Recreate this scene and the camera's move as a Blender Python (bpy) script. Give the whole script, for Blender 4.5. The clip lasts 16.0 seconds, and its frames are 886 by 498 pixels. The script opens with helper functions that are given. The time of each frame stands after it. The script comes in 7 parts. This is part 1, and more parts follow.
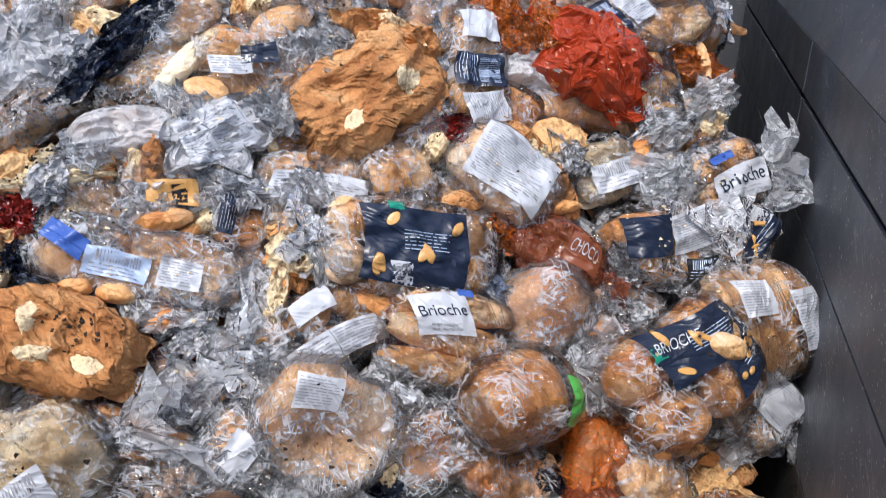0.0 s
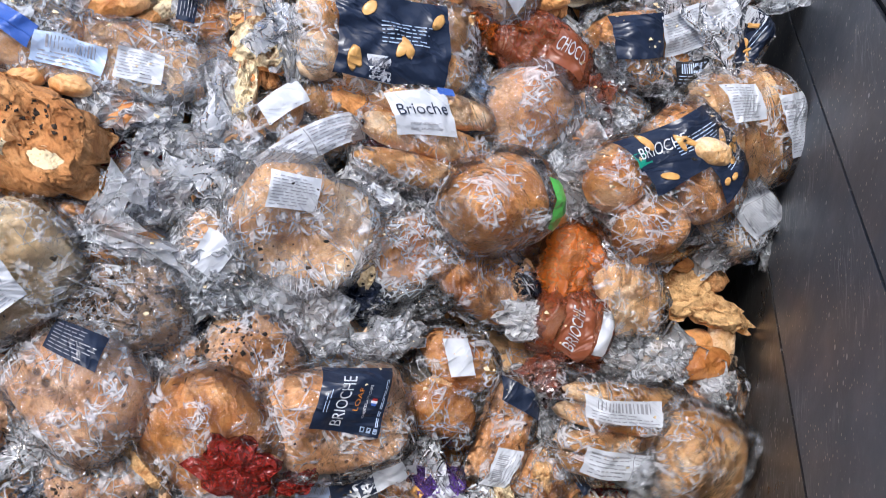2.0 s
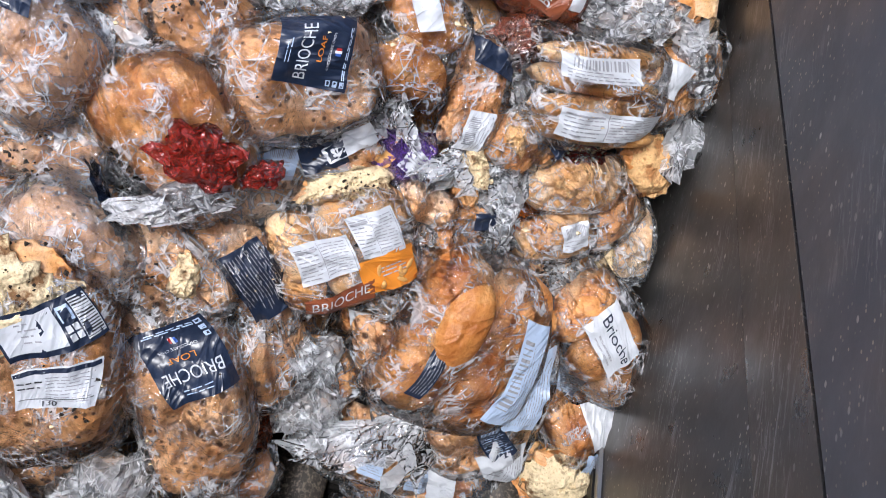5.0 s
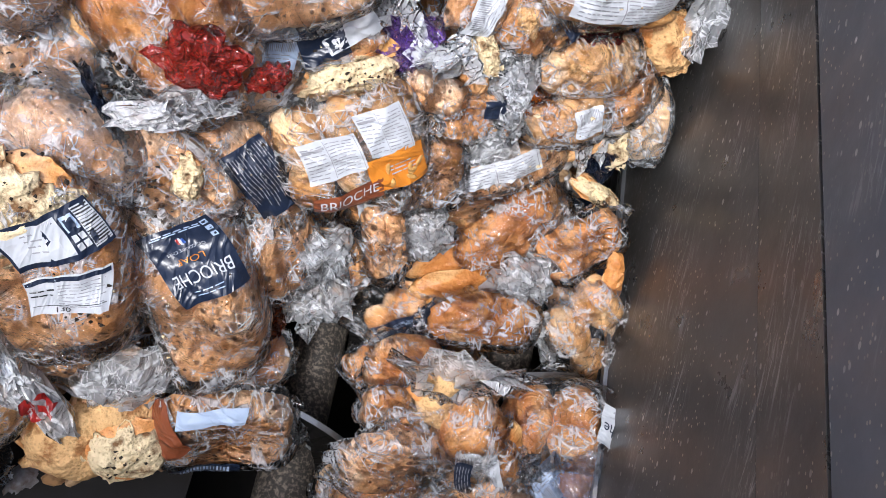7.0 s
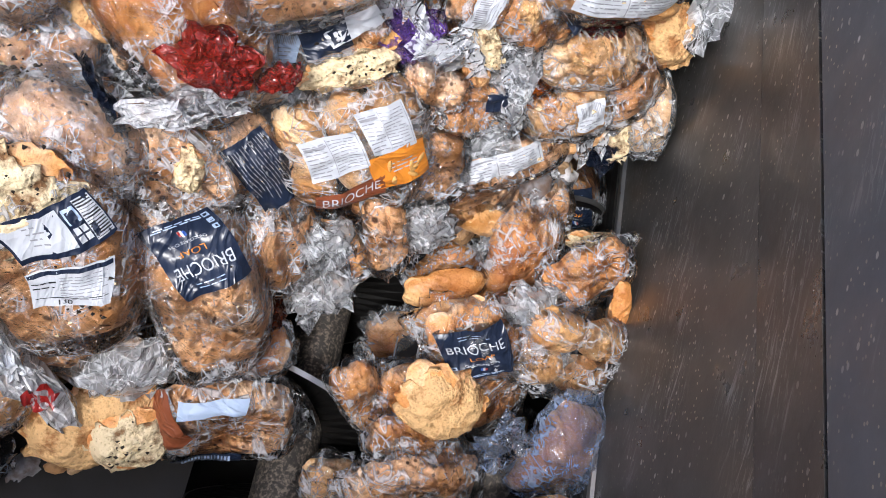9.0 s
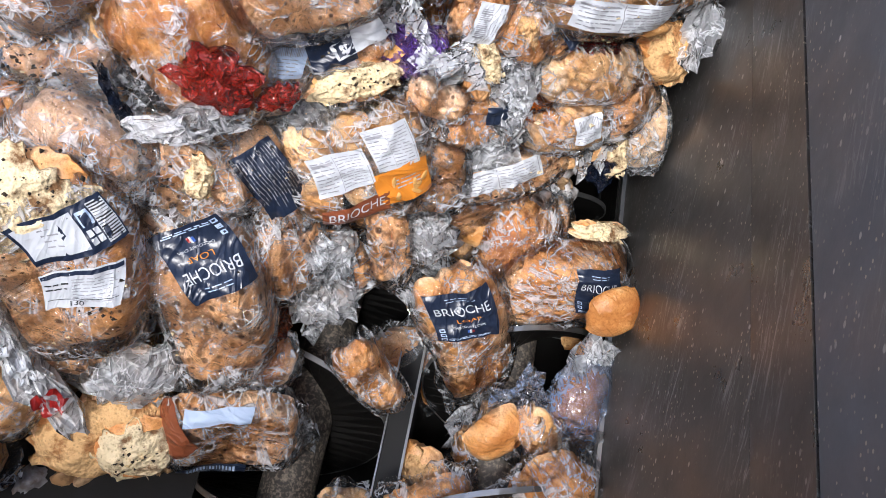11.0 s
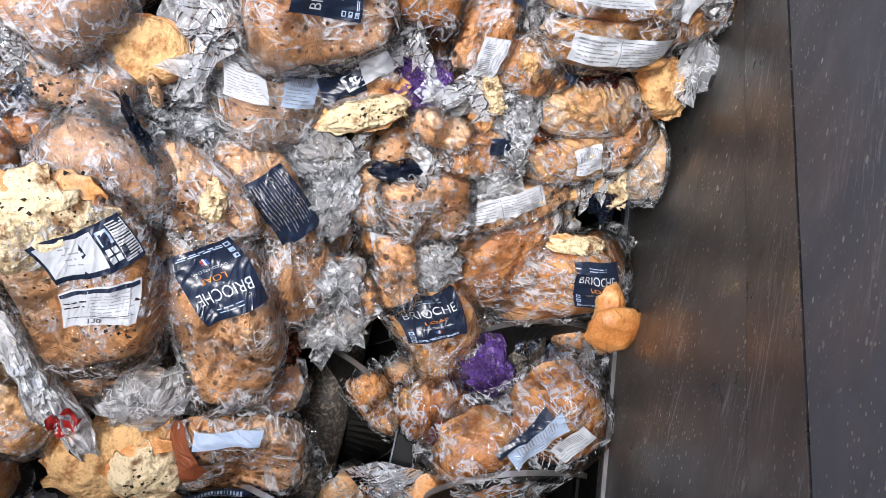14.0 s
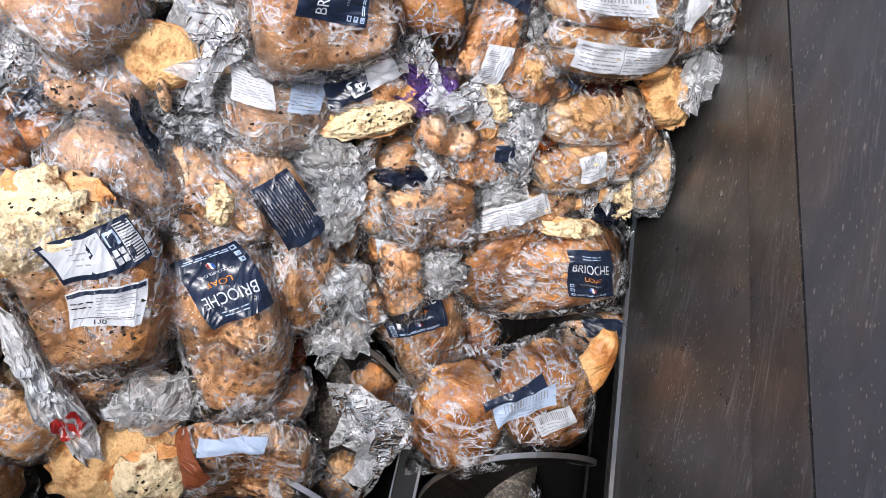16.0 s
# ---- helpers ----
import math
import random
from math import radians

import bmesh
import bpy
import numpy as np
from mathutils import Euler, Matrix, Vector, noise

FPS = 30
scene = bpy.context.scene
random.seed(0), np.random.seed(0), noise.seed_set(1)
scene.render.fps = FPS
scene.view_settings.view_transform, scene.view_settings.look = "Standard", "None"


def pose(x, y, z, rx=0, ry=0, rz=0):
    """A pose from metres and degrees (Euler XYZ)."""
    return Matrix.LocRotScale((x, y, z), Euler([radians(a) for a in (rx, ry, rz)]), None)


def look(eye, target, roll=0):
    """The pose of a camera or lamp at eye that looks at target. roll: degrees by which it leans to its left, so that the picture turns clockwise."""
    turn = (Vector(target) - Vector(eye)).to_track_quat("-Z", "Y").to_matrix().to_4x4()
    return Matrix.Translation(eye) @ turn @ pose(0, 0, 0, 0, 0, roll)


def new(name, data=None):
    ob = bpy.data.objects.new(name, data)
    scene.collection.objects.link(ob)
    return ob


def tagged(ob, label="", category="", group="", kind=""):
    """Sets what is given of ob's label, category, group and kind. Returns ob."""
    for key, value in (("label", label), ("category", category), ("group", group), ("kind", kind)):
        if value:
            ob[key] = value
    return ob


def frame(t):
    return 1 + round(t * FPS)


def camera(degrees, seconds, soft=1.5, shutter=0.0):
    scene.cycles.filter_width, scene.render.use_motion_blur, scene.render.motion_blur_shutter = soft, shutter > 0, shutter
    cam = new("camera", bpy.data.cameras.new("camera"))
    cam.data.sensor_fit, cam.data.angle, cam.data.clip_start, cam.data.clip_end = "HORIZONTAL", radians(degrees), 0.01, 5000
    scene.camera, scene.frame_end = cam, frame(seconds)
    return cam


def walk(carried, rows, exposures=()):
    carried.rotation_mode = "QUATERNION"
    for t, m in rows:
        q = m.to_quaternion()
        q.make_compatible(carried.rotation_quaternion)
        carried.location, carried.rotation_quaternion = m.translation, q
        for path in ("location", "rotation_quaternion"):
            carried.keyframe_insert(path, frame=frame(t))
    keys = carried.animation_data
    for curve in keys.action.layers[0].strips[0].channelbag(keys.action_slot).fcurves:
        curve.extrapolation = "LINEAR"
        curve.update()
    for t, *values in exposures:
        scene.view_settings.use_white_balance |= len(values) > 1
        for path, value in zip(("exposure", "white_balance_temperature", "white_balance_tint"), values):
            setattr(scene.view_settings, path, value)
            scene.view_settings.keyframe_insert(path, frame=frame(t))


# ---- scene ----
import collections

cam = camera(57.0, 16.0, soft=0.8, shutter=0.3)
walk(cam, [
    (0.0, pose(-0.000, 0.000, 1.850, 65.67, -0.41, 14.38)),
    (0.5, pose(-0.012, 0.008, 1.832, 62.54, -0.96, 13.56)),
    (1.0, pose(-0.019, 0.012, 1.809, 59.19, -1.32, 13.24)),
    (1.5, pose(-0.020, 0.016, 1.792, 55.88, -1.73, 12.91)),
    (2.0, pose(-0.024, 0.014, 1.781, 53.96, -2.08, 12.60)),
    (2.5, pose(-0.026, 0.015, 1.770, 50.93, -2.37, 12.47)),
    (3.0, pose(-0.018, 0.017, 1.744, 48.01, -2.57, 12.26)),
    (3.5, pose(-0.028, 0.008, 1.722, 45.42, -2.79, 11.46)),
    (4.0, pose(-0.032, -0.006, 1.695, 42.62, -2.68, 10.39)),
    (4.5, pose(-0.024, -0.022, 1.666, 38.95, -2.83, 10.03)),
    (5.0, pose(-0.013, -0.041, 1.634, 36.74, -2.60, 9.88)),
    (7.5, pose(-0.026, 0.069, 1.670, 23.88, -1.48, 9.92)),
    (8.0, pose(-0.025, 0.070, 1.672, 23.78, -1.52, 10.07)),
    (8.5, pose(-0.022, 0.064, 1.671, 24.09, -1.54, 10.24)),
    (9.0, pose(-0.029, 0.067, 1.672, 23.93, -1.72, 10.16)),
    (11.5, pose(-0.004, -0.025, 1.676, 28.06, -1.11, 10.29)),
    (12.0, pose(0.000, -0.043, 1.691, 28.66, -0.93, 10.30)),
    (12.5, pose(0.003, -0.046, 1.685, 29.12, -0.73, 10.40)),
    (13.0, pose(0.006, -0.057, 1.682, 29.96, -0.71, 10.49)),
    (13.5, pose(0.012, -0.065, 1.686, 30.74, -0.63, 10.64)),
    (14.0, pose(0.011, -0.066, 1.684, 31.18, -0.67, 10.66)),
    (14.5, pose(0.017, -0.079, 1.676, 31.86, -0.53, 10.75)),
    (15.0, pose(0.020, -0.089, 1.672, 32.53, -0.48, 10.82)),
    (15.5, pose(0.022, -0.089, 1.674, 32.60, -0.30, 10.91)),
    (16.0, pose(0.031, -0.104, 1.665, 33.40, -0.00, 11.16)),
], exposures=[(0.0, 0.71, 6200, 10), (2.0, 0.88, 6050, 10), (3.5, 0.94, 6000, 10), (5.0, 1.07, 6000, 10), (7.5, 1.2, 6050, 10), (16.0, 1.22, 6200, 10)])

# ---- light: bright overcast sky, very soft sun ----
world = bpy.data.worlds.new("world")
scene.world = world
world.use_nodes = True
_nt = world.node_tree
_sky = _nt.nodes.new("ShaderNodeTexSky")
_sky.sky_type, _sky.sun_disc = "NISHITA", False
_sky.sun_elevation, _sky.sun_rotation = radians(60), radians(187)
_sky.air_density, _sky.dust_density, _sky.ozone_density = 0.8, 3.0, 0.6
_nt.links.new(_sky.outputs["Color"], _nt.nodes["Background"].inputs["Color"])
_nt.nodes["Background"].inputs["Strength"].default_value = 0.15
sun = new("sun", bpy.data.lights.new("sun", "SUN"))
sun.data.energy, sun.data.angle, sun.data.color = 1.15, radians(14), (1.0, 0.985, 0.965)
sun.matrix_world = look((-0.3, -2.0, 4.6), (0, 0.6, 0))

# ---- materials ----


def material(name, rough=0.6, metal=0.0):
    m = bpy.data.materials.new(name)
    m.use_nodes = True
    nt = m.node_tree
    b = nt.nodes["Principled BSDF"]
    b.inputs["Roughness"].default_value, b.inputs["Metallic"].default_value = rough, metal
    return m, nt, b


def node(nt, kind, **inputs):
    n = nt.nodes.new("ShaderNode" + kind)
    for k, v in inputs.items():
        n.inputs[k].default_value = v
    return n


def ramp(nt, source, *stops):
    r = nt.nodes.new("ShaderNodeValToRGB")
    e = r.color_ramp.elements
    while len(e) < len(stops):
        e.new(0.5)
    for el, (p, c) in zip(e, stops):
        el.position = p
        el.color = (c, c, c, 1) if isinstance(c, (int, float)) else (*c, 1)
    nt.links.new(source, r.inputs["Fac"])
    return r.outputs["Color"]


def mix(nt, fac, a, b, kind="MIX"):
    n = nt.nodes.new("ShaderNodeMixRGB")
    n.blend_type = kind
    for slot, v in (("Fac", fac), ("Color1", a), ("Color2", b)):
        if isinstance(v, bpy.types.NodeSocket):
            nt.links.new(v, n.inputs[slot])
        else:
            n.inputs[slot].default_value = (*v, 1) if isinstance(v, tuple) else v
    return n.outputs["Color"]


def own(nt):
    """Coordinates in metres, shifted for each object so that no two carry the same marks."""
    if "own" in nt.nodes:
        return nt.nodes["own"].outputs[0]
    co, ob = nt.nodes.new("ShaderNodeTexCoord"), nt.nodes.new("ShaderNodeObjectInfo")
    v = nt.nodes.new("ShaderNodeVectorMath")
    v.name, v.operation = "own", "MULTIPLY_ADD"
    nt.links.new(ob.outputs["Random"], v.inputs[0])
    v.inputs[1].default_value = (37.0, 21.0, 13.0)
    nt.links.new(co.outputs["Object"], v.inputs[2])
    return v.outputs[0]


def grain(nt, scale, detail=4.0, rough=0.55, distort=0.0, ridged=False):
    n = node(nt, "TexNoise", Scale=scale, Detail=detail, Roughness=rough, Distortion=distort)
    if ridged:
        n.noise_type = "RIDGED_MULTIFRACTAL"
    nt.links.new(own(nt), n.inputs["Vector"])
    return n.outputs["Fac"]


def facets(nt, scale, warp):
    """Height of crushed film: flat facets between sharp creases."""
    n = node(nt, "TexNoise", Scale=scale * 0.5, Detail=3.0)
    nt.links.new(own(nt), n.inputs["Vector"])
    v = nt.nodes.new("ShaderNodeVectorMath")
    v.operation = "MULTIPLY_ADD"
    nt.links.new(n.outputs["Color"], v.inputs[0])
    v.inputs[1].default_value = (warp, warp, warp)
    nt.links.new(own(nt), v.inputs[2])
    vo = node(nt, "TexVoronoi", Scale=float(scale))
    nt.links.new(v.outputs[0], vo.inputs["Vector"])
    return vo.outputs["Distance"]


def creased(nt, turn, scale, stretch):
    """Height of pulled film: long sharp ridges that run one way."""
    mp = nt.nodes.new("ShaderNodeMapping")
    mp.inputs["Rotation"].default_value = (0, 0, radians(turn))
    nt.links.new(own(nt), mp.inputs["Vector"])
    sc = nt.nodes.new("ShaderNodeVectorMath")
    sc.operation = "MULTIPLY"
    sc.inputs[1].default_value = (1.0, stretch, 1.0)
    nt.links.new(mp.outputs[0], sc.inputs[0])
    n = node(nt, "TexNoise", Scale=scale, Detail=2.0, Roughness=0.5, Distortion=0.7)
    nt.links.new(sc.outputs[0], n.inputs["Vector"])
    d = nt.nodes.new("ShaderNodeMath")
    d.operation = "SUBTRACT"
    nt.links.new(n.outputs["Fac"], d.inputs[0])
    d.inputs[1].default_value = 0.5
    a = nt.nodes.new("ShaderNodeMath")
    a.operation = "ABSOLUTE"
    nt.links.new(d.outputs[0], a.inputs[0])
    return ramp(nt, a.outputs[0], (0.0, 1.0), (0.1, 0.3), (0.3, 0.0))


def bump(nt, height, shader, strength, distance, under=None):
    b = node(nt, "Bump", Strength=strength, Distance=distance)
    nt.links.new(height, b.inputs["Height"])
    if under is not None:
        nt.links.new(under, b.inputs["Normal"])
    if shader:
        nt.links.new(b.outputs["Normal"], shader.inputs["Normal"])
    return b.outputs["Normal"]


def crust(name, pale, gold, brown, chips=False, dirt=0.0, gloss=0.42, relief=0.002):
    """Baked crust: browned on the dome, paler at the sides, soft blotches and flakes; chips: chocolate drops."""
    m, nt, b = material(name, gloss)
    co = nt.nodes.new("ShaderNodeTexCoord")
    sep = nt.nodes.new("ShaderNodeSeparateXYZ")
    nt.links.new(co.outputs["Generated"], sep.inputs[0])
    add = nt.nodes.new("ShaderNodeMath")
    add.operation = "MULTIPLY_ADD"
    nt.links.new(sep.outputs[2], add.inputs[0])
    add.inputs[1].default_value = 0.2
    nt.links.new(grain(nt, 11, 4, 0.52, 0.8), add.inputs[2])
    col = ramp(nt, add.outputs[0], (0.47, pale), (0.62, gold), (0.86, brown))
    ob = nt.nodes.new("ShaderNodeObjectInfo")
    tone = ramp(nt, ob.outputs["Random"], (0.0, (0.8, 0.74, 0.66)), (0.35, (0.97, 0.93, 0.88)), (0.7, (1.03, 1.04, 1.07)), (1.0, (1.1, 1.14, 1.22)))
    col = mix(nt, 1.0, col, tone, "MULTIPLY")
    # darker bake and pale floury rubs
    col = mix(nt, ramp(nt, grain(nt, 19, 5, 0.6, 0.8), (0.36, 0.45), (0.5, 0.0)), col, (brown[0], brown[1], brown[2]))
    col = mix(nt, ramp(nt, grain(nt, 33, 6, 0.72, 1.2), (0.6, 0.0), (0.7, 0.5)), col, (min(1.0, pale[0] * 1.1), min(1.0, pale[1] * 1.22), min(1.0, pale[2] * 1.4)))
    fine = grain(nt, 190, 4, 0.65)
    col = mix(nt, ramp(nt, fine, (0.3, 0.5), (0.52, 0.0)), col, (brown[0] * 0.7, brown[1] * 0.6, brown[2] * 0.5))
    if chips:
        for scale, lo, hi in ((40.0, 0.22, 0.34), (75.0, 0.22, 0.34)):
            vor = node(nt, "TexVoronoi", Scale=scale, Randomness=1.0)
            nt.links.new(own(nt), vor.inputs["Vector"])
            rag = mix(nt, 0.12, vor.outputs["Distance"], grain(nt, 120, 3))
            few = ramp(nt, vor.outputs["Color"], (0.4, 1.0), (0.46, 0.0))
            spot = mix(nt, 1.0, ramp(nt, rag, (lo, 0.85), (hi, 0.0)), few, "MULTIPLY")
            col = mix(nt, spot, col, (0.1, 0.045, 0.024))
    if dirt:
        d = grain(nt, 45, 6, 0.7)
        col = mix(nt, ramp(nt, d, (0.60 - dirt, 0.0), (0.66 - dirt, 0.9)), col, (0.03, 0.022, 0.016))
    nt.links.new(col, b.inputs["Base Color"])
    wrinkle = grain(nt, 30, 4, 0.55, 1.4)
    pucker = creased(nt, 40, 14, 2.2)
    bump(nt, fine, b, 0.75, 0.0022, bump(nt, wrinkle, None, 0.6, relief * 1.7, bump(nt, pucker, None, 0.65, relief * 1.6)))
    return m


def crumb(name, cream, stain):
    """Torn soft inside: cream, full of pores, with browned rims."""
    m, nt, b = material(name, 0.9)
    co = nt.nodes.new("ShaderNodeTexCoord")
    pores = node(nt, "TexVoronoi", Scale=150.0)
    nt.links.new(co.outputs["Object"], pores.inputs["Vector"])
    big = grain(nt, 22, 5, 0.65)
    col = ramp(nt, big, (0.36, stain), (0.47, cream), (0.62, cream), (0.78, (cream[0] * 0.8, cream[1] * 0.62, cream[2] * 0.4)))
    col = mix(nt, ramp(nt, pores.outputs["Distance"], (0.1, 0.45), (0.35, 0.0)), col, (0.33, 0.2, 0.08))
    nt.links.new(col, b.inputs["Base Color"])
    bump(nt, pores.outputs["Distance"], b, 0.8, 0.003, bump(nt, big, None, 0.9, 0.012))
    return m


def film(name, tint, haze, milky, rough=0.1, relief=0.9, dirt=0.0, ior=1.9):
    """Thin packaging film: clear sheet with long sharp creases, a bright gloss, and milky rubs where it is crushed,
    which also paint the creases' white glints.
    """
    m, nt, b = material(name)
    nt.nodes.remove(b)
    out = nt.nodes["Material Output"]
    ridge = mix(nt, 1.0, creased(nt, 12, 9, 4.0), creased(nt, 68, 12, 3.2), "LIGHTEN")
    ridge2 = creased(nt, 130, 22, 2.6)
    nrm = bump(nt, ridge, None, relief, 0.007, bump(nt, facets(nt, 17, 0.1), None, relief * 0.8, 0.022))
    nrm = bump(nt, ridge2, None, relief * 0.8, 0.003, nrm)
    clear = node(nt, "BsdfTransparent")
    clear.inputs["Color"].default_value = (0.985, 0.987, 0.99, 1)
    body = node(nt, "BsdfDiffuse")
    tl = node(nt, "BsdfTranslucent")
    col = mix(nt, ramp(nt, grain(nt, 9, 3, 0.5, 0.6), (0.3, 0.0), (0.7, 0.3)), tint, (tint[0] * 0.75, tint[1] * 0.75, tint[2] * 0.76))
    if dirt:
        col = mix(nt, ramp(nt, grain(nt, 70, 6, 0.75), (0.62 - dirt, 0.0), (0.67 - dirt, 1.0)), col, (0.03, 0.022, 0.016))
    for s in (body, tl):
        nt.links.new(col, s.inputs["Color"])
        nt.links.new(nrm, s.inputs["Normal"])
    white = node(nt, "MixShader", Fac=0.3)
    nt.links.new(body.outputs[0], white.inputs[1])
    nt.links.new(tl.outputs[0], white.inputs[2])
    base = nt.nodes.new("ShaderNodeMixShader")
    # milky streaks along the creases, with their white glints painted in as diffuse
    crease_glint = mix(nt, 1.0, ramp(nt, mix(nt, 1.0, ridge, ridge2, "LIGHTEN"), (0.72, 0.0), (0.97, 1.0)), ramp(nt, grain(nt, 15, 4, 0.6, 0.8), (0.44, 0.0), (0.58, 1.0)), "MULTIPLY")
    nt.links.new(mix(nt, crease_glint, (haze, haze, haze), tuple([min(1.0, haze + milky)] * 3)), base.inputs["Fac"])
    nt.links.new(clear.outputs[0], base.inputs[1])
    nt.links.new(white.outputs[0], base.inputs[2])
    gloss = node(nt, "BsdfGlossy", Roughness=rough)
    nt.links.new(nrm, gloss.inputs["Normal"])
    fr = node(nt, "Fresnel", IOR=ior)
    nt.links.new(nrm, fr.inputs["Normal"])
    top = nt.nodes.new("ShaderNodeMixShader")
    nt.links.new(fr.outputs[0], top.inputs["Fac"])
    nt.links.new(base.outputs[0], top.inputs[1])
    nt.links.new(gloss.outputs[0], top.inputs[2])
    nt.links.new(top.outputs[0], out.inputs["Surface"])
    return m


def printed(name, colour, rough=0.28, wear=0.03):
    """Printed film or paper, a little creased and scuffed."""
    m, nt, b = material(name, rough)
    n = grain(nt, 60, 5, 0.7)
    light = tuple(min(1.0, c * 1.4 + 0.05) for c in colour)
    nt.links.new(mix(nt, ramp(nt, n, (0.58, 0.0), (0.75, wear * 3)), colour, light), b.inputs["Base Color"])
    bump(nt, creased(nt, 25, 10, 3.0), b, 0.6, 0.004, bump(nt, facets(nt, 30, 0.06), None, 0.5, 0.006))
    return m


def steel(name, base, rough, metal, specks=True):
    """Worn plate: clouds, brownish smears, slanting scratches, flour flecks and splashes."""
    m, nt, b = material(name, rough, metal)
    co = nt.nodes.new("ShaderNodeTexCoord")
    cloud = grain(nt, 2.2, 6, 0.62)
    col = ramp(nt, cloud, (0.3, tuple(c * 0.75 for c in base)), (0.55, base), (0.75, tuple(c * 1.3 for c in base)))
    brown = grain(nt, 3.1, 4, 0.6, 0.5)
    col = mix(nt, ramp(nt, brown, (0.5, 0.0), (0.72, 0.5)), col, (base[0] * 1.2, base[1] * 0.95, base[2] * 0.72))

    def slanted(turn, sy, sz):
        mp = nt.nodes.new("ShaderNodeMapping")
        mp.inputs["Rotation"].default_value = (radians(-turn), 0, 0)
        nt.links.new(co.outputs["Object"], mp.inputs["Vector"])
        sc = nt.nodes.new("ShaderNodeVectorMath")
        sc.operation = "MULTIPLY"
        sc.inputs[1].default_value = (0.2, sy, sz)
        nt.links.new(mp.outputs[0], sc.inputs[0])
        return sc.outputs[0]
    if specks:
        for turn, sy, sz, size, lo, hi, amount in ((20, 9, 60, 3.0, 0.53, 0.68, 0.65), (32, 4, 50, 2.0, 0.57, 0.64, 0.8)):
            sc = node(nt, "TexNoise", Scale=size, Detail=4.0, Roughness=0.7)
            nt.links.new(slanted(turn, sy, sz), sc.inputs["Vector"])
            f = mix(nt, 1.0, ramp(nt, sc.outputs["Fac"], (lo, 0.0), (hi, amount)), ramp(nt, grain(nt, 5, 3), (0.5, 0.0), (0.66, 1.0)), "MULTIPLY")
            col = mix(nt, f, col, (0.36, 0.365, 0.36))
        rag = grain(nt, 55, 3)
        for turn, sy, scale, lo, hi, share, tone in ((16, 0.75, 21, 0.09, 0.125, 0.26, (0.72, 0.71, 0.69)), (24, 0.7, 52, 0.17, 0.22, 0.42, (0.45, 0.44, 0.41)),
                                                     (10, 0.9, 105, 0.2, 0.26, 0.45, (0.42, 0.38, 0.3)), (20, 0.45, 9, 0.1, 0.12, 0.12, (0.035, 0.025, 0.016))):
            vo = node(nt, "TexVoronoi", Scale=float(scale))
            nt.links.new(slanted(turn, sy, 1.0), vo.inputs["Vector"])
            keep = ramp(nt, vo.outputs["Color"], (share, 1.0), (share + 0.04, 0.0))
            near = mix(nt, 0.12, vo.outputs["Distance"], rag)
            patchy = ramp(nt, grain(nt, 4.3 + scale * 0.01, 3), (0.42, 0.15), (0.56, 1.0))
            dot = mix(nt, 1.0, mix(nt, 1.0, ramp(nt, near, (lo, 1.0), (hi, 0.0)), keep, "MULTIPLY"), patchy, "MULTIPLY")
            col = mix(nt, dot, col, tone)
    nt.links.new(col, b.inputs["Base Color"])
    rgh = ramp(nt, grain(nt, 9, 5, 0.65), (0.3, rough - 0.1), (0.7, rough + 0.15))
    nt.links.new(rgh, b.inputs["Roughness"])
    bump(nt, grain(nt, 90, 3), b, 0.12, 0.002, bump(nt, grain(nt, 1.3, 3), None, 0.3, 0.02))
    return m


CRUST = {
    "plain": crust("crust_plain", (0.94, 0.63, 0.36), (0.85, 0.42, 0.14), (0.52, 0.17, 0.035)),
    "pale": crust("crust_pale", (0.96, 0.75, 0.49), (0.91, 0.56, 0.26), (0.68, 0.31, 0.08)),
    "cream": crust("crust_cream", (0.88, 0.79, 0.57), (0.84, 0.71, 0.47), (0.72, 0.52, 0.28), gloss=0.6),
    "chips": crust("crust_chips", (0.95, 0.67, 0.43), (0.88, 0.49, 0.23), (0.62, 0.27, 0.08), chips=True),
    "shiny": crust("crust_shiny", (0.78, 0.47, 0.2), (0.64, 0.28, 0.08), (0.4, 0.13, 0.03), gloss=0.25),
    "rusk": crust("crust_rusk", (0.74, 0.43, 0.19), (0.62, 0.29, 0.1), (0.36, 0.14, 0.04), gloss=0.85, relief=0.009),
    "dirty": crust("crust_dirty", (0.62, 0.44, 0.27), (0.52, 0.32, 0.17), (0.38, 0.2, 0.09), dirt=0.09, gloss=0.7),
}
CRUMB = {"cream": crumb("crumb_cream", (0.84, 0.68, 0.42), (0.2, 0.1, 0.04)), "toast": crumb("crumb_toast", (0.76, 0.47, 0.21), (0.4, 0.18, 0.06))}
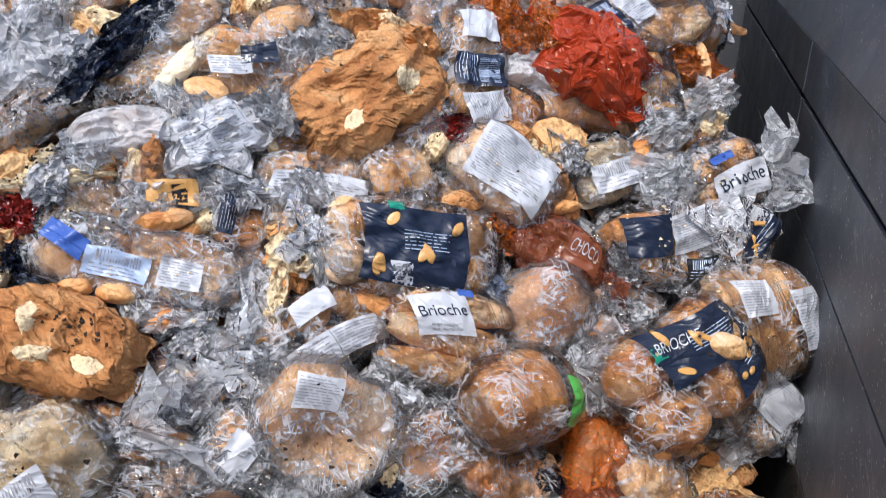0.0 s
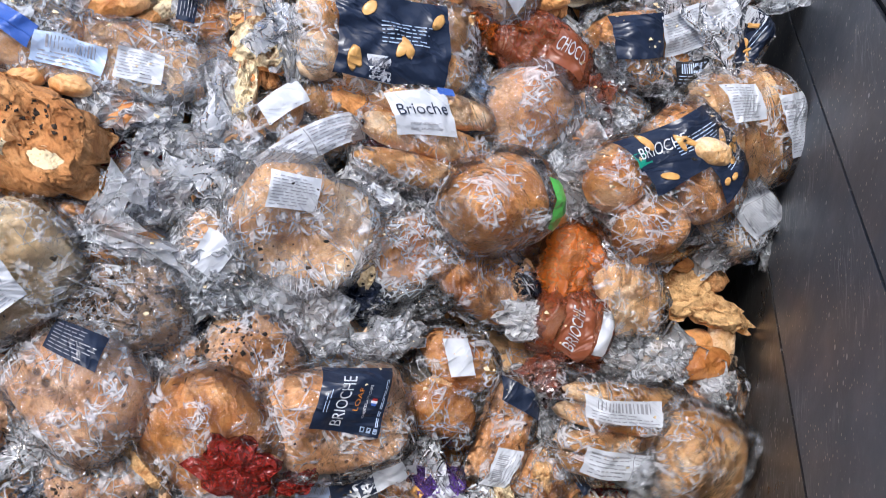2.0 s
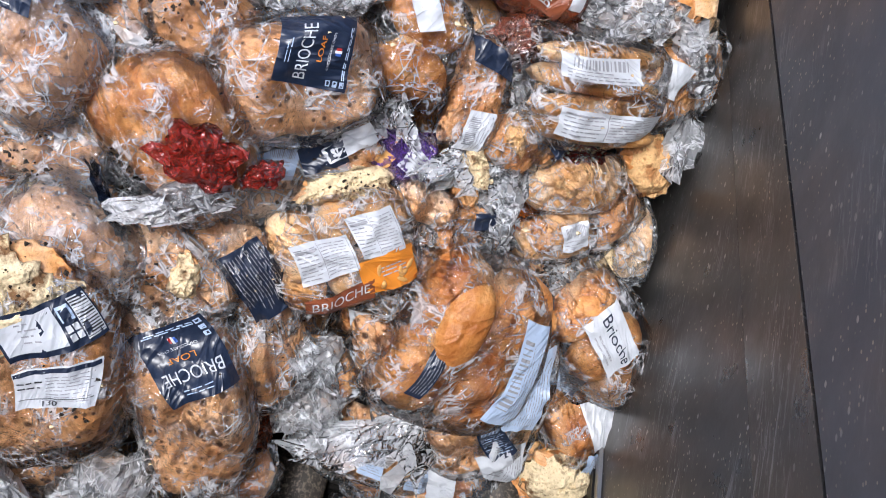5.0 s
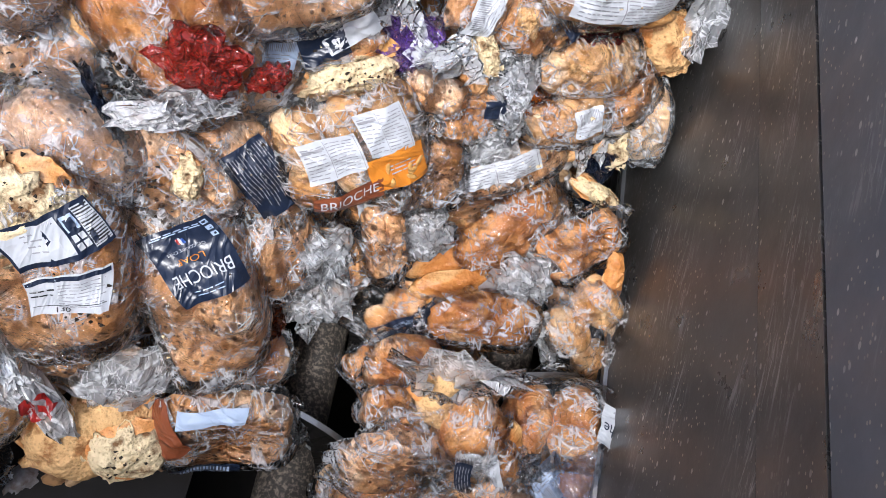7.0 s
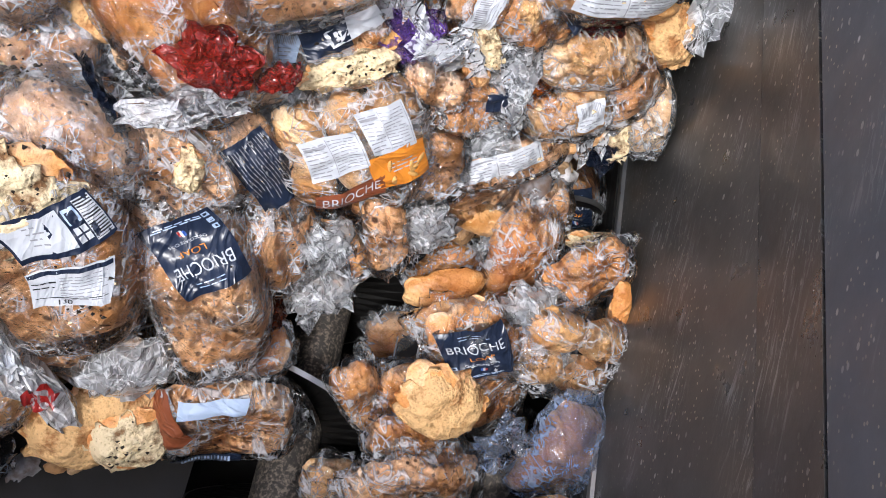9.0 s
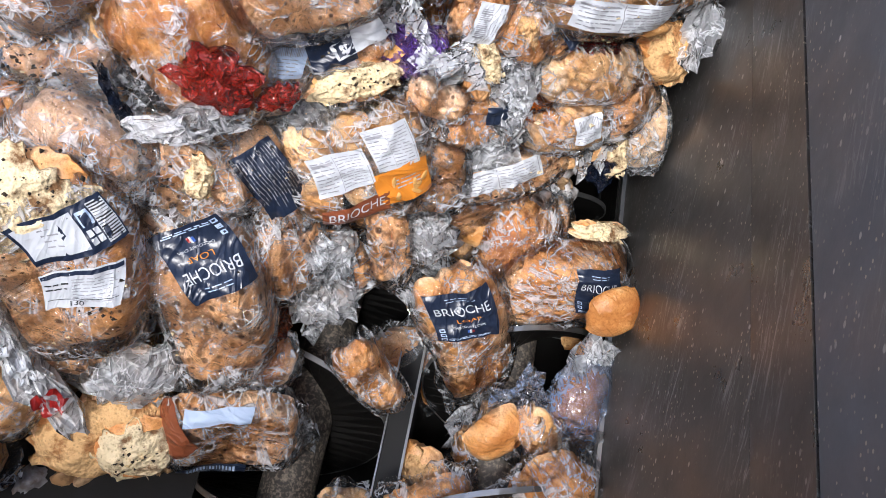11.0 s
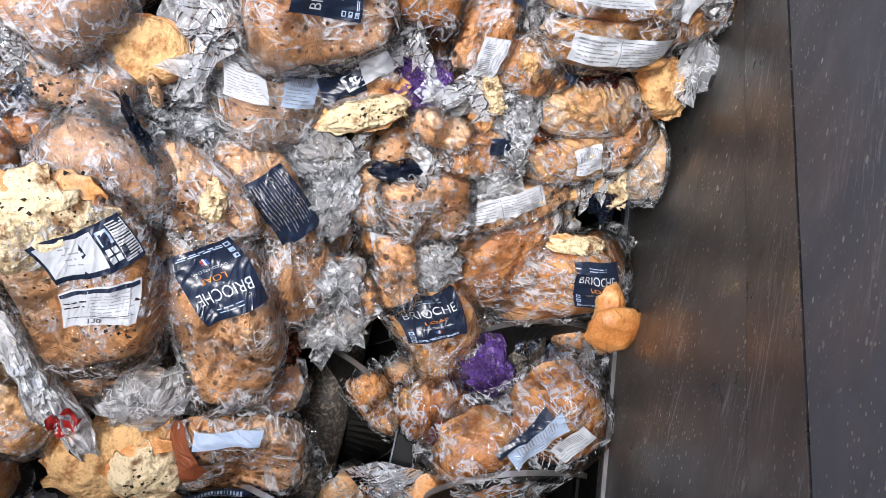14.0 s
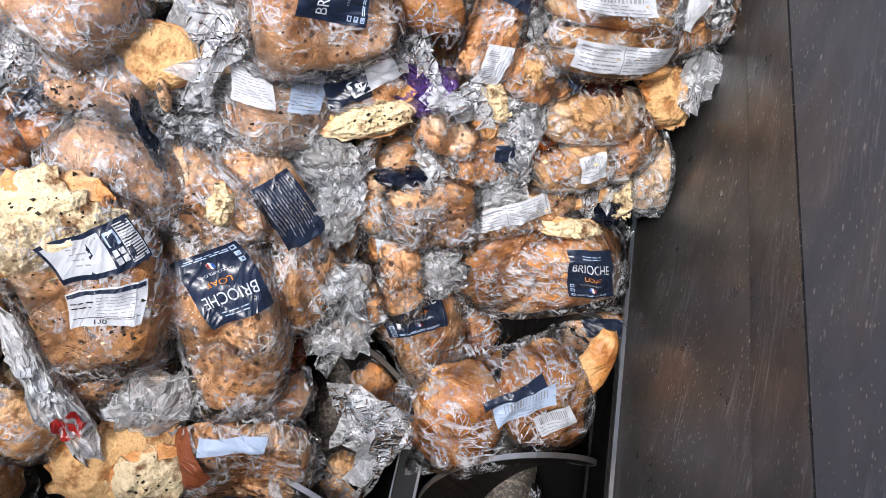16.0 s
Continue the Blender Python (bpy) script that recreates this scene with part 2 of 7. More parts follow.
FILM = {
    "clear": film("film_clear", (0.93, 0.95, 0.98), 0.008, 0.65, 0.075, 0.75, ior=1.52),
    # hazy and crushed: blue-white tint paints in the sky's reflection
    "hazy": film("film_hazy", (0.92, 0.96, 1.0), 0.1, 0.65, 0.1, 0.75, ior=1.54),
    "crushed": film("film_crushed", (0.95, 0.975, 1.0), 0.3, 0.55, 0.15, 0.55, ior=1.52),
    "dirty": film("film_dirty", (0.88, 0.88, 0.88), 0.08, 0.5, 0.1, dirt=0.05),
    "white": film("film_white", (0.86, 0.86, 0.87), 0.72, 0.25, 0.22, 0.5, ior=1.6),
    "red": film("film_red", (0.36, 0.03, 0.02), 0.75, 0.2, 0.16, 0.6, ior=1.6),
    "orange": film("film_orange", (0.75, 0.2, 0.03), 0.45, 0.4, 0.16, 0.6, ior=1.6),
    "scarlet": film("film_scarlet", (0.62, 0.075, 0.02), 0.88, 0.1, 0.2, 0.6, ior=1.5),
    "brown": film("film_brown", (0.3, 0.075, 0.03), 0.6, 0.3, 0.16, 0.6, ior=1.6),
    "navy": film("film_navy", (0.012, 0.02, 0.045), 0.85, 0.1, 0.2, 0.5, ior=1.6),
    "blue": film("film_blue", (0.4, 0.5, 0.7), 0.25, 0.4, 0.14, 0.6, ior=1.7),
    "purple": film("film_purple", (0.2, 0.1, 0.42), 0.5, 0.3, 0.16, 0.6, ior=1.6),
}
INK = {k: printed("print_" + k, c) for k, c in {
    "white": (0.55, 0.57, 0.6), "navy": (0.014, 0.022, 0.045), "black": (0.015, 0.015, 0.017), "brown": (0.24, 0.07, 0.03), "red": (0.27, 0.014, 0.012),
    "orange": (0.75, 0.26, 0.03), "blue": (0.05, 0.12, 0.42), "green": (0.1, 0.42, 0.08), "pink": (0.6, 0.2, 0.25), "gold": (0.7, 0.38, 0.12),
    "purple": (0.2, 0.09, 0.42), "grey": (0.3, 0.3, 0.32), "paleblue": (0.42, 0.52, 0.68), "teal": (0.02, 0.3, 0.2)}.items()}
STEEL = steel("steel_wall", (0.132, 0.143, 0.16), 0.46, 0.3)
# lower plates: rubbed smoother, the bread's brown reflection mixed into the base
STEEL_LOW = steel("steel_rubbed_bread_glow", (0.112, 0.107, 0.1), 0.34, 0.45)
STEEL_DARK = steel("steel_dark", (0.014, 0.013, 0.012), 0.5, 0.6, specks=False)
STEEL_WORN = steel("steel_worn", (0.4, 0.4, 0.39), 0.35, 0.9, specks=False)
# near-black stand-in for shade in the wall seams, reused on the trough ridge
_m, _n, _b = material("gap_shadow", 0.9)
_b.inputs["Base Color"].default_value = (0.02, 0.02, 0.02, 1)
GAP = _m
_m, _n, _b = material("concrete", 0.9)
_n.links.new(ramp(_n, grain(_n, 3, 6), (0.3, (0.2, 0.2, 0.19)), (0.7, (0.34, 0.33, 0.31))), _b.inputs["Base Color"])
CONCRETE = _m
# shaft: floury dust and pores
_m, _n, _b = material("dusty_steel", 0.6, 0.4)
_n.links.new(mix(_n, ramp(_n, grain(_n, 120, 4, 0.7), (0.48, 0.0), (0.62, 0.75)), ramp(_n, grain(_n, 6, 4), (0.3, (0.035, 0.03, 0.026)), (0.7, (0.09, 0.08, 0.07))), (0.3, 0.25, 0.19)), _b.inputs["Base Color"])
bump(_n, grain(_n, 140, 3), _b, 0.5, 0.003)
DUSTY = _m
# loose heap filling: colour by piece, blotched darker to paint shade into the gaps
_m, _n, _b = material("heap_pieces", 0.5)
_g = _n.nodes.new("ShaderNodeNewGeometry")
_c = ramp(_n, _g.outputs["Random Per Island"], (0.0, (0.45, 0.22, 0.09)), (0.25, (0.62, 0.36, 0.16)), (0.5, (0.68, 0.44, 0.24)), (0.68, (0.74, 0.6, 0.38)), (0.75, (0.75, 0.75, 0.76)), (0.95, (0.1, 0.1, 0.12)))
_n.links.new(mix(_n, ramp(_n, grain(_n, 40, 5), (0.38, 0.8), (0.62, 0.12)), _c, (0.12, 0.06, 0.025)), _b.inputs["Base Color"])
bump(_n, grain(_n, 30, 5, 0.6, 0.8, ridged=True), _b, 0.7, 0.008)
PIECES = _m
# dirt crumbs; on the heap body the near-black paints the gaps' shade
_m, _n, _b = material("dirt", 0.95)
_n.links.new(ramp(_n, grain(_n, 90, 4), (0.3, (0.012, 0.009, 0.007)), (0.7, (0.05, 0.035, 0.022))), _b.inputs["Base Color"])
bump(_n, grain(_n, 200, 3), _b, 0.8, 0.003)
DIRT_AND_GAP_SHADE = _m

# ---- shapes ----
# the heap's face: a steep slope that falls towards the viewer and the steel wall
HU, HV, HN = Vector((0.9075, 0.3294, -0.2607)), Vector((0.0, 0.6205, 0.7842)), Vector((0.4201, -0.7116, 0.5631))
HEAP = Matrix(((HU.x, HV.x, HN.x, -0.352), (HU.y, HV.y, HN.y, 0.839), (HU.z, HV.z, HN.z, 0.668), (0, 0, 0, 1)))
_count = [0]


def seed():
    _count[0] += 1
    return np.random.RandomState(_count[0] * 7 + 3)


def on_heap(u, v, turn=0, h=0.0, tip=0, lean=0):
    return HEAP @ Matrix.Translation((u, v, h)) @ pose(0, 0, 0, 0, 0, turn) @ pose(0, 0, 0, tip, lean, 0)


def mesh_of(name, verts, faces, mat, smooth=True):
    me = bpy.data.meshes.new(name)
    me.from_pydata([tuple(v) for v in verts], [], faces)
    if smooth:
        me.polygons.foreach_set("use_smooth", [True] * len(me.polygons))
    me.materials.append(mat)
    me.update()
    return me


def part(name, me, parent, label="", m=None):
    ob = new(name, me)
    ob.parent = parent
    if m is not None:
        ob.matrix_basis = m
    if label:
        tagged(ob, label)
    return ob


def waves(rs, freq, n=6):
    """A smooth random function of (x, y), about -1 to 1."""
    a, f, p = rs.uniform(0, 6.283, n), freq * rs.uniform(0.6, 1.6, n), rs.uniform(0, 6.283, n)

    def at(x, y):
        s = 0
        for i in range(n):
            s = s + np.sin(f[i] * (np.cos(a[i]) * x + np.sin(a[i]) * y) + p[i] + 0.8 * np.sin(0.6 * f[i] * (np.sin(a[i]) * x - np.cos(a[i]) * y)))
        return s / (n * 0.6)
    return at


def creases(rs, freq, n=5):
    """Sharp folds like those of crushed film, 0 to 1."""
    ws = [waves(rs, freq * (0.7 + 0.3 * i), 3) for i in range(n)]

    def at(x, y):
        return sum((1 - np.minimum(1, np.abs(w(x, y)) * 2.2)) for w in ws) / n
    return at


def pillow(L, W, H, rs, e=3.0, k=2.4, under=0.35, lump=0.0, fold=0.0, edge=0.04, rings=14, segs=40, groove=None, rim=1.0, sheet=False, base=0.35, dent=None):
    """A cushion of length L, width W and height H over its seam. Returns vertices, faces and its height function."""
    lo, fo, ed = waves(rs, 5.0 / min(L, W)), creases(rs, 4.5 / min(L, W)), waves(rs, 2.2)
    fo2 = creases(rs, 10.0 / min(L, W), 3)

    def top(x, y):
        s = (np.abs(2 * x / L) ** e + np.abs(2 * y / W) ** e) ** (1 / e)
        s = np.clip(s, 0, 1)
        z = H * (1 - np.minimum(1, s / rim) ** k) ** 0.55
        z = z + lump * H * lo(x, y) * (1 - s ** 4) + fold * (fo(x, y) - base + 0.7 * fo2(x * 0.4, y)) * (1.05 - 0.75 * s ** 6)
        if dent is not None:
            z = z - 0.3 * H * dent(x, y) * (1 - s ** 4)
        if groove is not None:
            z = z - groove(x, y) * (1 - s ** 3)
        return z
    a = np.linspace(0, 2 * np.pi, segs, endpoint=False)
    c, s_ = np.cos(a), np.sin(a)
    r = (np.abs(c) ** e + np.abs(s_) ** e) ** (-1 / e) * (1 + edge * ed(3 * c, 3 * s_) + 0.4 * edge * ed(11 * c + 3, 11 * s_))
    V = [(0, 0, float(top(0.0, 0.0)))]
    F = []
    levels = [math.sin((i + 1) / rings * math.pi / 2) ** 0.9 for i in range(rings)]
    for s in levels:
        x, y = c * r * s * L / 2, s_ * r * s * W / 2
        xs, ys = c * s * L / 2 * np.minimum(1, r * 1.0), s_ * s * W / 2 * np.minimum(r, 9)
        z = top(x * min(1, 1), y) if s < 0.999 else np.zeros(segs) + fold * ed(5 * c + 1, 5 * s_)
        V += list(zip(x, y, z))
    n0 = len(V)
    if sheet:
        # film: one open layer, drawn a little under the bread
        V = V[:n0]
        x, y = c * r * 0.97 * L / 2, s_ * r * 0.97 * W / 2
        V += list(zip(x, y, np.full(segs, -0.012)))
    low = [0.85, 0.6, 0.3]
    for s in low if not sheet else ():
        x, y = c * r * s * L / 2, s_ * r * s * W / 2
        V += list(zip(x, y, np.full(segs, -under * H * (1 - s ** 2) ** 0.5)))
    if not sheet:
        V.append((0, 0, -under * H))
    for j in range(segs):
        F.append((0, 1 + j, 1 + (j + 1) % segs))
    total = rings + (1 if sheet else len(low))
    for i in range(total - 1):
        b = 1 + i * segs
        for j in range(segs):
            k2 = (j + 1) % segs
            F.append((b + j, b + segs + j, b + segs + k2, b + k2))
    b = 1 + (total - 1) * segs
    for j in range(segs if not sheet else 0):
        F.append((b + j, len(V) - 1, b + (j + 1) % segs))
    return V, F, top


_letters = {}


def lettering(text):
    """Vertices and faces of a word in the built-in font, one unit high."""
    if text not in _letters:
        cu = bpy.data.curves.new("word", "FONT")
        cu.body, cu.align_x, cu.align_y = text, "CENTER", "CENTER"
        ob = new("word", cu)
        me = bpy.data.meshes.new_from_object(ob.evaluated_get(bpy.context.evaluated_depsgraph_get()))
        bm = bmesh.new()
        bm.from_mesh(me)
        bmesh.ops.triangulate(bm, faces=bm.faces)
        bmesh.ops.subdivide_edges(bm, edges=[e for e in bm.edges if e.calc_length() > 0.25], cuts=1)
        bmesh.ops.triangulate(bm, faces=bm.faces)
        _letters[text] = ([tuple(v.co) for v in bm.verts], [[v.index for v in f.verts] for f in bm.faces])
        bm.free()
        bpy.data.objects.remove(ob)
        bpy.data.curves.remove(cu)
        bpy.data.meshes.remove(me)
    return _letters[text]


def add_label(root, top, L, W, spec, rs):
    """spec: x, y, w, h as shares of L and W, turn, colour, print style, word."""
    x, y, w, h, turn, colour, style, *word = spec
    across = abs(math.sin(radians(turn))) > 0.7
    x, y, w, h = x * L, y * W, (h * W if across else w * L), (w * L if across else h * W)
    ca, sa = math.cos(radians(turn)), math.sin(radians(turn))
    wx, wy = waves(rs, 28.0, 4), waves(rs, 28.0, 4)
    lean, arc = rs.uniform(-0.2, 0.2), rs.uniform(-2.5, 2.5)

    def spot(lx, ly, lift):
        """A point of the label, which lies skewed and rumpled on the bag."""
        lx, ly = lx + lean * ly + 0.005 * float(wx(lx, ly)) + arc * ly * ly, ly + 0.005 * float(wy(lx, ly))
        gx, gy = x + ca * lx - sa * ly, y + sa * lx + ca * ly
        return gx, gy, max(0.0, float(top(gx, gy))) + lift

    def sheet(cx, cy, bw, bh, lift, nx, ny, V, F):
        b = len(V)
        for j in range(ny + 1):
            for i in range(nx + 1):
                V.append(spot(cx + (i / nx - 0.5) * bw, cy + (j / ny - 0.5) * bh, lift))
        for j in range(ny):
            for i in range(nx):
                q = b + j * (nx + 1) + i
                F.append((q, q + 1, q + nx + 2, q + nx + 1))
    V, F = [], []
    sheet(0, 0, w, h, 0.0025, max(6, int(w / 0.006)), max(5, int(h / 0.006)), V, F)
    lab = part("label", mesh_of("label", V, F, INK[colour]), root, colour + " printed label")
    dark = colour in ("navy", "black", "brown", "red", "purple", "blue")
    prints = collections.defaultdict(lambda: ([], []))

    def bar(cx, cy, bw, bh, ink, lift=0.0042):
        sheet(cx, cy, bw, bh, lift, max(1, int(bw / 0.009)), max(1, int(bh / 0.009)), *prints[ink])

    def lines(cx, cy, bw, bh, pitch, ink, ragged=0.3):
        """Fine print: rows of words too small to read."""
        n = max(2, int(bh / pitch))
        for i in range(n):
            at, end = -bw / 2, bw / 2 - bw * rs.uniform(0, ragged)
            ly = cy + bh / 2 - bh * (i + 0.5) / n
            while at < end - 0.003:
                ln = min(end - at, rs.uniform(0.005, 0.02))
                bar(cx + at + ln / 2, ly, ln, pitch * 0.28, ink)
                at += ln + rs.uniform(0.0018, 0.004)

    def write(text, cx, cy, bw, bh, ink):
        """A word that fills a field of the label."""
        V2, F2 = lettering(text)
        wide = max(v[0] for v in V2) - min(v[0] for v in V2)
        out = [spot(cx + q[0] * bw / wide, cy + q[1] * bh / 0.72, 0.0046) for q in V2]
        part("lettering", mesh_of("lettering", out, F2, INK[ink], False), lab)
    fine = "paleblue" if dark else "grey"
    if style == "lines" and not word:
        lines(0, 0, w * 0.88, h * 0.86, 0.0044, "grey")
    if style == "code":
        lines(0, -h * 0.24, w * 0.86, h * 0.4, 0.005, fine)
        for i in range(15):
            bar(-w * 0.34 + w * 0.68 * i / 14, h * 0.2, w * rs.choice([0.012, 0.022, 0.032]), h * 0.4, fine)
    if style == "facts":
        lines(-w * 0.27, 0, w * 0.38, h * 0.84, 0.0056, fine, 0.15)
        lines(w * 0.2, 0, w * 0.46, h * 0.84, 0.0046, fine, 0.1)
        for i in (-0.05, 0.46):
            bar(w * i, 0, w * 0.01, h * 0.9, fine)
        bar(-w * 0.27, h * 0.32, w * 0.38, h * 0.05, fine, 0.0045)
    if style == "word":
        for i in range(2):
            lines(0, -h * (0.25 + 0.12 * i), w * 0.55, h * 0.05, h * 0.05, fine, 0.1)
    if style == "ears":
        for i in range(6):
            V2, F2, _ = pillow(w * 0.2, h * 0.13, 0.002, rs, 2, rings=3, segs=12)
            a, cx, cy = rs.uniform(0, 6.28), w * rs.uniform(-0.4, 0.4), h * rs.uniform(-0.38, 0.38)
            marks, faces = prints["gold"]
            b = len(marks)
            for q in V2:
                marks.append(spot(cx + math.cos(a) * q[0] - math.sin(a) * q[1], cy + math.sin(a) * q[0] + math.cos(a) * q[1], 0.0042 + max(0, q[2])))
            faces.extend([tuple(i2 + b for i2 in f) for f in F2])
        lines(w * 0.12, h * 0.05, w * 0.5, h * 0.3, 0.006, "paleblue")
    if style == "front":
        # front of the navy packs: script bars, name, kind, flag roundel, seals at a corner
        lines(0, h * 0.36, w * 0.42, h * 0.1, h * 0.045, "paleblue")
        write("BRIOCHE", -w * 0.02, h * 0.13, w * 0.8, h * 0.17, "white")
        write("LOAF", w * 0.02, -h * 0.075, w * 0.36, h * 0.075, "orange")
        write("CHOCOLATE CHIPS", 0, -h * 0.2, w * 0.5, h * 0.036, "white")
        for i, ink in enumerate(("blue", "white", "red")):
            bar(w * 0.035 * (i - 1), -h * 0.3, w * 0.035, h * (0.09 if i == 1 else 0.07), ink)
        lines(0, -h * 0.43, w * 0.7, h * 0.05, h * 0.05, "paleblue", 0.05)
        for i in range(3):
            bar(-w * 0.41, -h * (0.25 + 0.09 * i), w * 0.08, h * 0.06, "paleblue")
            bar(-w * 0.41, -h * (0.25 + 0.09 * i), w * 0.05, h * 0.03, "navy", 0.0046)
    if style == "back":
        # back of the pack: white panel in a navy border, seals and bar code at one end
        bar(-w * 0.16, h * 0.02, w * 0.62, h * 0.78, "white", 0.0036)
        lines(-w * 0.16, h * 0.05, w * 0.2, h * 0.5, 0.008, "grey", 0.4)
        bar(w * 0.25, h * 0.2, w * 0.13, h * 0.3, "paleblue")
        bar(w * 0.25, h * 0.2, w * 0.09, h * 0.18, "navy", 0.0046)
        for i in (-1, 1):
            for j in (-1, 1):
                bar(w * (0.25 + 0.035 * i), h * (-0.18 + 0.09 * j), w * 0.055, h * 0.14, "white")
        bar(w * 0.41, 0, w * 0.16, h * 0.84, "white", 0.0036)
        for i in range(14):
            bar(w * 0.41, h * (-0.38 + 0.76 * i / 13), w * 0.15, h * rs.choice([0.012, 0.024, 0.032]), "black")
    if style == "table":
        # nutrition table with its large figure
        bar(0, h * 0.42, w * 0.96, h * 0.1, "navy")
        lines(w * 0.18, -h * 0.02, w * 0.56, h * 0.66, 0.0052, "grey", 0.12)
        lines(-w * 0.3, h * 0.1, w * 0.32, h * 0.3, 0.009, "black", 0.2)
        write("130", -w * 0.06, -h * 0.38, w * 0.17, h * 0.13, "black")
        bar(0, -h * 0.27, w * 0.9, h * 0.018, "black")
    for ink, (marks, faces) in prints.items():
        tagged(part("print", mesh_of("print", marks, faces, INK[ink]), lab), kind="stuff")
    if word:
        wt = word[1] if len(word) > 1 else 0
        V2, F2 = lettering(word[0])
        wide = max(v[0] for v in V2) - min(v[0] for v in V2)
        k = w * 0.84 / wide
        ky = min(k * (1.0 if colour == "white" else 1.9), h * 0.42 / 0.7)
        cb, sb = math.cos(radians(wt)), math.sin(radians(wt))
        if wt:
            k, ky = h * 0.86 / wide, min(h * 0.86 / wide * 2.0, w * 0.4 / 0.7)
        out = []
        for q in V2:
            lx, ly = q[0] * k, q[1] * ky
            out.append(spot(cb * lx - sb * ly, sb * lx + cb * ly + (h * 0.08 if not wt else 0), 0.0046))
        part("lettering", mesh_of("lettering", out, F2, INK["navy" if colour == "white" else "white"], False), lab)


def bread_mesh(name, L, W, H, rs, kind="plain", e=2.6, slices=0, lump=0.06, rings=11, segs=32, dent=None):
    groove = None
    if slices:
        def groove(x, y):
            return 0.012 * np.maximum(0, 1 - np.abs(((x / L + 0.5) * slices) % 1 - 0.5) * 9)
    V, F, top = pillow(L, W, H, rs, e, 2.6 + 0.95 * (e - 2.2), 0.45, lump, 0.006, 0.08, rings, segs if not slices else 64, groove, dent=dent)
    return mesh_of(name, V, F, CRUST[kind]), top


def crush(V, rs, amount):
    """Knock the points of a sheet out of place, so that its faces break into facets."""
    j = rs.normal(0, 1, (len(V), 3)) * (amount * 0.6, amount * 0.6, amount)
    return [(p[0] + d[0], p[1] + d[1], max(-0.012, p[2] + d[2])) for p, d in zip(V, j)]


def gather(root, L, W, end, rs, mat, size):
    """The gathered, crushed tail of a bag: a pleated, ragged fan."""
    n, m = 32, 7
    w1, w2 = waves(rs, 9.0, 4), creases(rs, 7.0, 4)
    rag = rs.uniform(0.75, 1.15, n)
    V, F = [], []
    for i in range(m + 1):
        r = i / m
        for j in range(n):
            a = j / n * 2 * math.pi
            rad = size * (0.08 + 0.5 * r ** 1.2) * (1 + 0.34 * math.sin(a * 9 + 2 * r) * r + rs.uniform(-0.1, 0.1))
            x = end * (L * 0.46 + size * (r * 0.95 * rag[j] + 0.12 * math.sin(a * 3)))
            V.append((x, rad * math.cos(a) * 1.3 + 0.012 * w1(r, a), rad * math.sin(a) * 0.5 + 0.02 * float(w2(r * 2, a)) + 0.008))
    for i in range(m):
        for j in range(n):
            k = (j + 1) % n
            F.append((i * n + j, i * n + k, (i + 1) * n + k, (i + 1) * n + j))
    part("gathered_tail", mesh_of("tail", crush(V, rs, 0.0016), F, mat, False), root, "crumpled film tail")


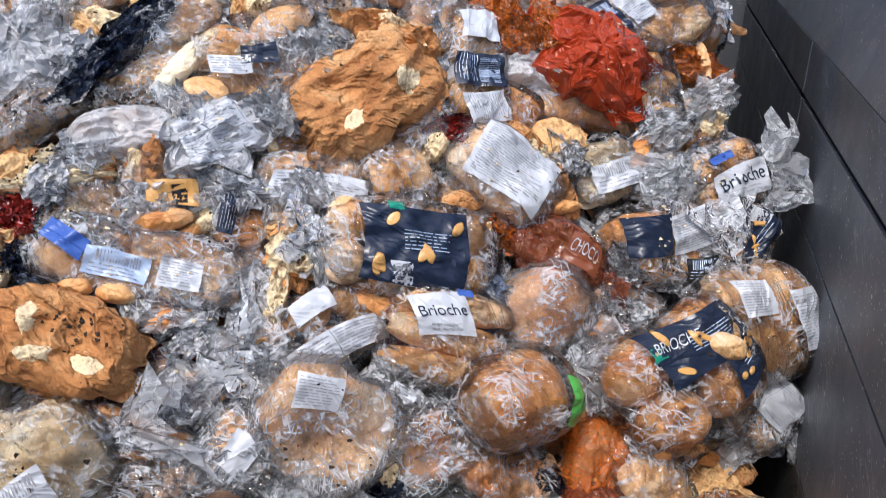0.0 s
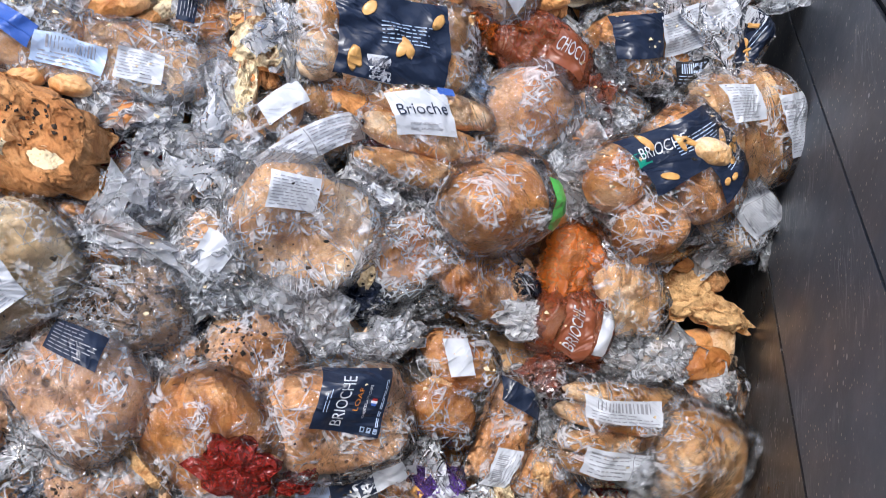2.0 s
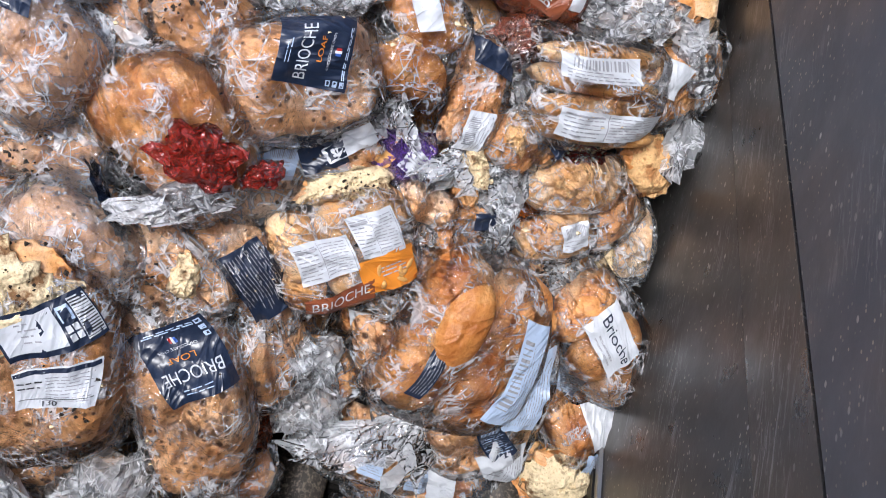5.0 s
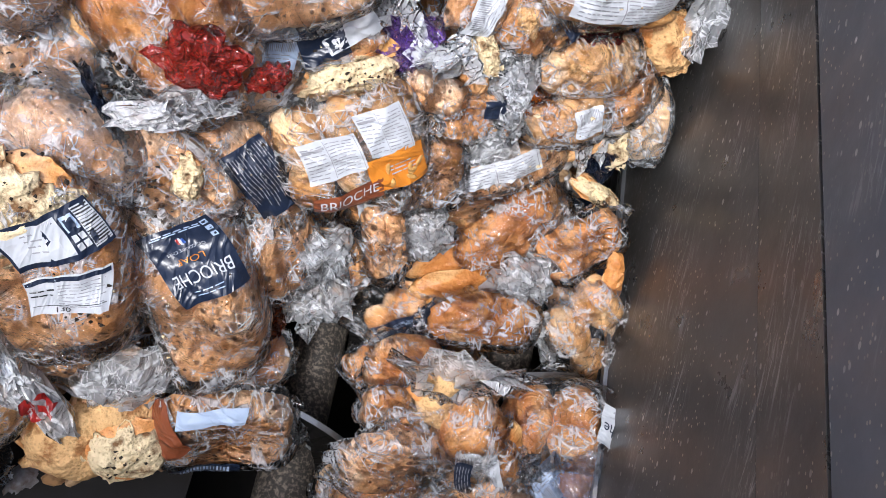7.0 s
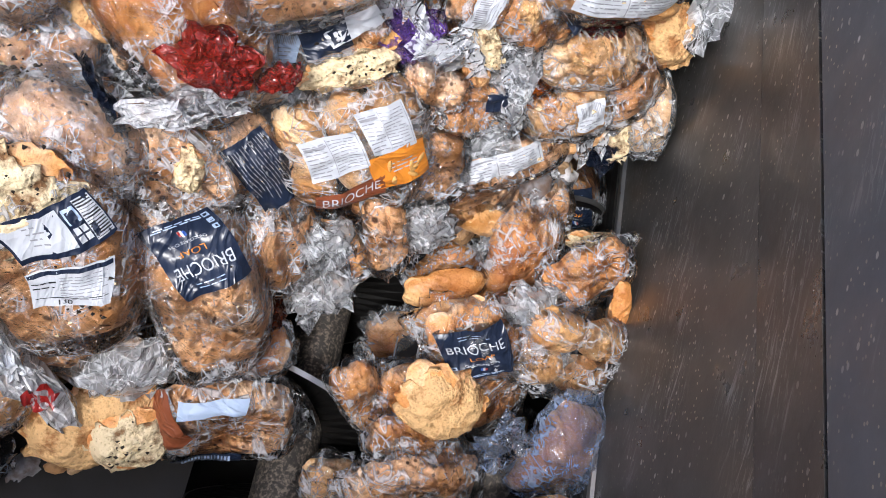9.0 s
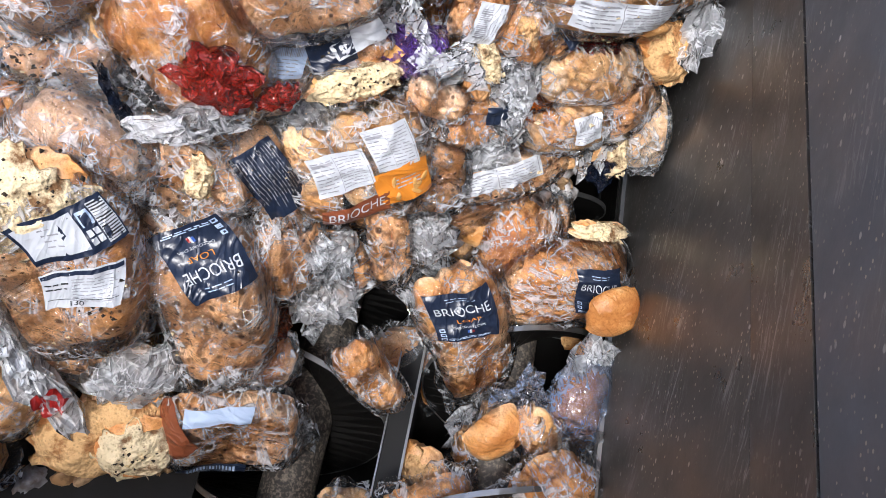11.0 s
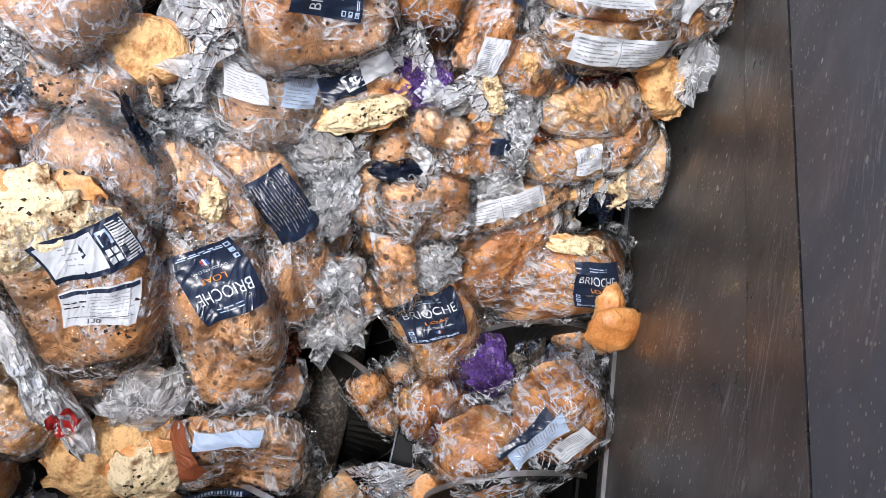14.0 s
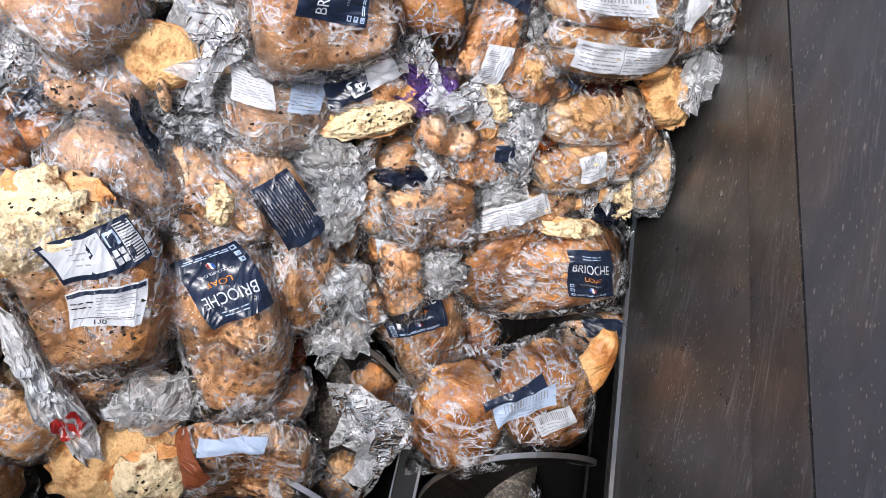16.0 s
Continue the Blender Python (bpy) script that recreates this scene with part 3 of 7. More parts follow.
def bagged(u, v, turn, L, W, buns=(1, 1), kind="plain", wrap="clear", labels=(), tail=0, h=0.0, H=0.0, slices=0, tip=0, lean=0, at=None, e=3.2, dirt=0):
    """Bread in a film bag: a loaf (1, 1) or rows of buns, with labels and a gathered tail."""
    rs = seed()
    L, W = L * 1.14, W * 1.18
    H = H or min(0.075, max(0.03, 0.29 * min(L, W)))
    if at is None:
        tip, lean = tip + rs.uniform(-9, 9), lean + rs.uniform(-9, 9)
    nx, ny = buns
    n = nx * ny
    loaf = n == 1
    root = new("bagged_loaf" if loaf else "bagged_buns")
    root.matrix_world = at if at is not None else on_heap(u, v, turn, h, tip, lean)
    looks = {"plain": "golden brown", "pale": "pale golden", "cream": "cream coloured", "chips": "chocolate chip", "shiny": "glossy dark brown", "rusk": "dry brown", "dirty": "dirty brown"}
    films = {"clear": "clear", "hazy": "crumpled milky", "dirty": "dirt-specked", "white": "white", "red": "red", "orange": "orange", "brown": "brown", "navy": "navy", "blue": "bluish", "purple": "purple", "scarlet": "scarlet"}
    cols = []
    for s in labels:
        if s[5] not in cols:
            cols.append(s[5])
    lab = " with " + " and ".join(cols[:2]) + " label" if cols else ""
    tagged(root, f"{looks[kind]} {'loaf' if loaf else 'buns'} in {films[wrap]} film{lab}", "bagged bread", "bagged bread in the heap", "thing")
    dent = waves(rs, 3.6 / min(L, W), 4) if loaf else None
    if loaf:
        if not slices and rs.rand() < 0.3:
            slices = int(L / 0.028)
        me, _ = bread_mesh("loaf", L * 0.97, W * 0.97, H * 0.93, rs, kind, e + rs.uniform(0.2, 1.4), slices, 0.09, 16, 48, dent)
        part("loaf", me, root)
    else:
        bl, bw = L * 0.97 / nx, W * 0.96 / ny
        for i in range(nx):
            for j in range(ny):
                me, _ = bread_mesh("bun", bl * rs.uniform(0.98, 1.08), bw * rs.uniform(0.98, 1.08), H * rs.uniform(0.84, 0.94), rs, kind, rs.uniform(2.1, 2.7), 0, 0.1, 8, 26)
                part("bun", me, root, "", pose((i - (nx - 1) / 2) * bl, (j - (ny - 1) / 2) * bw, rs.uniform(-0.004, 0.004), rs.uniform(-6, 6), rs.uniform(-6, 6), rs.uniform(-8, 8)))
    V, F, top = pillow(L * 1.16, W * 1.18, H * 1.06 + 0.004, rs, max(2.6, e), 5.5, 0.5, 0.03, 0.017, 0.13, 28, 90, rim=0.93, sheet=True, base=0.05, dent=dent)
    if tail == 9:
        tail = 0
    elif not tail and rs.rand() < 0.65:
        tail = rs.choice([-1, 1])
    part("bag", mesh_of("bag", V, F, FILM[wrap]), root, films[wrap] + " plastic film")
    for s in labels:
        add_label(root, top, L, W, s, rs)
    if tail:
        gather(root, L, W, tail, rs, FILM["crushed" if wrap in ("clear", "hazy") else wrap], rs.uniform(0.35, 0.62) * min(L, W) + 0.02)
    if dirt:
        crumbs_on(root, top, L, W, rs, dirt, DIRT_AND_GAP_SHADE)
    warp(root, L, rs.uniform(-1.3, 1.3), rs.uniform(-0.22, 0.22), rs.uniform(-0.2, 1.6))
    return root


def warp(root, L, bend, taper, sag):
    """Bend a squashed pack sideways, narrow one end and let its ends hang."""
    for ob in root.children_recursive:
        if ob.matrix_basis != Matrix.Identity(4):
            x, y, z = ob.location
            ob.location = (x, y * (1 + taper * x / L) + bend * (x * x - L * L / 12), z - sag * x * x)
            continue
        me = ob.data
        co = np.empty(len(me.vertices) * 3)
        me.vertices.foreach_get("co", co)
        co = co.reshape(-1, 3)
        x = co[:, 0]
        co[:, 1] = co[:, 1] * (1 + taper * np.clip(x / L, -0.6, 0.6)) + bend * (x * x - L * L / 12)
        co[:, 2] -= sag * x * x
        me.vertices.foreach_set("co", co.ravel())
        me.update()


def crumbs_on(root, top, L, W, rs, n, mat, name="dirt"):
    V, F = [], []
    cx, cy = rs.uniform(-0.25, 0.25) * L, rs.uniform(-0.25, 0.25) * W
    for _ in range(n):
        x, y = cx + rs.normal(0, 0.17) * L, cy + rs.normal(0, 0.13) * W
        s = 0.001 + 0.004 * rs.rand() ** 2
        z = max(0.0, float(top(x, y)))
        b = len(V)
        for dx, dy, dz in ((1, 0, 0), (0.2, 0.9, 0.1), (-0.9, 0.3, 0), (-0.3, -0.8, 0.1), (0, 0, 0.8), (0, 0, -0.6)):
            V.append((x + s * (dx + rs.uniform(-0.4, 0.4)), y + s * (dy + rs.uniform(-0.4, 0.4)), z + s * dz))
        for i in range(4):
            F.append((b + i, b + (i + 1) % 4, b + 4))
            F.append((b + (i + 1) % 4, b + i, b + 5))
    tagged(part(name, mesh_of(name, V, F, mat, False), root, "dark crumbly dirt"), kind="stuff")


def bun(u, v, turn, L, W, kind="plain", h=0.0, H=0.0, tip=0, lean=0, at=None, e=2.3, slices=0):
    """A loose bun or bread roll."""
    rs = seed()
    H = H or min(0.06, max(0.02, 0.36 * min(L, W)))
    me, top = bread_mesh("bun", L, W, H, rs, kind, e, slices, 0.1, 13, 38)
    root = new("bread_bun", me)
    looks = {"plain": "golden brown", "pale": "pale golden", "cream": "cream coloured", "chips": "chocolate chip", "shiny": "glossy dark brown", "rusk": "dry brown", "dirty": "dirty brown"}
    root.matrix_world = at if at is not None else on_heap(u, v, turn, h, tip, lean)
    tagged(root, f"loose {looks[kind]} bread bun lying unwrapped on the heap", "bun", "loose buns", "thing")
    return root


def torn(u, v, turn, L, W, kind="cream", rind="plain", h=0.0, H=0.0, tip=0, lean=0, rough=1.0, at=None, dirt=0):
    """A torn piece of bread: ragged crust below, open crumb above."""
    rs = seed()
    H = H or min(0.05, max(0.02, 0.3 * min(L, W)))
    root = new("torn_bread")
    root.matrix_world = at if at is not None else on_heap(u, v, turn, h, tip, lean)
    tagged(root, f"torn bread piece with {'open cream crumb' if kind == 'cream' else 'toasted crumb'} and {'brown' if rind != 'dirty' else 'dirty'} crust", "bread piece", "torn bread", "thing")
    V, F, top = pillow(L, W, H, rs, 2.2, 3.5, 0.6, 0.22 * rough, 0.016 * rough, 0.22 * rough, 22, 64)
    part("crumb", mesh_of("crumb", V, F, CRUMB[kind]), root)
    V, F, _ = pillow(L * 1.06, W * 1.06, H * 0.75, rs, 2.2, 5, 1.0, 0.15, 0.008, 0.2 * rough, 12, 48)
    part("crust", mesh_of("crust", V, F, CRUST[rind]), root, "", pose(0, 0, -0.006))
    if dirt:
        crumbs_on(root, top, L, W, rs, dirt, DIRT_AND_GAP_SHADE)
    return root


def slab(u, v, turn, L, W, rind="rusk", h=0.0, H=0.0, tip=0, lean=0, dirt=0, e=3.0):
    """A large dry sheet of crust with creases and flour."""
    rs = seed()
    H = H or 0.05
    root = new("bread_slab")
    root.matrix_world = on_heap(u, v, turn, h, tip, lean)
    tagged(root, "large dry brown crusty bread slab, creased and unwrapped", "bread slab", "torn bread", "thing")
    V, F, top = pillow(L, W, H, rs, e, 5.5, 0.5, 0.3, 0.034, 0.2, 30, 84)
    part("crust", mesh_of("crust", V, F, CRUST[rind]), root)
    for _ in range(3):
        x, y = rs.uniform(-0.3, 0.3) * L, rs.uniform(-0.3, 0.3) * W
        V2, F2 = [], []
        P, Q, _t = pillow(0.05, 0.03, 0.004, rs, 2, rings=4, segs=16, edge=0.4)
        a = rs.uniform(0, 6.28)
        for q in P:
            gx, gy = x + math.cos(a) * q[0] - math.sin(a) * q[1], y + math.sin(a) * q[0] + math.cos(a) * q[1]
            V2.append((gx, gy, float(top(gx, gy)) + max(0, q[2]) - 0.001))
        part("crumb_patch", mesh_of("crumb_patch", V2, Q, CRUMB["cream"]), root)
    if dirt:
        crumbs_on(root, top, L, W, rs, dirt, DIRT_AND_GAP_SHADE)
    return root


def crumpled(u, v, turn, L, W, wrap="clear", h=0.01, H=0.0, labels=(), tip=0, lean=0, at=None, dirt=0):
    """An empty or half-empty crushed film bag."""
    rs = seed()
    H = H or min(0.05, 0.28 * min(L, W))
    root = new("crumpled_bag")
    root.matrix_world = at if at is not None else on_heap(u, v, turn, h, tip, lean)
    films = {"clear": "clear", "hazy": "milky clear", "dirty": "dirt-specked clear", "white": "white printed", "red": "dark red", "orange": "orange", "brown": "brown printed", "navy": "navy printed", "blue": "bluish", "purple": "purple and white", "scarlet": "scarlet and orange"}
    tagged(root, f"crumpled {films[wrap]} plastic bread bag squashed on the heap", "plastic bag", "crumpled bags", "thing")
    k = {"clear": "crushed", "hazy": "crushed"}.get(wrap, wrap)
    V, F, top = pillow(L * 1.12, W * 1.12, H, rs, 2.1, 2.2, 0.5, 0.25, 0.034, 0.34, 11, 32, sheet=True)
    part("film", mesh_of("film", crush(V, rs, 0.0035), F, FILM[k], False), root, films[wrap] + " film")
    V, F, _ = pillow(L * 0.85, W * 0.85, H * 0.7, rs, 2.2, 2.4, 0.5, 0.3, 0.03, 0.34, 8, 22, sheet=True)
    part("inner_fold", mesh_of("fold", crush(V, rs, 0.003), F, FILM[k], False), root)
    if k == "crushed" and min(L, W) > 0.05:
        me, _ = bread_mesh("bun", L * 0.84, W * 0.84, H * 0.62, rs, rs.choice(["plain", "pale", "chips"]), 2.6, 0, 0.2, 8, 26)
        part("bun", me, root, "squashed bun under the film", pose(0, 0, -0.008))
    for s in labels:
        add_label(root, top, L, W, s, rs)
    if dirt:
        crumbs_on(root, top, L, W, rs, dirt, DIRT_AND_GAP_SHADE)
    return root


def scrap(root, x, y, turn, L, W, wrap, h, label):
    """A torn, crushed piece of printed film stuck on a pack."""
    rs = seed()
    V, F, _ = pillow(L, W, 0.014, rs, 2.6, 2.4, 0.5, 0.4, 0.022, 0.3, 10, 32, sheet=True)
    me = mesh_of("torn_wrapper", crush(V, rs, 0.0025), F, FILM[wrap], False)
    me.transform(pose(x, y, h, 0, 0, turn))
    part("torn_wrapper", me, root, label)


# ---- the hopper ----


def strip(name, profile, y0, y1, mat, parent=None, thick=0.008, label=""):
    """A plate: a run of (x, z) points drawn along y, with thickness away from the hopper."""
    bm = bmesh.new()
    rows = []
    for y in (y0, y1):
        rows.append([bm.verts.new((x, y, z)) for x, z in profile] + [bm.verts.new((x + thick, y, z - thick * 0.2)) for x, z in reversed(profile)])
    n = len(rows[0])
    for i in range(n):
        bm.faces.new((rows[0][i], rows[0][(i + 1) % n], rows[1][(i + 1) % n], rows[1][i]))
    bm.faces.new(rows[0][::-1])
    bm.faces.new(rows[1])
    bmesh.ops.recalc_face_normals(bm, faces=bm.faces)
    me = bpy.data.meshes.new(name)
    bm.to_mesh(me)
    bm.free()
    me.materials.append(mat)
    ob = new(name, me)
    ob.parent = parent
    if label:
        tagged(ob, label)
    return ob


def box(name, a, b, mat, parent=None, bevel=0.0):
    bm = bmesh.new()
    bmesh.ops.create_cube(bm, size=1)
    for w in bm.verts:
        w.co = [(a[i] + b[i]) / 2 + w.co[i] * (b[i] - a[i]) for i in range(3)]
    if bevel:
        bmesh.ops.bevel(bm, geom=bm.edges, offset=bevel, segments=2, affect="EDGES")
    me = bpy.data.meshes.new(name)
    bm.to_mesh(me)
    bm.free()
    me.materials.append(mat)
    ob = new(name, me)
    ob.parent = parent
    return ob


wall = tagged(new("wall_east"), "dark grey steel hopper wall of welded plates, scratched", "hopper wall", "", "structure")
X0, ZTOP = 0.34, 1.67
bands = ((0.68, 0.8655), (0.8735, 1.197), (1.203, 1.401), (1.415, 1.53))
for ya, yb in ((-0.62, 1.978), (1.994, 3.65)):
    for za, zb in bands:
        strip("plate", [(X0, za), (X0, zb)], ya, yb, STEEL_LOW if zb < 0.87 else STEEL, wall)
strip("sloped_plate", [(0.258, 0.115), (X0, 0.679)], -0.62, 3.65, STEEL_LOW, wall, label="sloped lower steel plate, rubbed, bread reflection painted brown")
strip("upper_plate", [(X0 + 0.001, 1.532), (X0 + 0.035, ZTOP)], -0.62, 3.65, STEEL, wall, label="lighter upper steel plate")
# added sheet behind the plates, so the open seams read as dark shade
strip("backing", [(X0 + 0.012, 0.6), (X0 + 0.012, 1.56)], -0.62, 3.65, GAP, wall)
box("top_rim", (X0 + 0.03, -0.62, ZTOP), (X0 + 0.12, 3.65, ZTOP + 0.04), STEEL_WORN, wall, 0.006)
rail = box("ledge_rail", (0.249, -0.62, 0.085), (0.257, 3.65, 0.122), STEEL_WORN, wall, 0.002)

west = tagged(new("wall_west"), "dark grey steel hopper wall", "hopper wall", "", "structure")
box("plate", (-1.75, -0.62, -0.3), (-1.7, 3.65, ZTOP), STEEL, west)
north = tagged(new("wall_north"), "unseen dark grey steel hopper end wall", "hopper wall", "", "structure")
box("plate", (-1.7, 3.6, -0.3), (X0 + 0.05, 3.65, ZTOP), STEEL, north)
# end wall out of view, its height set to keep sun off the troughs
south = tagged(new("wall_south"), "unseen dark grey steel hopper end wall", "hopper wall", "", "structure")
box("plate", (-1.7, -0.62, -0.3), (X0 + 0.05, -0.57, ZTOP - 0.04), STEEL, south)
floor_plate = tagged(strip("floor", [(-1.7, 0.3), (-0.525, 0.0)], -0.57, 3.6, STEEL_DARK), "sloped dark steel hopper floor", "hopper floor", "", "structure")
ground = tagged(box("ground", (-60, -60, -0.8), (60, 60, -0.7), CONCRETE), "grey concrete yard round the hopper", "ground", "", "structure")

AX = (0.06, -0.335)


def trough(x):
    prof = []
    for i in range(17):
        a = math.pi * (1 + i / 16)
        prof.append((x + 0.185 * math.cos(a), 0.0 + 0.185 * math.sin(a)))
    bm = bmesh.new()
    r0 = [bm.verts.new((px_, -0.6, z)) for px_, z in prof]
    r1 = [bm.verts.new((px_, 3.6, z)) for px_, z in prof]
    o0 = [bm.verts.new((x + (px_ - x) * 1.05, -0.6, z * 1.05 - 0.002)) for px_, z in prof]
    o1 = [bm.verts.new((x + (px_ - x) * 1.05, 3.6, z * 1.05 - 0.002)) for px_, z in prof]
    for i in range(16):
        bm.faces.new((r0[i], r0[i + 1], r1[i + 1], r1[i]))
        bm.faces.new((o0[i + 1], o0[i], o1[i], o1[i + 1]))
    for f in bm.faces:
        f.smooth = True
    me = bpy.data.meshes.new("trough")
    bm.to_mesh(me)
    bm.free()
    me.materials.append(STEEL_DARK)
    ob = new("trough", me)
    return tagged(ob, "dark steel auger trough, crusted and dusty", "trough", "auger troughs", "structure")


for x in AX:
    trough(x)
divider = tagged(new("trough_divider"), "dark steel ridge with two worn edges between troughs", "divider", "", "structure")
box("ridge", (-0.163, -0.6, -0.12), (-0.116, 3.6, 0.051), GAP, divider, 0.004)
box("worn_edge", (-0.119, -0.6, 0.058), (-0.114, 3.6, 0.066), STEEL_WORN, divider, 0.0015)
box("worn_edge", (-0.166, -0.6, 0.052), (-0.163, 3.6, 0.058), STEEL_WORN, divider, 0.001)
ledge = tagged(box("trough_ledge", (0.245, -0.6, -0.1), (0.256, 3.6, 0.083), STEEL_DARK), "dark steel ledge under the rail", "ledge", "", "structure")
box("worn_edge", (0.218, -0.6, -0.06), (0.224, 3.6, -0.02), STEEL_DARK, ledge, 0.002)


def auger(x, hand, start):
    """A conveyor screw along y: a dusty shaft with a helical flight, turning on its axis."""
    root = new("auger_screw")
    root.matrix_world = pose(x, 0, 0)
    bm = bmesh.new()
    bmesh.ops.create_cone(bm, segments=32, radius1=0.056, radius2=0.056, depth=4.1, cap_ends=True, matrix=Matrix.Translation((0, 1.5, 0)) @ pose(0, 0, 0, 90, 0, 0))
    for f in bm.faces:
        f.smooth = len(f.verts) == 4
    me = bpy.data.meshes.new("shaft")
    bm.to_mesh(me)
    bm.free()
    me.materials.append(DUSTY)
    part("shaft", me, root, "dusty steel shaft")
    pitch, n = 0.32, 36
    V, F = [], []
    steps = int(4.0 / pitch * n)
    for i in range(steps + 1):
        a = hand * 2 * math.pi * i / n + start
        y = -0.5 + pitch * i / n
        for r, dy in ((0.05, -0.004), (0.172, -0.004), (0.172, 0.004), (0.05, 0.004)):
            V.append((r * math.cos(a), y + dy, r * math.sin(a)))
    for i in range(steps):
        b = i * 4
        for j in range(4):
            F.append((b + j, b + (j + 1) % 4, b + 4 + (j + 1) % 4, b + 4 + j))
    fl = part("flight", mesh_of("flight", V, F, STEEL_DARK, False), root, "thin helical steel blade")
    V, F = [], []
    for i in range(steps + 1):
        a = hand * 2 * math.pi * i / n + start
        y = -0.5 + pitch * i / n
        for r, dy in ((0.1715, -0.0055), (0.1745, -0.0055), (0.1745, 0.0055), (0.1715, 0.0055)):
            V.append((r * math.cos(a), y + dy, r * math.sin(a)))
    for i in range(steps):
        b = i * 4
        for j in range(4):
            F.append((b + j, b + (j + 1) % 4, b + 4 + (j + 1) % 4, b + 4 + j))
    part("worn_rim", mesh_of("rim", V, F, STEEL_WORN, False), fl, "bright worn blade edge")
    return tagged(root, "turning steel auger screw with a dusty shaft", "auger", "augers", "thing")


auger_right, auger_left = auger(AX[0], -1, -1.117), auger(AX[1], 1, 0.5)

# ---- the heap's body under the bags ----


def heap_floor(u, v):
    """Depth of the body below the heap's face."""
    edge = 0.54 + 0.05 * math.sin(v * 9) + 0.03 * math.sin(v * 23 + 1)
    h = -0.075 - 3.0 * max(0.0, u - edge)
    low = -0.40 if u > 0.02 else -0.40 - 3.0 * min(0.3, 0.02 - u)
    return h - 4.0 * max(0.0, low - v)


def heap_body():
    V, F = [], []
    nu, nv = 90, 170
    for j in range(nv + 1):
        for i in range(nu + 1):
            u, v = -1.5 + 2.25 * i / nu, -1.15 + 4.9 * j / nv
            h = heap_floor(u, v) + 0.03 * noise.noise(Vector((u * 9, v * 9, 0)))
            h = max(h, -0.9)
            p = HEAP @ Vector((u, v, h))
            p.x = min(p.x, 0.235 if p.z < 0.68 else 0.325)
            if p.z < -0.15:
                p.z = -0.15
            if p.z > 1.74:
                p.y, p.z = min(3.58, p.y + 0.5 * (p.z - 1.74)), 1.74 + 0.02 * noise.noise(Vector((u * 9, v * 9, 4)))
            V.append(p)
    for j in range(nv):
        for i in range(nu):
            b = j * (nu + 1) + i
            F.append((b, b + 1, b + nu + 2, b + nu + 1))
    # near-black surface puts the shade between the bags into the colour
    ob = new("heap_body", mesh_of("heap_body", V, F, DIRT_AND_GAP_SHADE))
    tagged(ob, "crumbly inside of the bread heap, gap shade painted near-black", "heap", "", "stuff")


heap_body()


def heap_filling():
    """Uncounted small bread and film scraps between the bags."""
    rs = np.random.RandomState(5)
    V, F = [], []
    for _ in range(2700):
        u, v = rs.uniform(-1.35, 0.66), rs.uniform(-1.1, 3.4)
        h = heap_floor(u, v) + rs.uniform(-0.02, 0.02)
        if h < -0.22:
            continue
        L, W, H = rs.uniform(0.05, 0.13), rs.uniform(0.03, 0.08), rs.uniform(0.015, 0.035)
        P, Q, _t = pillow(L, W, H, rs, 2.6, 2.6, 0.6, 0.3, 0.018, 0.3, 6, 18)
        m = on_heap(u, v, rs.uniform(0, 360), h, rs.uniform(-35, 35), rs.uniform(-35, 35))
        if m.translation.z > 1.76:
            m.translation = (m.translation.x, min(3.45, m.translation.y + 0.5 * (m.translation.z - 1.76)), 1.75)
        b = len(V)
        V += [m @ Vector(p) for p in P]
        F += [tuple(i + b for i in q) for q in Q]
    ob = new("bread_scraps", mesh_of("bread_scraps", V, F, PIECES))
    tagged(ob, "small bread and film scraps filling the heap", "scraps", "", "stuff")


heap_filling()


def fill_in():
    """Half-buried bags and crushed film under the top layer."""
    rs = np.random.RandomState(11)
    spots = []
    for _ in range(4000):
        u, v = rs.uniform(-0.85, 0.52), rs.uniform(-0.38, 1.5)
        if all((u - a) ** 2 + (v - b) ** 2 > 0.0135 for a, b in spots):
            spots.append((u, v))
    for i, (u, v) in enumerate(spots):
        if rs.rand() < 0.25:
            crumpled(u, v, rs.uniform(0, 360), rs.uniform(0.13, 0.18), rs.uniform(0.09, 0.13), "clear", h=-0.06)
        else:
            bagged(u, v, rs.uniform(0, 360), rs.uniform(0.13, 0.17), rs.uniform(0.09, 0.11), kind=["plain", "pale", "chips"][i % 3], wrap="clear", h=-0.06)


fill_in()

# ---- things on the heap: place on the slope, turn, length, width ----
crumpled(-0.728, 0.912, 78, 0.144, 0.148, wrap="white", labels=[(0, 0.2, 0.5, 0.12, -60, "grey", "lines")], h=0.03)
bun(-0.660, 0.972, 80, 0.141, 0.056, kind="pale", h=0.02)
bun(-0.628, 0.922, 77, 0.110, 0.046, kind="pale", h=0.0)
crumpled(-0.584, 0.959, 60, 0.249, 0.056, wrap="navy", h=0.05)
bagged(-0.523, 1.022, 43, 0.166, 0.070, buns=(1, 1), kind="pale", wrap="hazy", h=0.02)
bagged(-0.547, 0.939, 48, 0.144, 0.074, kind="pale", h=0.01)
bun(-0.479, 0.960, 59, 0.180, 0.043, kind="cream", h=0.03)
bagged(-0.362, 0.999, 28, 0.209, 0.146, buns=(2, 2), kind="pale", labels=[(-0.2, -0.05, 0.28, 0.2, -10, "white", "lines"), (0.02, 0.0, 0.26, 0.2, -8, "navy", "none")], h=0.015)
crumpled(-0.271, 1.014, 87, 0.107, 0.146, h=0.05)
slab(-0.168, 0.976, 48, 0.286, 0.191, h=0.05, H=0.055)
slab(-0.147, 1.085, -4, 0.192, 0.067, h=0.055, H=0.04)
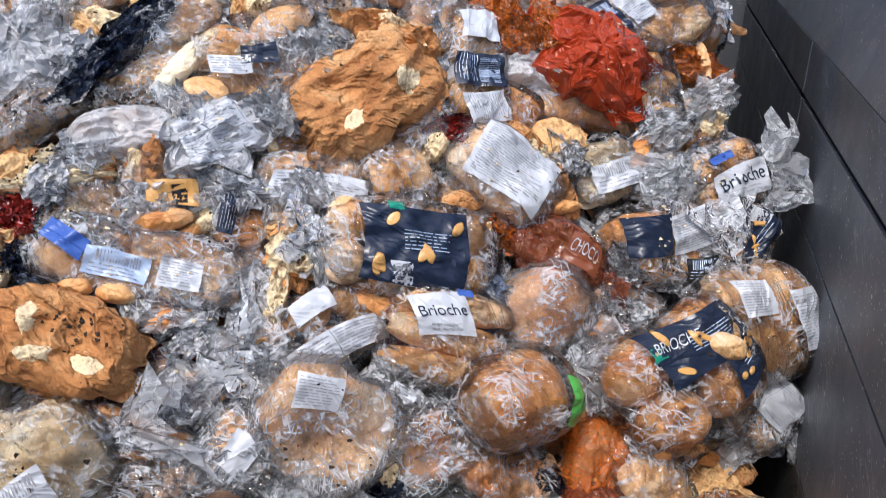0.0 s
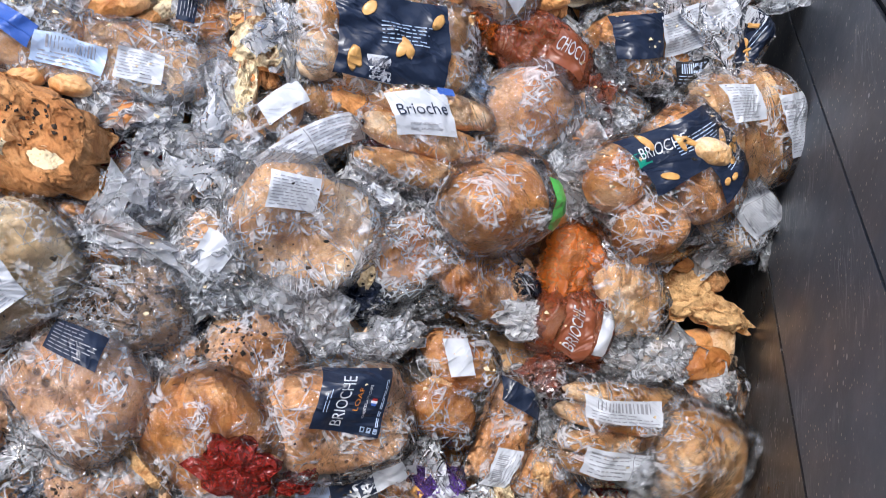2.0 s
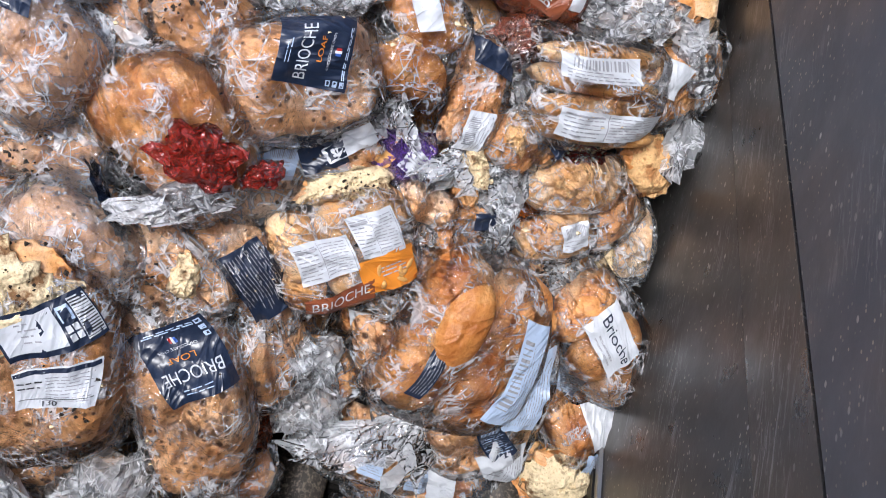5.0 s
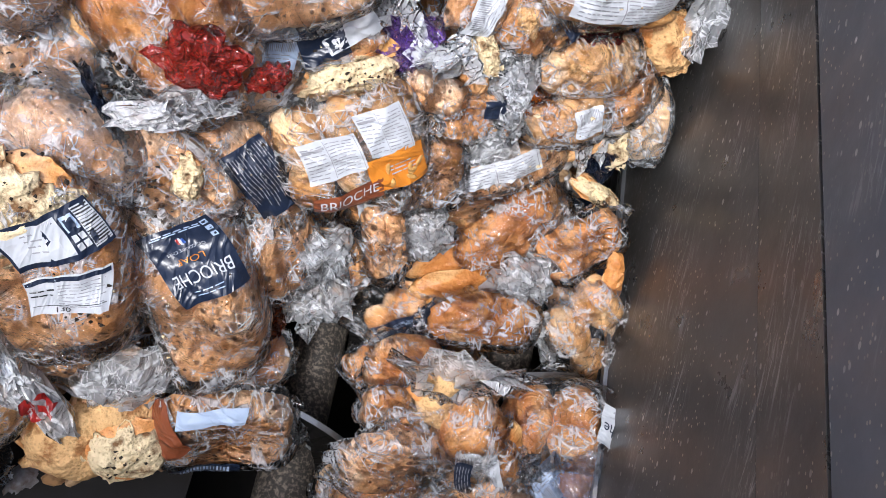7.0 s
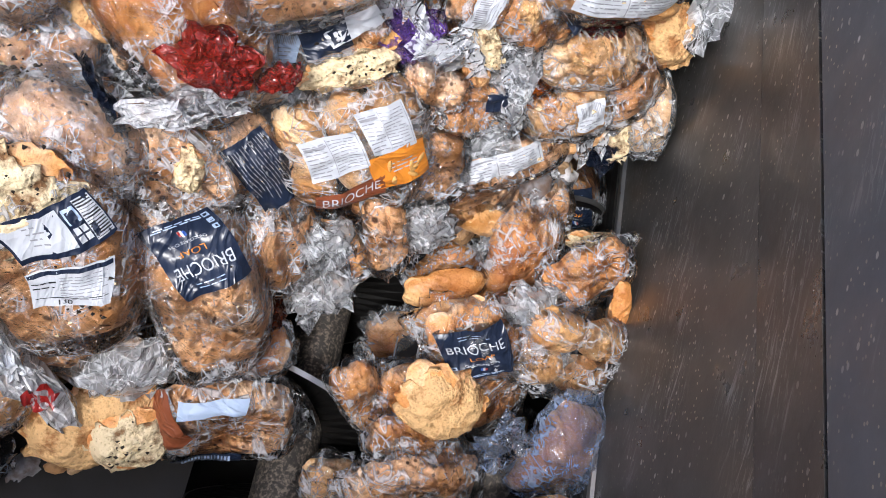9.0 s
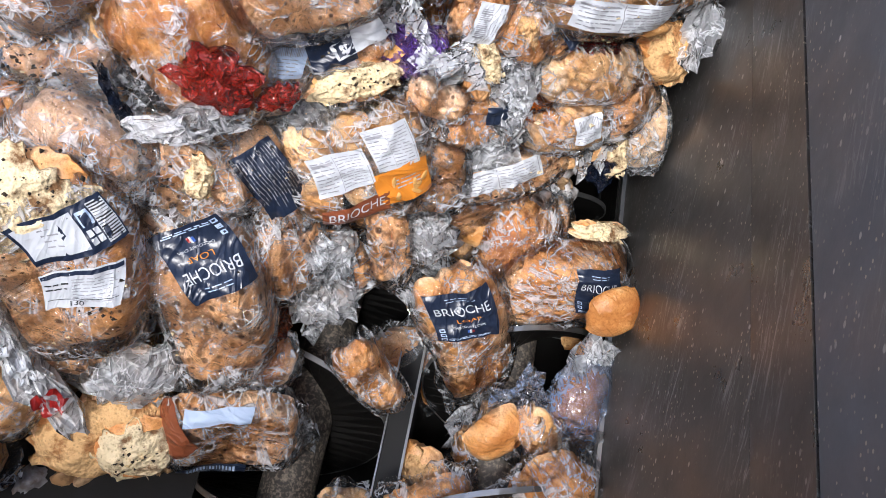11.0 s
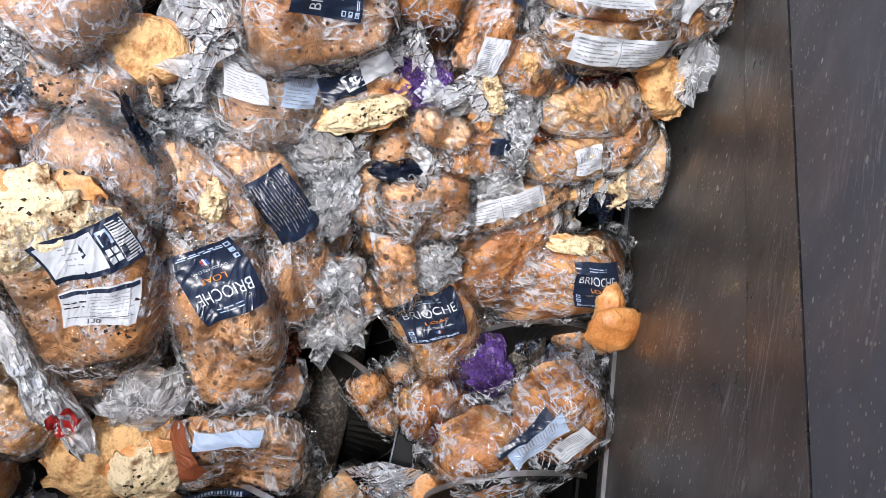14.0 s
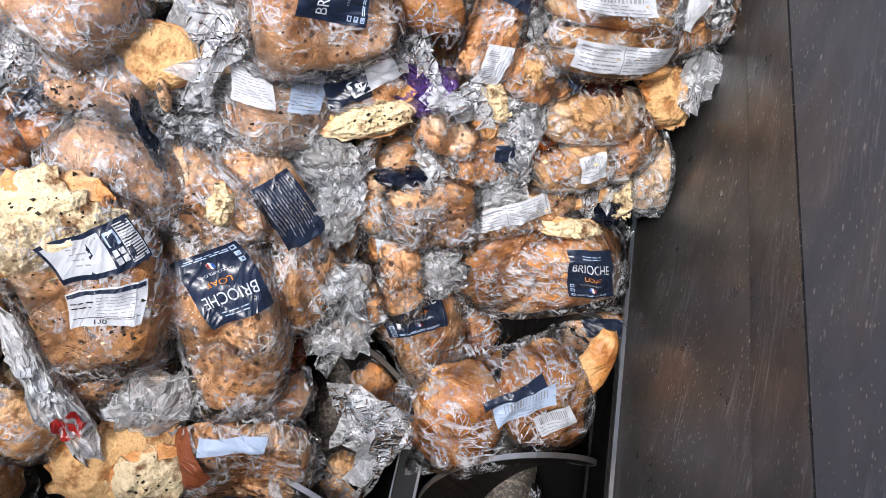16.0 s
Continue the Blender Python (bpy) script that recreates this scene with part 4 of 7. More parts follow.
bun(-0.281, 0.914, 33, 0.118, 0.045, kind="plain", h=0.05)
bagged(-0.305, 1.124, 27, 0.210, 0.077, kind="dirty", wrap="hazy", dirt=30)
bagged(-0.063, 1.154, 5, 0.119, 0.198, buns=(2, 2), kind="pale", wrap="hazy", h=0.01)
crumpled(-0.081, 1.067, 90, 0.067, 0.157, wrap="white", h=0.035)
bagged(0.022, 1.075, -73, 0.210, 0.100, kind="pale", wrap="clear", labels=[(0.02, 0, 0.25, 0.75, 0, "navy", "code"), (0.3, 0, 0.26, 0.7, 0, "white", "lines"), (-0.34, 0, 0.25, 0.7, 0, "white", "none")], h=0.03)
crumpled(0.058, 1.173, -16, 0.150, 0.133, wrap="orange", h=0.03)
bagged(0.125, 1.111, 7, 0.148, 0.059, kind="pale", wrap="white", h=0.01)
crumpled(0.233, 1.147, -11, 0.210, 0.182, wrap="scarlet", h=0.05, H=0.08)
crumpled(0.162, 1.164, 25, 0.070, 0.145, wrap="orange", h=0.06)
bagged(0.142, 1.267, 21, 0.134, 0.048, kind="pale", wrap="hazy")
bagged(0.285, 1.267, 44, 0.158, 0.085, kind="chips", labels=[(-0.15, 0, 0.3, 0.8, 0, "navy", "code"), (0.2, 0, 0.3, 0.8, 0, "white", "lines")], h=0.02)
bagged(0.407, 1.290, 32, 0.201, 0.073, kind="pale", tail=1, h=0.02)
crumpled(0.467, 1.227, 86, 0.077, 0.162, wrap="orange", h=0.0)
bun(0.494, 1.224, 15, 0.026, 0.110, kind="pale", h=0.01)
bagged(0.363, 1.183, -45, 0.135, 0.079, buns=(3, 1), kind="pale", h=0.02)
bagged(0.384, 1.103, -51, 0.123, 0.090, buns=(2, 1), kind="pale", h=0.02)
bagged(0.252, 1.071, 3, 0.233, 0.071, kind="plain", wrap="clear")
crumpled(0.409, 1.055, 28, 0.125, 0.078, h=0.04)
crumpled(0.500, 1.136, 41, 0.133, 0.079, h=0.03)
bagged(0.503, 1.083, -27, 0.093, 0.079, kind="plain", h=-0.01)
bagged(-0.701, 0.797, 56, 0.151, 0.064, kind="dirty", wrap="dirty", dirt=60, h=0.02)
torn(-0.665, 0.719, 57, 0.104, 0.036, h=0.03, rind="dirty", dirt=20)
bun(-0.622, 0.876, 37, 0.109, 0.044, kind="dirty")
bagged(-0.557, 0.877, 9, 0.164, 0.051, kind="dirty", wrap="dirty", dirt=50)
bagged(-0.543, 0.813, 19, 0.146, 0.061, kind="pale", wrap="white", h=0.03)
crumpled(-0.404, 0.831, 37, 0.167, 0.116, wrap="white", h=0.055, labels=[(0, 0, 0.7, 0.75, 0, "white", "facts")])
bun(-0.434, 0.911, 9, 0.078, 0.045, kind="pale", h=0.05)
bun(-0.490, 0.770, 99, 0.106, 0.037, kind="rusk", h=0.05)
torn(-0.593, 0.754, 2, 0.095, 0.077, kind="toast", rind="rusk", h=0.02)
torn(-0.630, 0.707, 20, 0.183, 0.034, h=0.04, dirt=20)
bagged(-0.466, 0.735, 2, 0.126, 0.107, kind="plain", labels=[(0.1, -0.1, 0.6, 0.35, 10, "gold", "none"), (0.2, -0.1, 0.18, 0.28, 10, "black", "none")], h=0.02)
bun(-0.454, 0.676, 19, 0.100, 0.039, kind="plain", h=0.05)
bagged(-0.576, 0.663, -4, 0.165, 0.112, kind="pale", wrap="dirty", dirt=90, h=0.01)
crumpled(-0.666, 0.636, 87, 0.067, 0.070, wrap="red", h=0.04)
bagged(-0.481, 0.604, -1, 0.298, 0.102, kind="pale", wrap="hazy", labels=[(-0.3, 0.05, 0.22, 0.3, -20, "blue", "none"), (-0.05, -0.15, 0.3, 0.35, 0, "paleblue", "code"), (0.22, -0.12, 0.2, 0.4, 0, "white", "lines")], tail=1, h=0.02)
crumpled(-0.371, 0.751, 84, 0.078, 0.128, h=0.04)
bagged(-0.334, 0.732, 91, 0.139, 0.080, kind="plain", labels=[(0, 0.25, 0.7, 0.3, 0, "navy", "lines")], h=0.01)
bagged(-0.227, 0.801, 9, 0.190, 0.087, kind="pale", wrap="hazy", labels=[(0.05, -0.1, 0.75, 0.45, -5, "white", "lines")], h=0.02)
bagged(-0.216, 0.753, 17, 0.178, 0.051, kind="pale", wrap="hazy")
bagged(-0.247, 0.865, 12, 0.200, 0.042, kind="plain", wrap="clear", h=-0.01)
bagged(-0.086, 0.841, 43, 0.127, 0.112, kind="pale", h=0.015)
bagged(-0.006, 0.830, 8, 0.137, 0.075, buns=(2, 1), kind="pale", h=0.0)
bagged(-0.065, 0.955, 44, 0.122, 0.105, kind="pale", wrap="hazy")
crumpled(0.011, 0.955, 18, 0.107, 0.056, wrap="red", h=0.04)
bagged(0.104, 0.891, -26, 0.197, 0.123, kind="pale", wrap="hazy", labels=[(0.02, 0, 0.7, 0.75, 0, "white", "lines")], h=0.035)
slab(0.156, 0.929, -41, 0.179, 0.064, h=0.03, H=0.04)
torn(0.201, 0.969, -22, 0.118, 0.111, kind="toast", rind="plain", h=0.03)
bagged(0.108, 1.030, -22, 0.097, 0.071, kind="plain", h=0.01)
bagged(0.306, 0.950, 25, 0.120, 0.105, kind="cream", labels=[(0.05, -0.1, 0.75, 0.4, 0, "white", "code")], h=0.015)
crumpled(0.296, 1.007, 21, 0.109, 0.040, wrap="navy", h=0.0)
crumpled(0.411, 0.957, -6, 0.160, 0.118, h=0.035)
bagged(0.506, 0.936, 26, 0.141, 0.067, kind="plain", wrap="hazy")
bagged(0.546, 0.986, 33, 0.155, 0.116, buns=(2, 2), kind="pale", labels=[(0.0, -0.15, 0.72, 0.42, 0, "white", "word", "Brioche"), (-0.12, 0.25, 0.26, 0.14, 0, "blue", "none")], h=0.035)
bagged(0.433, 0.830, 19, 0.203, 0.124, kind="plain", labels=[(-0.2, 0.12, 0.4, 0.5, 0, "navy", "none"), (0.2, 0.12, 0.42, 0.5, 0, "white", "lines"), (0.25, -0.35, 0.3, 0.28, 0, "black", "code")], h=0.035)
bagged(0.608, 0.873, 69, 0.140, 0.091, buns=(2, 1), kind="plain", wrap="clear", labels=[(0.05, -0.1, 0.75, 0.55, 0, "navy", "ears"), (0.3, 0.1, 0.2, 0.4, 0, "white", "lines")], h=0.02)
bun(0.196, 0.844, 16, 0.123, 0.029, kind="plain", h=0.05)
crumpled(0.146, 0.794, 7, 0.140, 0.063, wrap="orange", h=0.035)
bagged(0.231, 0.773, -16, 0.159, 0.082, kind="plain", wrap="brown", labels=[(0.2, 0.0, 0.4, 0.6, 0, "brown", "none", "CHOCO")], h=0.03)
bun(0.078, 0.811, 51, 0.067, 0.052, kind="plain", h=0.0)
bagged(-0.046, 0.712, 6, 0.266, 0.134, buns=(4, 2), kind="pale", labels=[(-0.02, 0.0, 0.6, 0.82, 0, "navy", "ears"), (-0.08, -0.32, 0.12, 0.26, 0, "white", "code"), (-0.15, 0.42, 0.08, 0.1, 0, "teal", "none")], h=0.06)
torn(-0.230, 0.686, 41, 0.114, 0.071, h=0.05, rough=1.2)
torn(-0.201, 0.656, 17, 0.084, 0.052, kind="cream", h=0.06)
torn(-0.249, 0.590, 1, 0.037, 0.112, kind="cream", h=0.05)
bagged(-0.310, 0.619, 32, 0.093, 0.106, kind="plain", wrap="hazy")
bagged(-0.168, 0.545, 39, 0.201, 0.113, buns=(3, 2), kind="pale", wrap="clear", labels=[(0.05, -0.25, 0.8, 0.35, 0, "white", "facts"), (0.0, 0.3, 0.3, 0.3, 0, "white", "none")], h=0.035, tail=-1)
crumpled(-0.403, 0.543, 27, 0.165, 0.083, h=0.03)
crumpled(-0.276, 0.501, 62, 0.107, 0.119, h=0.04)
crumpled(-0.449, 0.522, 11, 0.104, 0.064, h=0.01)
slab(-0.554, 0.457, -6, 0.253, 0.155, h=0.06, H=0.06, dirt=50)
bun(-0.558, 0.542, 39, 0.070, 0.040, kind="pale", h=0.04)
bun(-0.493, 0.547, 6, 0.063, 0.034, kind="pale", h=0.045)
crumpled(-0.629, 0.569, 1, 0.100, 0.054, wrap="blue", h=0.02)
crumpled(-0.654, 0.574, 12, 0.048, 0.045, wrap="navy", h=0.04)
bun(-0.096, 0.614, -14, 0.096, 0.048, kind="plain", h=0.05)
bun(-0.035, 0.615, 21, 0.061, 0.060, kind="pale", h=0.045)
bagged(0.045, 0.574, 3, 0.204, 0.145, buns=(1, 3), kind="pale", labels=[(-0.12, 0.22, 0.42, 0.42, 8, "white", "word", "Brioche"), (0.02, 0.46, 0.12, 0.06, 0, "blue", "none")], h=0.05)
crumpled(-0.042, 0.557, 80, 0.059, 0.090, wrap="red", h=0.0)
crumpled(-0.390, 0.463, 6, 0.105, 0.036, wrap="red", h=0.02)
crumpled(-0.361, 0.495, 31, 0.078, 0.055, wrap="white", h=0.03)
bagged(0.220, 0.661, 44, 0.175, 0.133, kind="plain", wrap="hazy", h=0.02)
crumpled(0.115, 0.655, -19, 0.112, 0.093, wrap="blue", h=0.03)
bagged(0.363, 0.713, -2, 0.215, 0.068, kind="plain", wrap="hazy", h=0.0)
bagged(0.351, 0.629, 3, 0.190, 0.105, kind="plain", wrap="clear", h=0.01)
bagged(0.612, 0.707, -68, 0.199, 0.183, buns=(1, 5), kind="pale", labels=[(0, 0.28, 0.5, 0.28, 90, "white", "facts"), (-0.25, -0.18, 0.28, 0.28, 90, "white", "lines")], h=0.05, H=0.09)
bagged(0.478, 0.586, 41, 0.257, 0.191, buns=(2, 2), kind="plain", labels=[(0.1, 0.2, 0.62, 0.45, -8, "navy", "ears"), (0.3, -0.1, 0.25, 0.45, 0, "navy", "ears"), (-0.05, 0.28, 0.3, 0.2, -8, "navy", "none", "BRIOCHE"), (-0.18, 0.3, 0.1, 0.13, 0, "teal", "none")], h=0.07)
bun(0.519, 0.641, -8, 0.076, 0.047, kind="pale", h=0.14, H=0.03)
bagged(0.649, 0.570, -34, 0.162, 0.128, kind="pale", wrap="hazy", labels=[(0.0, 0.12, 0.65, 0.6, 0, "white", "facts")], h=0.03)
bagged(0.327, 0.523, 35, 0.120, 0.060, buns=(2, 1), kind="pale", h=0.02)
bagged(-0.133, 0.400, -18, 0.206, 0.167, kind="pale", wrap="hazy", labels=[(-0.15, 0.25, 0.3, 0.28, 25, "white", "lines")], h=0.06, H=0.05, e=2.2, dirt=8)
crumpled(-0.028, 0.484, -19, 0.114, 0.075, wrap="white", h=0.05, labels=[(0.1, -0.1, 0.4, 0.5, 0, "white", "lines")])
bagged(0.172, 0.494, 28, 0.168, 0.144, kind="plain", wrap="clear", labels=[(0.32, -0.15, 0.18, 0.5, -25, "green", "none")], h=0.05, e=2.2, H=0.09)
bagged(0.057, 0.393, 38, 0.145, 0.114, kind="plain", wrap="hazy", h=0.02)
crumpled(-0.350, 0.410, 20, 0.127, 0.089, h=0.045)
bagged(-0.416, 0.432, 37, 0.111, 0.055, kind="plain", wrap="hazy")
bagged(-0.409, 0.332, -5, 0.168, 0.068, buns=(1, 2), kind="plain", wrap="clear", h=0.045, tail=-1, dirt=15)
bagged(-0.531, 0.271, 36, 0.187, 0.159, kind="cream", wrap="clear", labels=[(-0.1, -0.15, 0.42, 0.28, 10, "white", "code"), (-0.35, 0.2, 0.25, 0.2, 0, "white", "lines")], h=0.06, e=2.5, dirt=20)
crumpled(-0.272, 0.334, 71, 0.127, 0.124, h=0.04)
bagged(-0.375, 0.277, 8, 0.162, 0.069, kind="dirty", wrap="hazy")
bagged(-0.371, 0.233, 19, 0.176, 0.128, kind="dirty", wrap="dirty", h=0.04, dirt=60)
bagged(-0.168, 0.186, 23, 0.146, 0.134, kind="chips", wrap="clear", h=0.04, e=2.2, dirt=60)
bagged(-0.297, 0.158, 2, 0.134, 0.087, kind="chips", wrap="clear", h=0.02)
crumpled(-0.253, 0.227, -2, 0.094, 0.052, wrap="navy", h=0.03)
crumpled(-0.103, 0.268, -22, 0.144, 0.115, h=0.05)
crumpled(-0.018, 0.302, 13, 0.103, 0.065, wrap="navy", h=0.03)
bagged(-0.038, 0.282, -11, 0.105, 0.065, kind="plain", wrap="hazy", h=0.0)
crumpled(0.068, 0.310, 18, 0.183, 0.066, wrap="dirty", h=0.03)
crumpled(0.036, 0.242, 33, 0.120, 0.075, h=0.05)
bagged(0.176, 0.374, -25, 0.182, 0.108, kind="plain", wrap="clear", h=0.02)
crumpled(0.267, 0.369, -10, 0.052, 0.039, wrap="navy", h=0.03)
bagged(0.357, 0.413, 89, 0.131, 0.098, kind="shiny", wrap="orange", h=0.02)
bagged(0.363, 0.314, 78, 0.110, 0.119, kind="plain", wrap="brown", labels=[(-0.1, 0.0, 0.7, 0.4, 0, "brown", "none", "BRIOCHE"), (0, -0.35, 0.6, 0.2, 0, "white", "none")], h=0.03)
bagged(0.452, 0.383, -67, 0.183, 0.111, kind="pale", wrap="clear", h=0.04, tail=1)
crumpled(0.468, 0.289, 88, 0.080, 0.112, h=0.04)
bun(0.508, 0.463, -9, 0.171, 0.042, kind="shiny", h=0.03)
torn(0.642, 0.383, -14, 0.203, 0.059, kind="toast", rind="plain", h=0.01)
bun(0.603, 0.435, 0, 0.182, 0.064, kind="rusk", h=-0.01)
crumpled(0.644, 0.512, 41, 0.152, 0.099, h=0.02)
bagged(-0.193, 0.418, 71, 0.055, 0.072, kind="plain", wrap="brown", h=0.0)
crumpled(-0.061, 0.342, -40, 0.084, 0.092, h=0.02)
bagged(-0.258, 0.325, 71, 0.131, 0.112, kind="pale", wrap="hazy", labels=[(0.1, 0, 0.4, 0.4, 0, "white", "none")], h=0.03)
bagged(-0.402, 0.111, -42, 0.183, 0.147, kind="chips", wrap="hazy", h=0.07, labels=[(-0.25, 0.2, 0.42, 0.26, 20, "navy", "lines")], e=2.4)
bagged(-0.423, 0.147, -9, 0.150, 0.050, kind="plain", wrap="clear", h=0.02)
bagged(-0.366, -0.028, -17, 0.142, 0.094, kind="chips", wrap="hazy", h=0.03, dirt=30)
bagged(-0.446, -0.090, 16, 0.091, 0.078, kind="plain", wrap="clear", h=0.02)
bagged(-0.030, 0.111, 15, 0.211, 0.144, kind="chips", wrap="clear", labels=[(0.05, 0.2, 0.42, 0.58, 70, "navy", "front")], h=0.07, H=0.085, slices=4, e=4)
bagged(0.157, 0.181, 73, 0.159, 0.123, kind="shiny", wrap="clear", labels=[(0.25, 0.1, 0.35, 0.3, -60, "white", "none")], h=0.04, buns=(2, 1))
torn(0.116, 0.101, 14, 0.039, 0.116, kind="toast", h=0.02)
bagged(0.268, 0.114, 81, 0.166, 0.084, kind="chips", wrap="clear", labels=[(-0.3, 0, 0.35, 0.5, 0, "white", "code"), (0.3, 0, 0.2, 0.7, 0, "navy", "none")], h=0.03, tail=-1)
bagged(0.477, 0.147, 4, 0.225, 0.152, buns=(1, 4), kind="pale", wrap="clear", labels=[(-0.12, 0.27, 0.55, 0.22, 2, "white", "code"), (0.02, -0.28, 0.75, 0.26, -4, "white", "facts")], h=0.055)
bagged(0.660, 0.183, -66, 0.122, 0.178, kind="plain", wrap="clear", h=0.02, labels=[(-0.15, -0.25, 0.4, 0.3, 40, "white", "none")])
torn(0.596, 0.406, 36, 0.113, 0.098, kind="toast", rind="plain", h=0.0)
bun(0.709, 0.331, 12, 0.056, 0.131, kind="pale", h=-0.02)
crumpled(0.666, 0.220, 25, 0.069, 0.121, wrap="white", h=0.05)
bun(0.657, 0.306, 8, 0.100, 0.065, kind="plain", h=-0.03)
crumpled(0.355, 0.164, 26, 0.096, 0.126, h=0.0)
bagged(0.049, 0.008, 24, 0.131, 0.083, kind="chips", wrap="clear", labels=[(0.1, 0.12, 0.55, 0.5, 0, "white", "none"), (-0.2, 0.1, 0.5, 0.6, 0, "navy", "none")], h=0.025)
crumpled(-0.035, 0.023, -5, 0.118, 0.032, wrap="blue", h=0.04)
crumpled(0.167, 0.000, -33, 0.114, 0.086, wrap="purple", h=0.03, labels=[(0.1, 0, 0.5, 0.5, 0, "white", "lines"), (-0.3, -0.3, 0.25, 0.3, 0, "gold", "none")])
torn(0.068, -0.052, 15, 0.150, 0.059, kind="cream", h=0.045, dirt=40)
torn(-0.013, -0.062, 68, 0.075, 0.059, kind="toast", h=0.0)
bagged(-0.340, -0.189, -24, 0.190, 0.162, kind="chips", wrap="hazy", h=0.045, labels=[(-0.2, 0.0, 0.2, 0.25, 20, "navy", "none")])
bagged(-0.199, -0.208, -38, 0.192, 0.120, kind="chips", wrap="clear", h=0.05, dirt=60)
bagged(-0.315, 0.102, -36, 0.075, 0.051, kind="chips", wrap="clear", h=0.0)
bagged(-0.305, 0.094, -25, 0.041, 0.034, kind="cream", h=0.02)
bagged(-0.137, -0.096, -1, 0.224, 0.057, kind="plain", wrap="hazy", h=0.0)
bagged(0.347, 0.044, 68, 0.090, 0.111, kind="plain", wrap="clear", h=0.02)
bagged(0.491, -0.023, 8, 0.184, 0.087, kind="pale", wrap="clear", h=0.02)
torn(0.644, 0.023, 34, 0.097, 0.114, kind="toast", rind="plain", h=0.01)
crumpled(0.487, 0.025, 0, 0.093, 0.042, wrap="red", h=0.02)
bagged(0.416, 0.061, -49, 0.078, 0.094, kind="plain", wrap="clear", labels=[(0, 0, 0.6, 0.4, 0, "navy", "code")], h=0.02)
torn(0.284, 0.001, 25, 0.035, 0.093, kind="cream", h=0.05)
bagged(0.211, -0.076, -15, 0.105, 0.059, kind="chips", wrap="clear", h=0.03)
bagged(0.289, -0.116, 13, 0.115, 0.074, kind="plain", wrap="clear", labels=[(0.2, 0.2, 0.3, 0.4, 0, "navy", "none")], h=0.02)
crumpled(0.345, -0.074, -6, 0.066, 0.142, h=0.04)
crumpled(0.412, -0.105, 79, 0.063, 0.117, wrap="orange", h=0.0)
bagged(0.470, -0.121, 15, 0.146, 0.078, kind="pale", wrap="clear", labels=[(0.15, 0.1, 0.35, 0.5, 0, "white", "code")], h=0.02)
bagged(0.580, -0.080, 45, 0.131, 0.086, kind="chips", wrap="clear", h=0.01)
bagged(0.653, -0.133, 8, 0.075, 0.128, kind="pale", wrap="hazy", h=-0.01)
bagged(0.206, -0.219, 12, 0.152, 0.112, kind="chips", wrap="clear", h=0.02)
bagged(-0.079, -0.211, -57, 0.228, 0.097, kind="chips", wrap="clear", labels=[(0.05, 0.12, 0.5, 0.62, 0, "navy", "lines")], h=0.03)
bagged(-0.374, -0.330, -74, 0.285, 0.196, kind="chips", wrap="clear", labels=[(-0.22, 0.16, 0.22, 0.56, 97, "navy", "back"), (0.04, 0.11, 0.2, 0.48, 88, "white", "table")], h=0.08, H=0.085, e=4.0, dirt=25)
torn(-0.428, -0.222, 18, 0.185, 0.150, kind="cream", h=0.15, H=0.022, rough=1.1, dirt=40)
bagged(-0.161, -0.405, -72, 0.345, 0.155, kind="chips", wrap="clear", h=0.055, labels=[(-0.18, 0.14, 0.29, 0.56, -83, "navy", "front")], H=0.085, e=3.6)
torn(-0.174, -0.199, -9, 0.044, 0.066, kind="cream", h=0.1)
bagged(-0.029, -0.362, -59, 0.166, 0.131, kind="chips", wrap="clear", h=0.02)
crumpled(0.020, -0.218, -28, 0.092, 0.131, h=0.03)
torn(-0.274, 0.022, 5, 0.123, 0.100, kind="toast", rind="plain", h=0.05, H=0.022, rough=0.35)
bun(-0.262, -0.033, 13, 0.020, 0.053, kind="dirty", h=0.07)
crumpled(-0.279, -0.107, -67, 0.146, 0.014, wrap="navy", h=0.085)
crumpled(-0.448, -0.058, 44, 0.094, 0.031, wrap="blue", h=0.04)
crumpled(-0.478, -0.194, 62, 0.062, 0.069, wrap="hazy", h=0.08)
crumpled(0.013, -0.136, -17, 0.108, 0.079, wrap="hazy", h=0.035)
crumpled(-0.219, -0.102, 14, 0.106, 0.055, wrap="hazy", h=0.03)
crumpled(-0.231, -0.054, -69, 0.051, 0.122, wrap="hazy", h=0.03)
crumpled(-0.126, -0.025, -6, 0.123, 0.055, wrap="hazy", h=0.03)
crumpled(-0.236, 0.484, 20, 0.098, 0.063, wrap="hazy", h=0.06)
crumpled(0.434, 0.941, 40, 0.136, 0.086, wrap="hazy", h=0.05)
crumpled(0.376, 0.678, -18, 0.096, 0.055, wrap="hazy", h=0.04)
crumpled(0.261, 0.575, 29, 0.130, 0.050, wrap="hazy", h=0.03)
crumpled(0.069, 0.473, -29, 0.106, 0.058, wrap="hazy", h=0.03)
crumpled(0.549, 0.282, 25, 0.111, 0.082, wrap="hazy", h=0.06)
torn(0.690, 0.215, 33, 0.085, 0.092, kind="cream", h=-0.02)
bagged(-0.263, -0.071, -17, 0.128, 0.083, kind="chips", wrap="clear", h=0.015, dirt=40)
bagged(-0.075, -0.042, -4, 0.187, 0.143, kind="chips", wrap="hazy", labels=[(-0.3, 0.2, 0.3, 0.4, 0, "white", "lines"), (0.1, 0.2, 0.3, 0.4, 0, "paleblue", "code")], h=0.0)
crumpled(-0.009, -0.202, -33, 0.112, 0.090, h=0.02)
crumpled(-0.436, -0.527, -65, 0.269, 0.058, wrap="white", h=0.09, labels=[(0.25, 0, 0.14, 0.8, 0, "red", "none"), (-0.1, 0, 0.3, 0.5, 0, "white", "lines")])
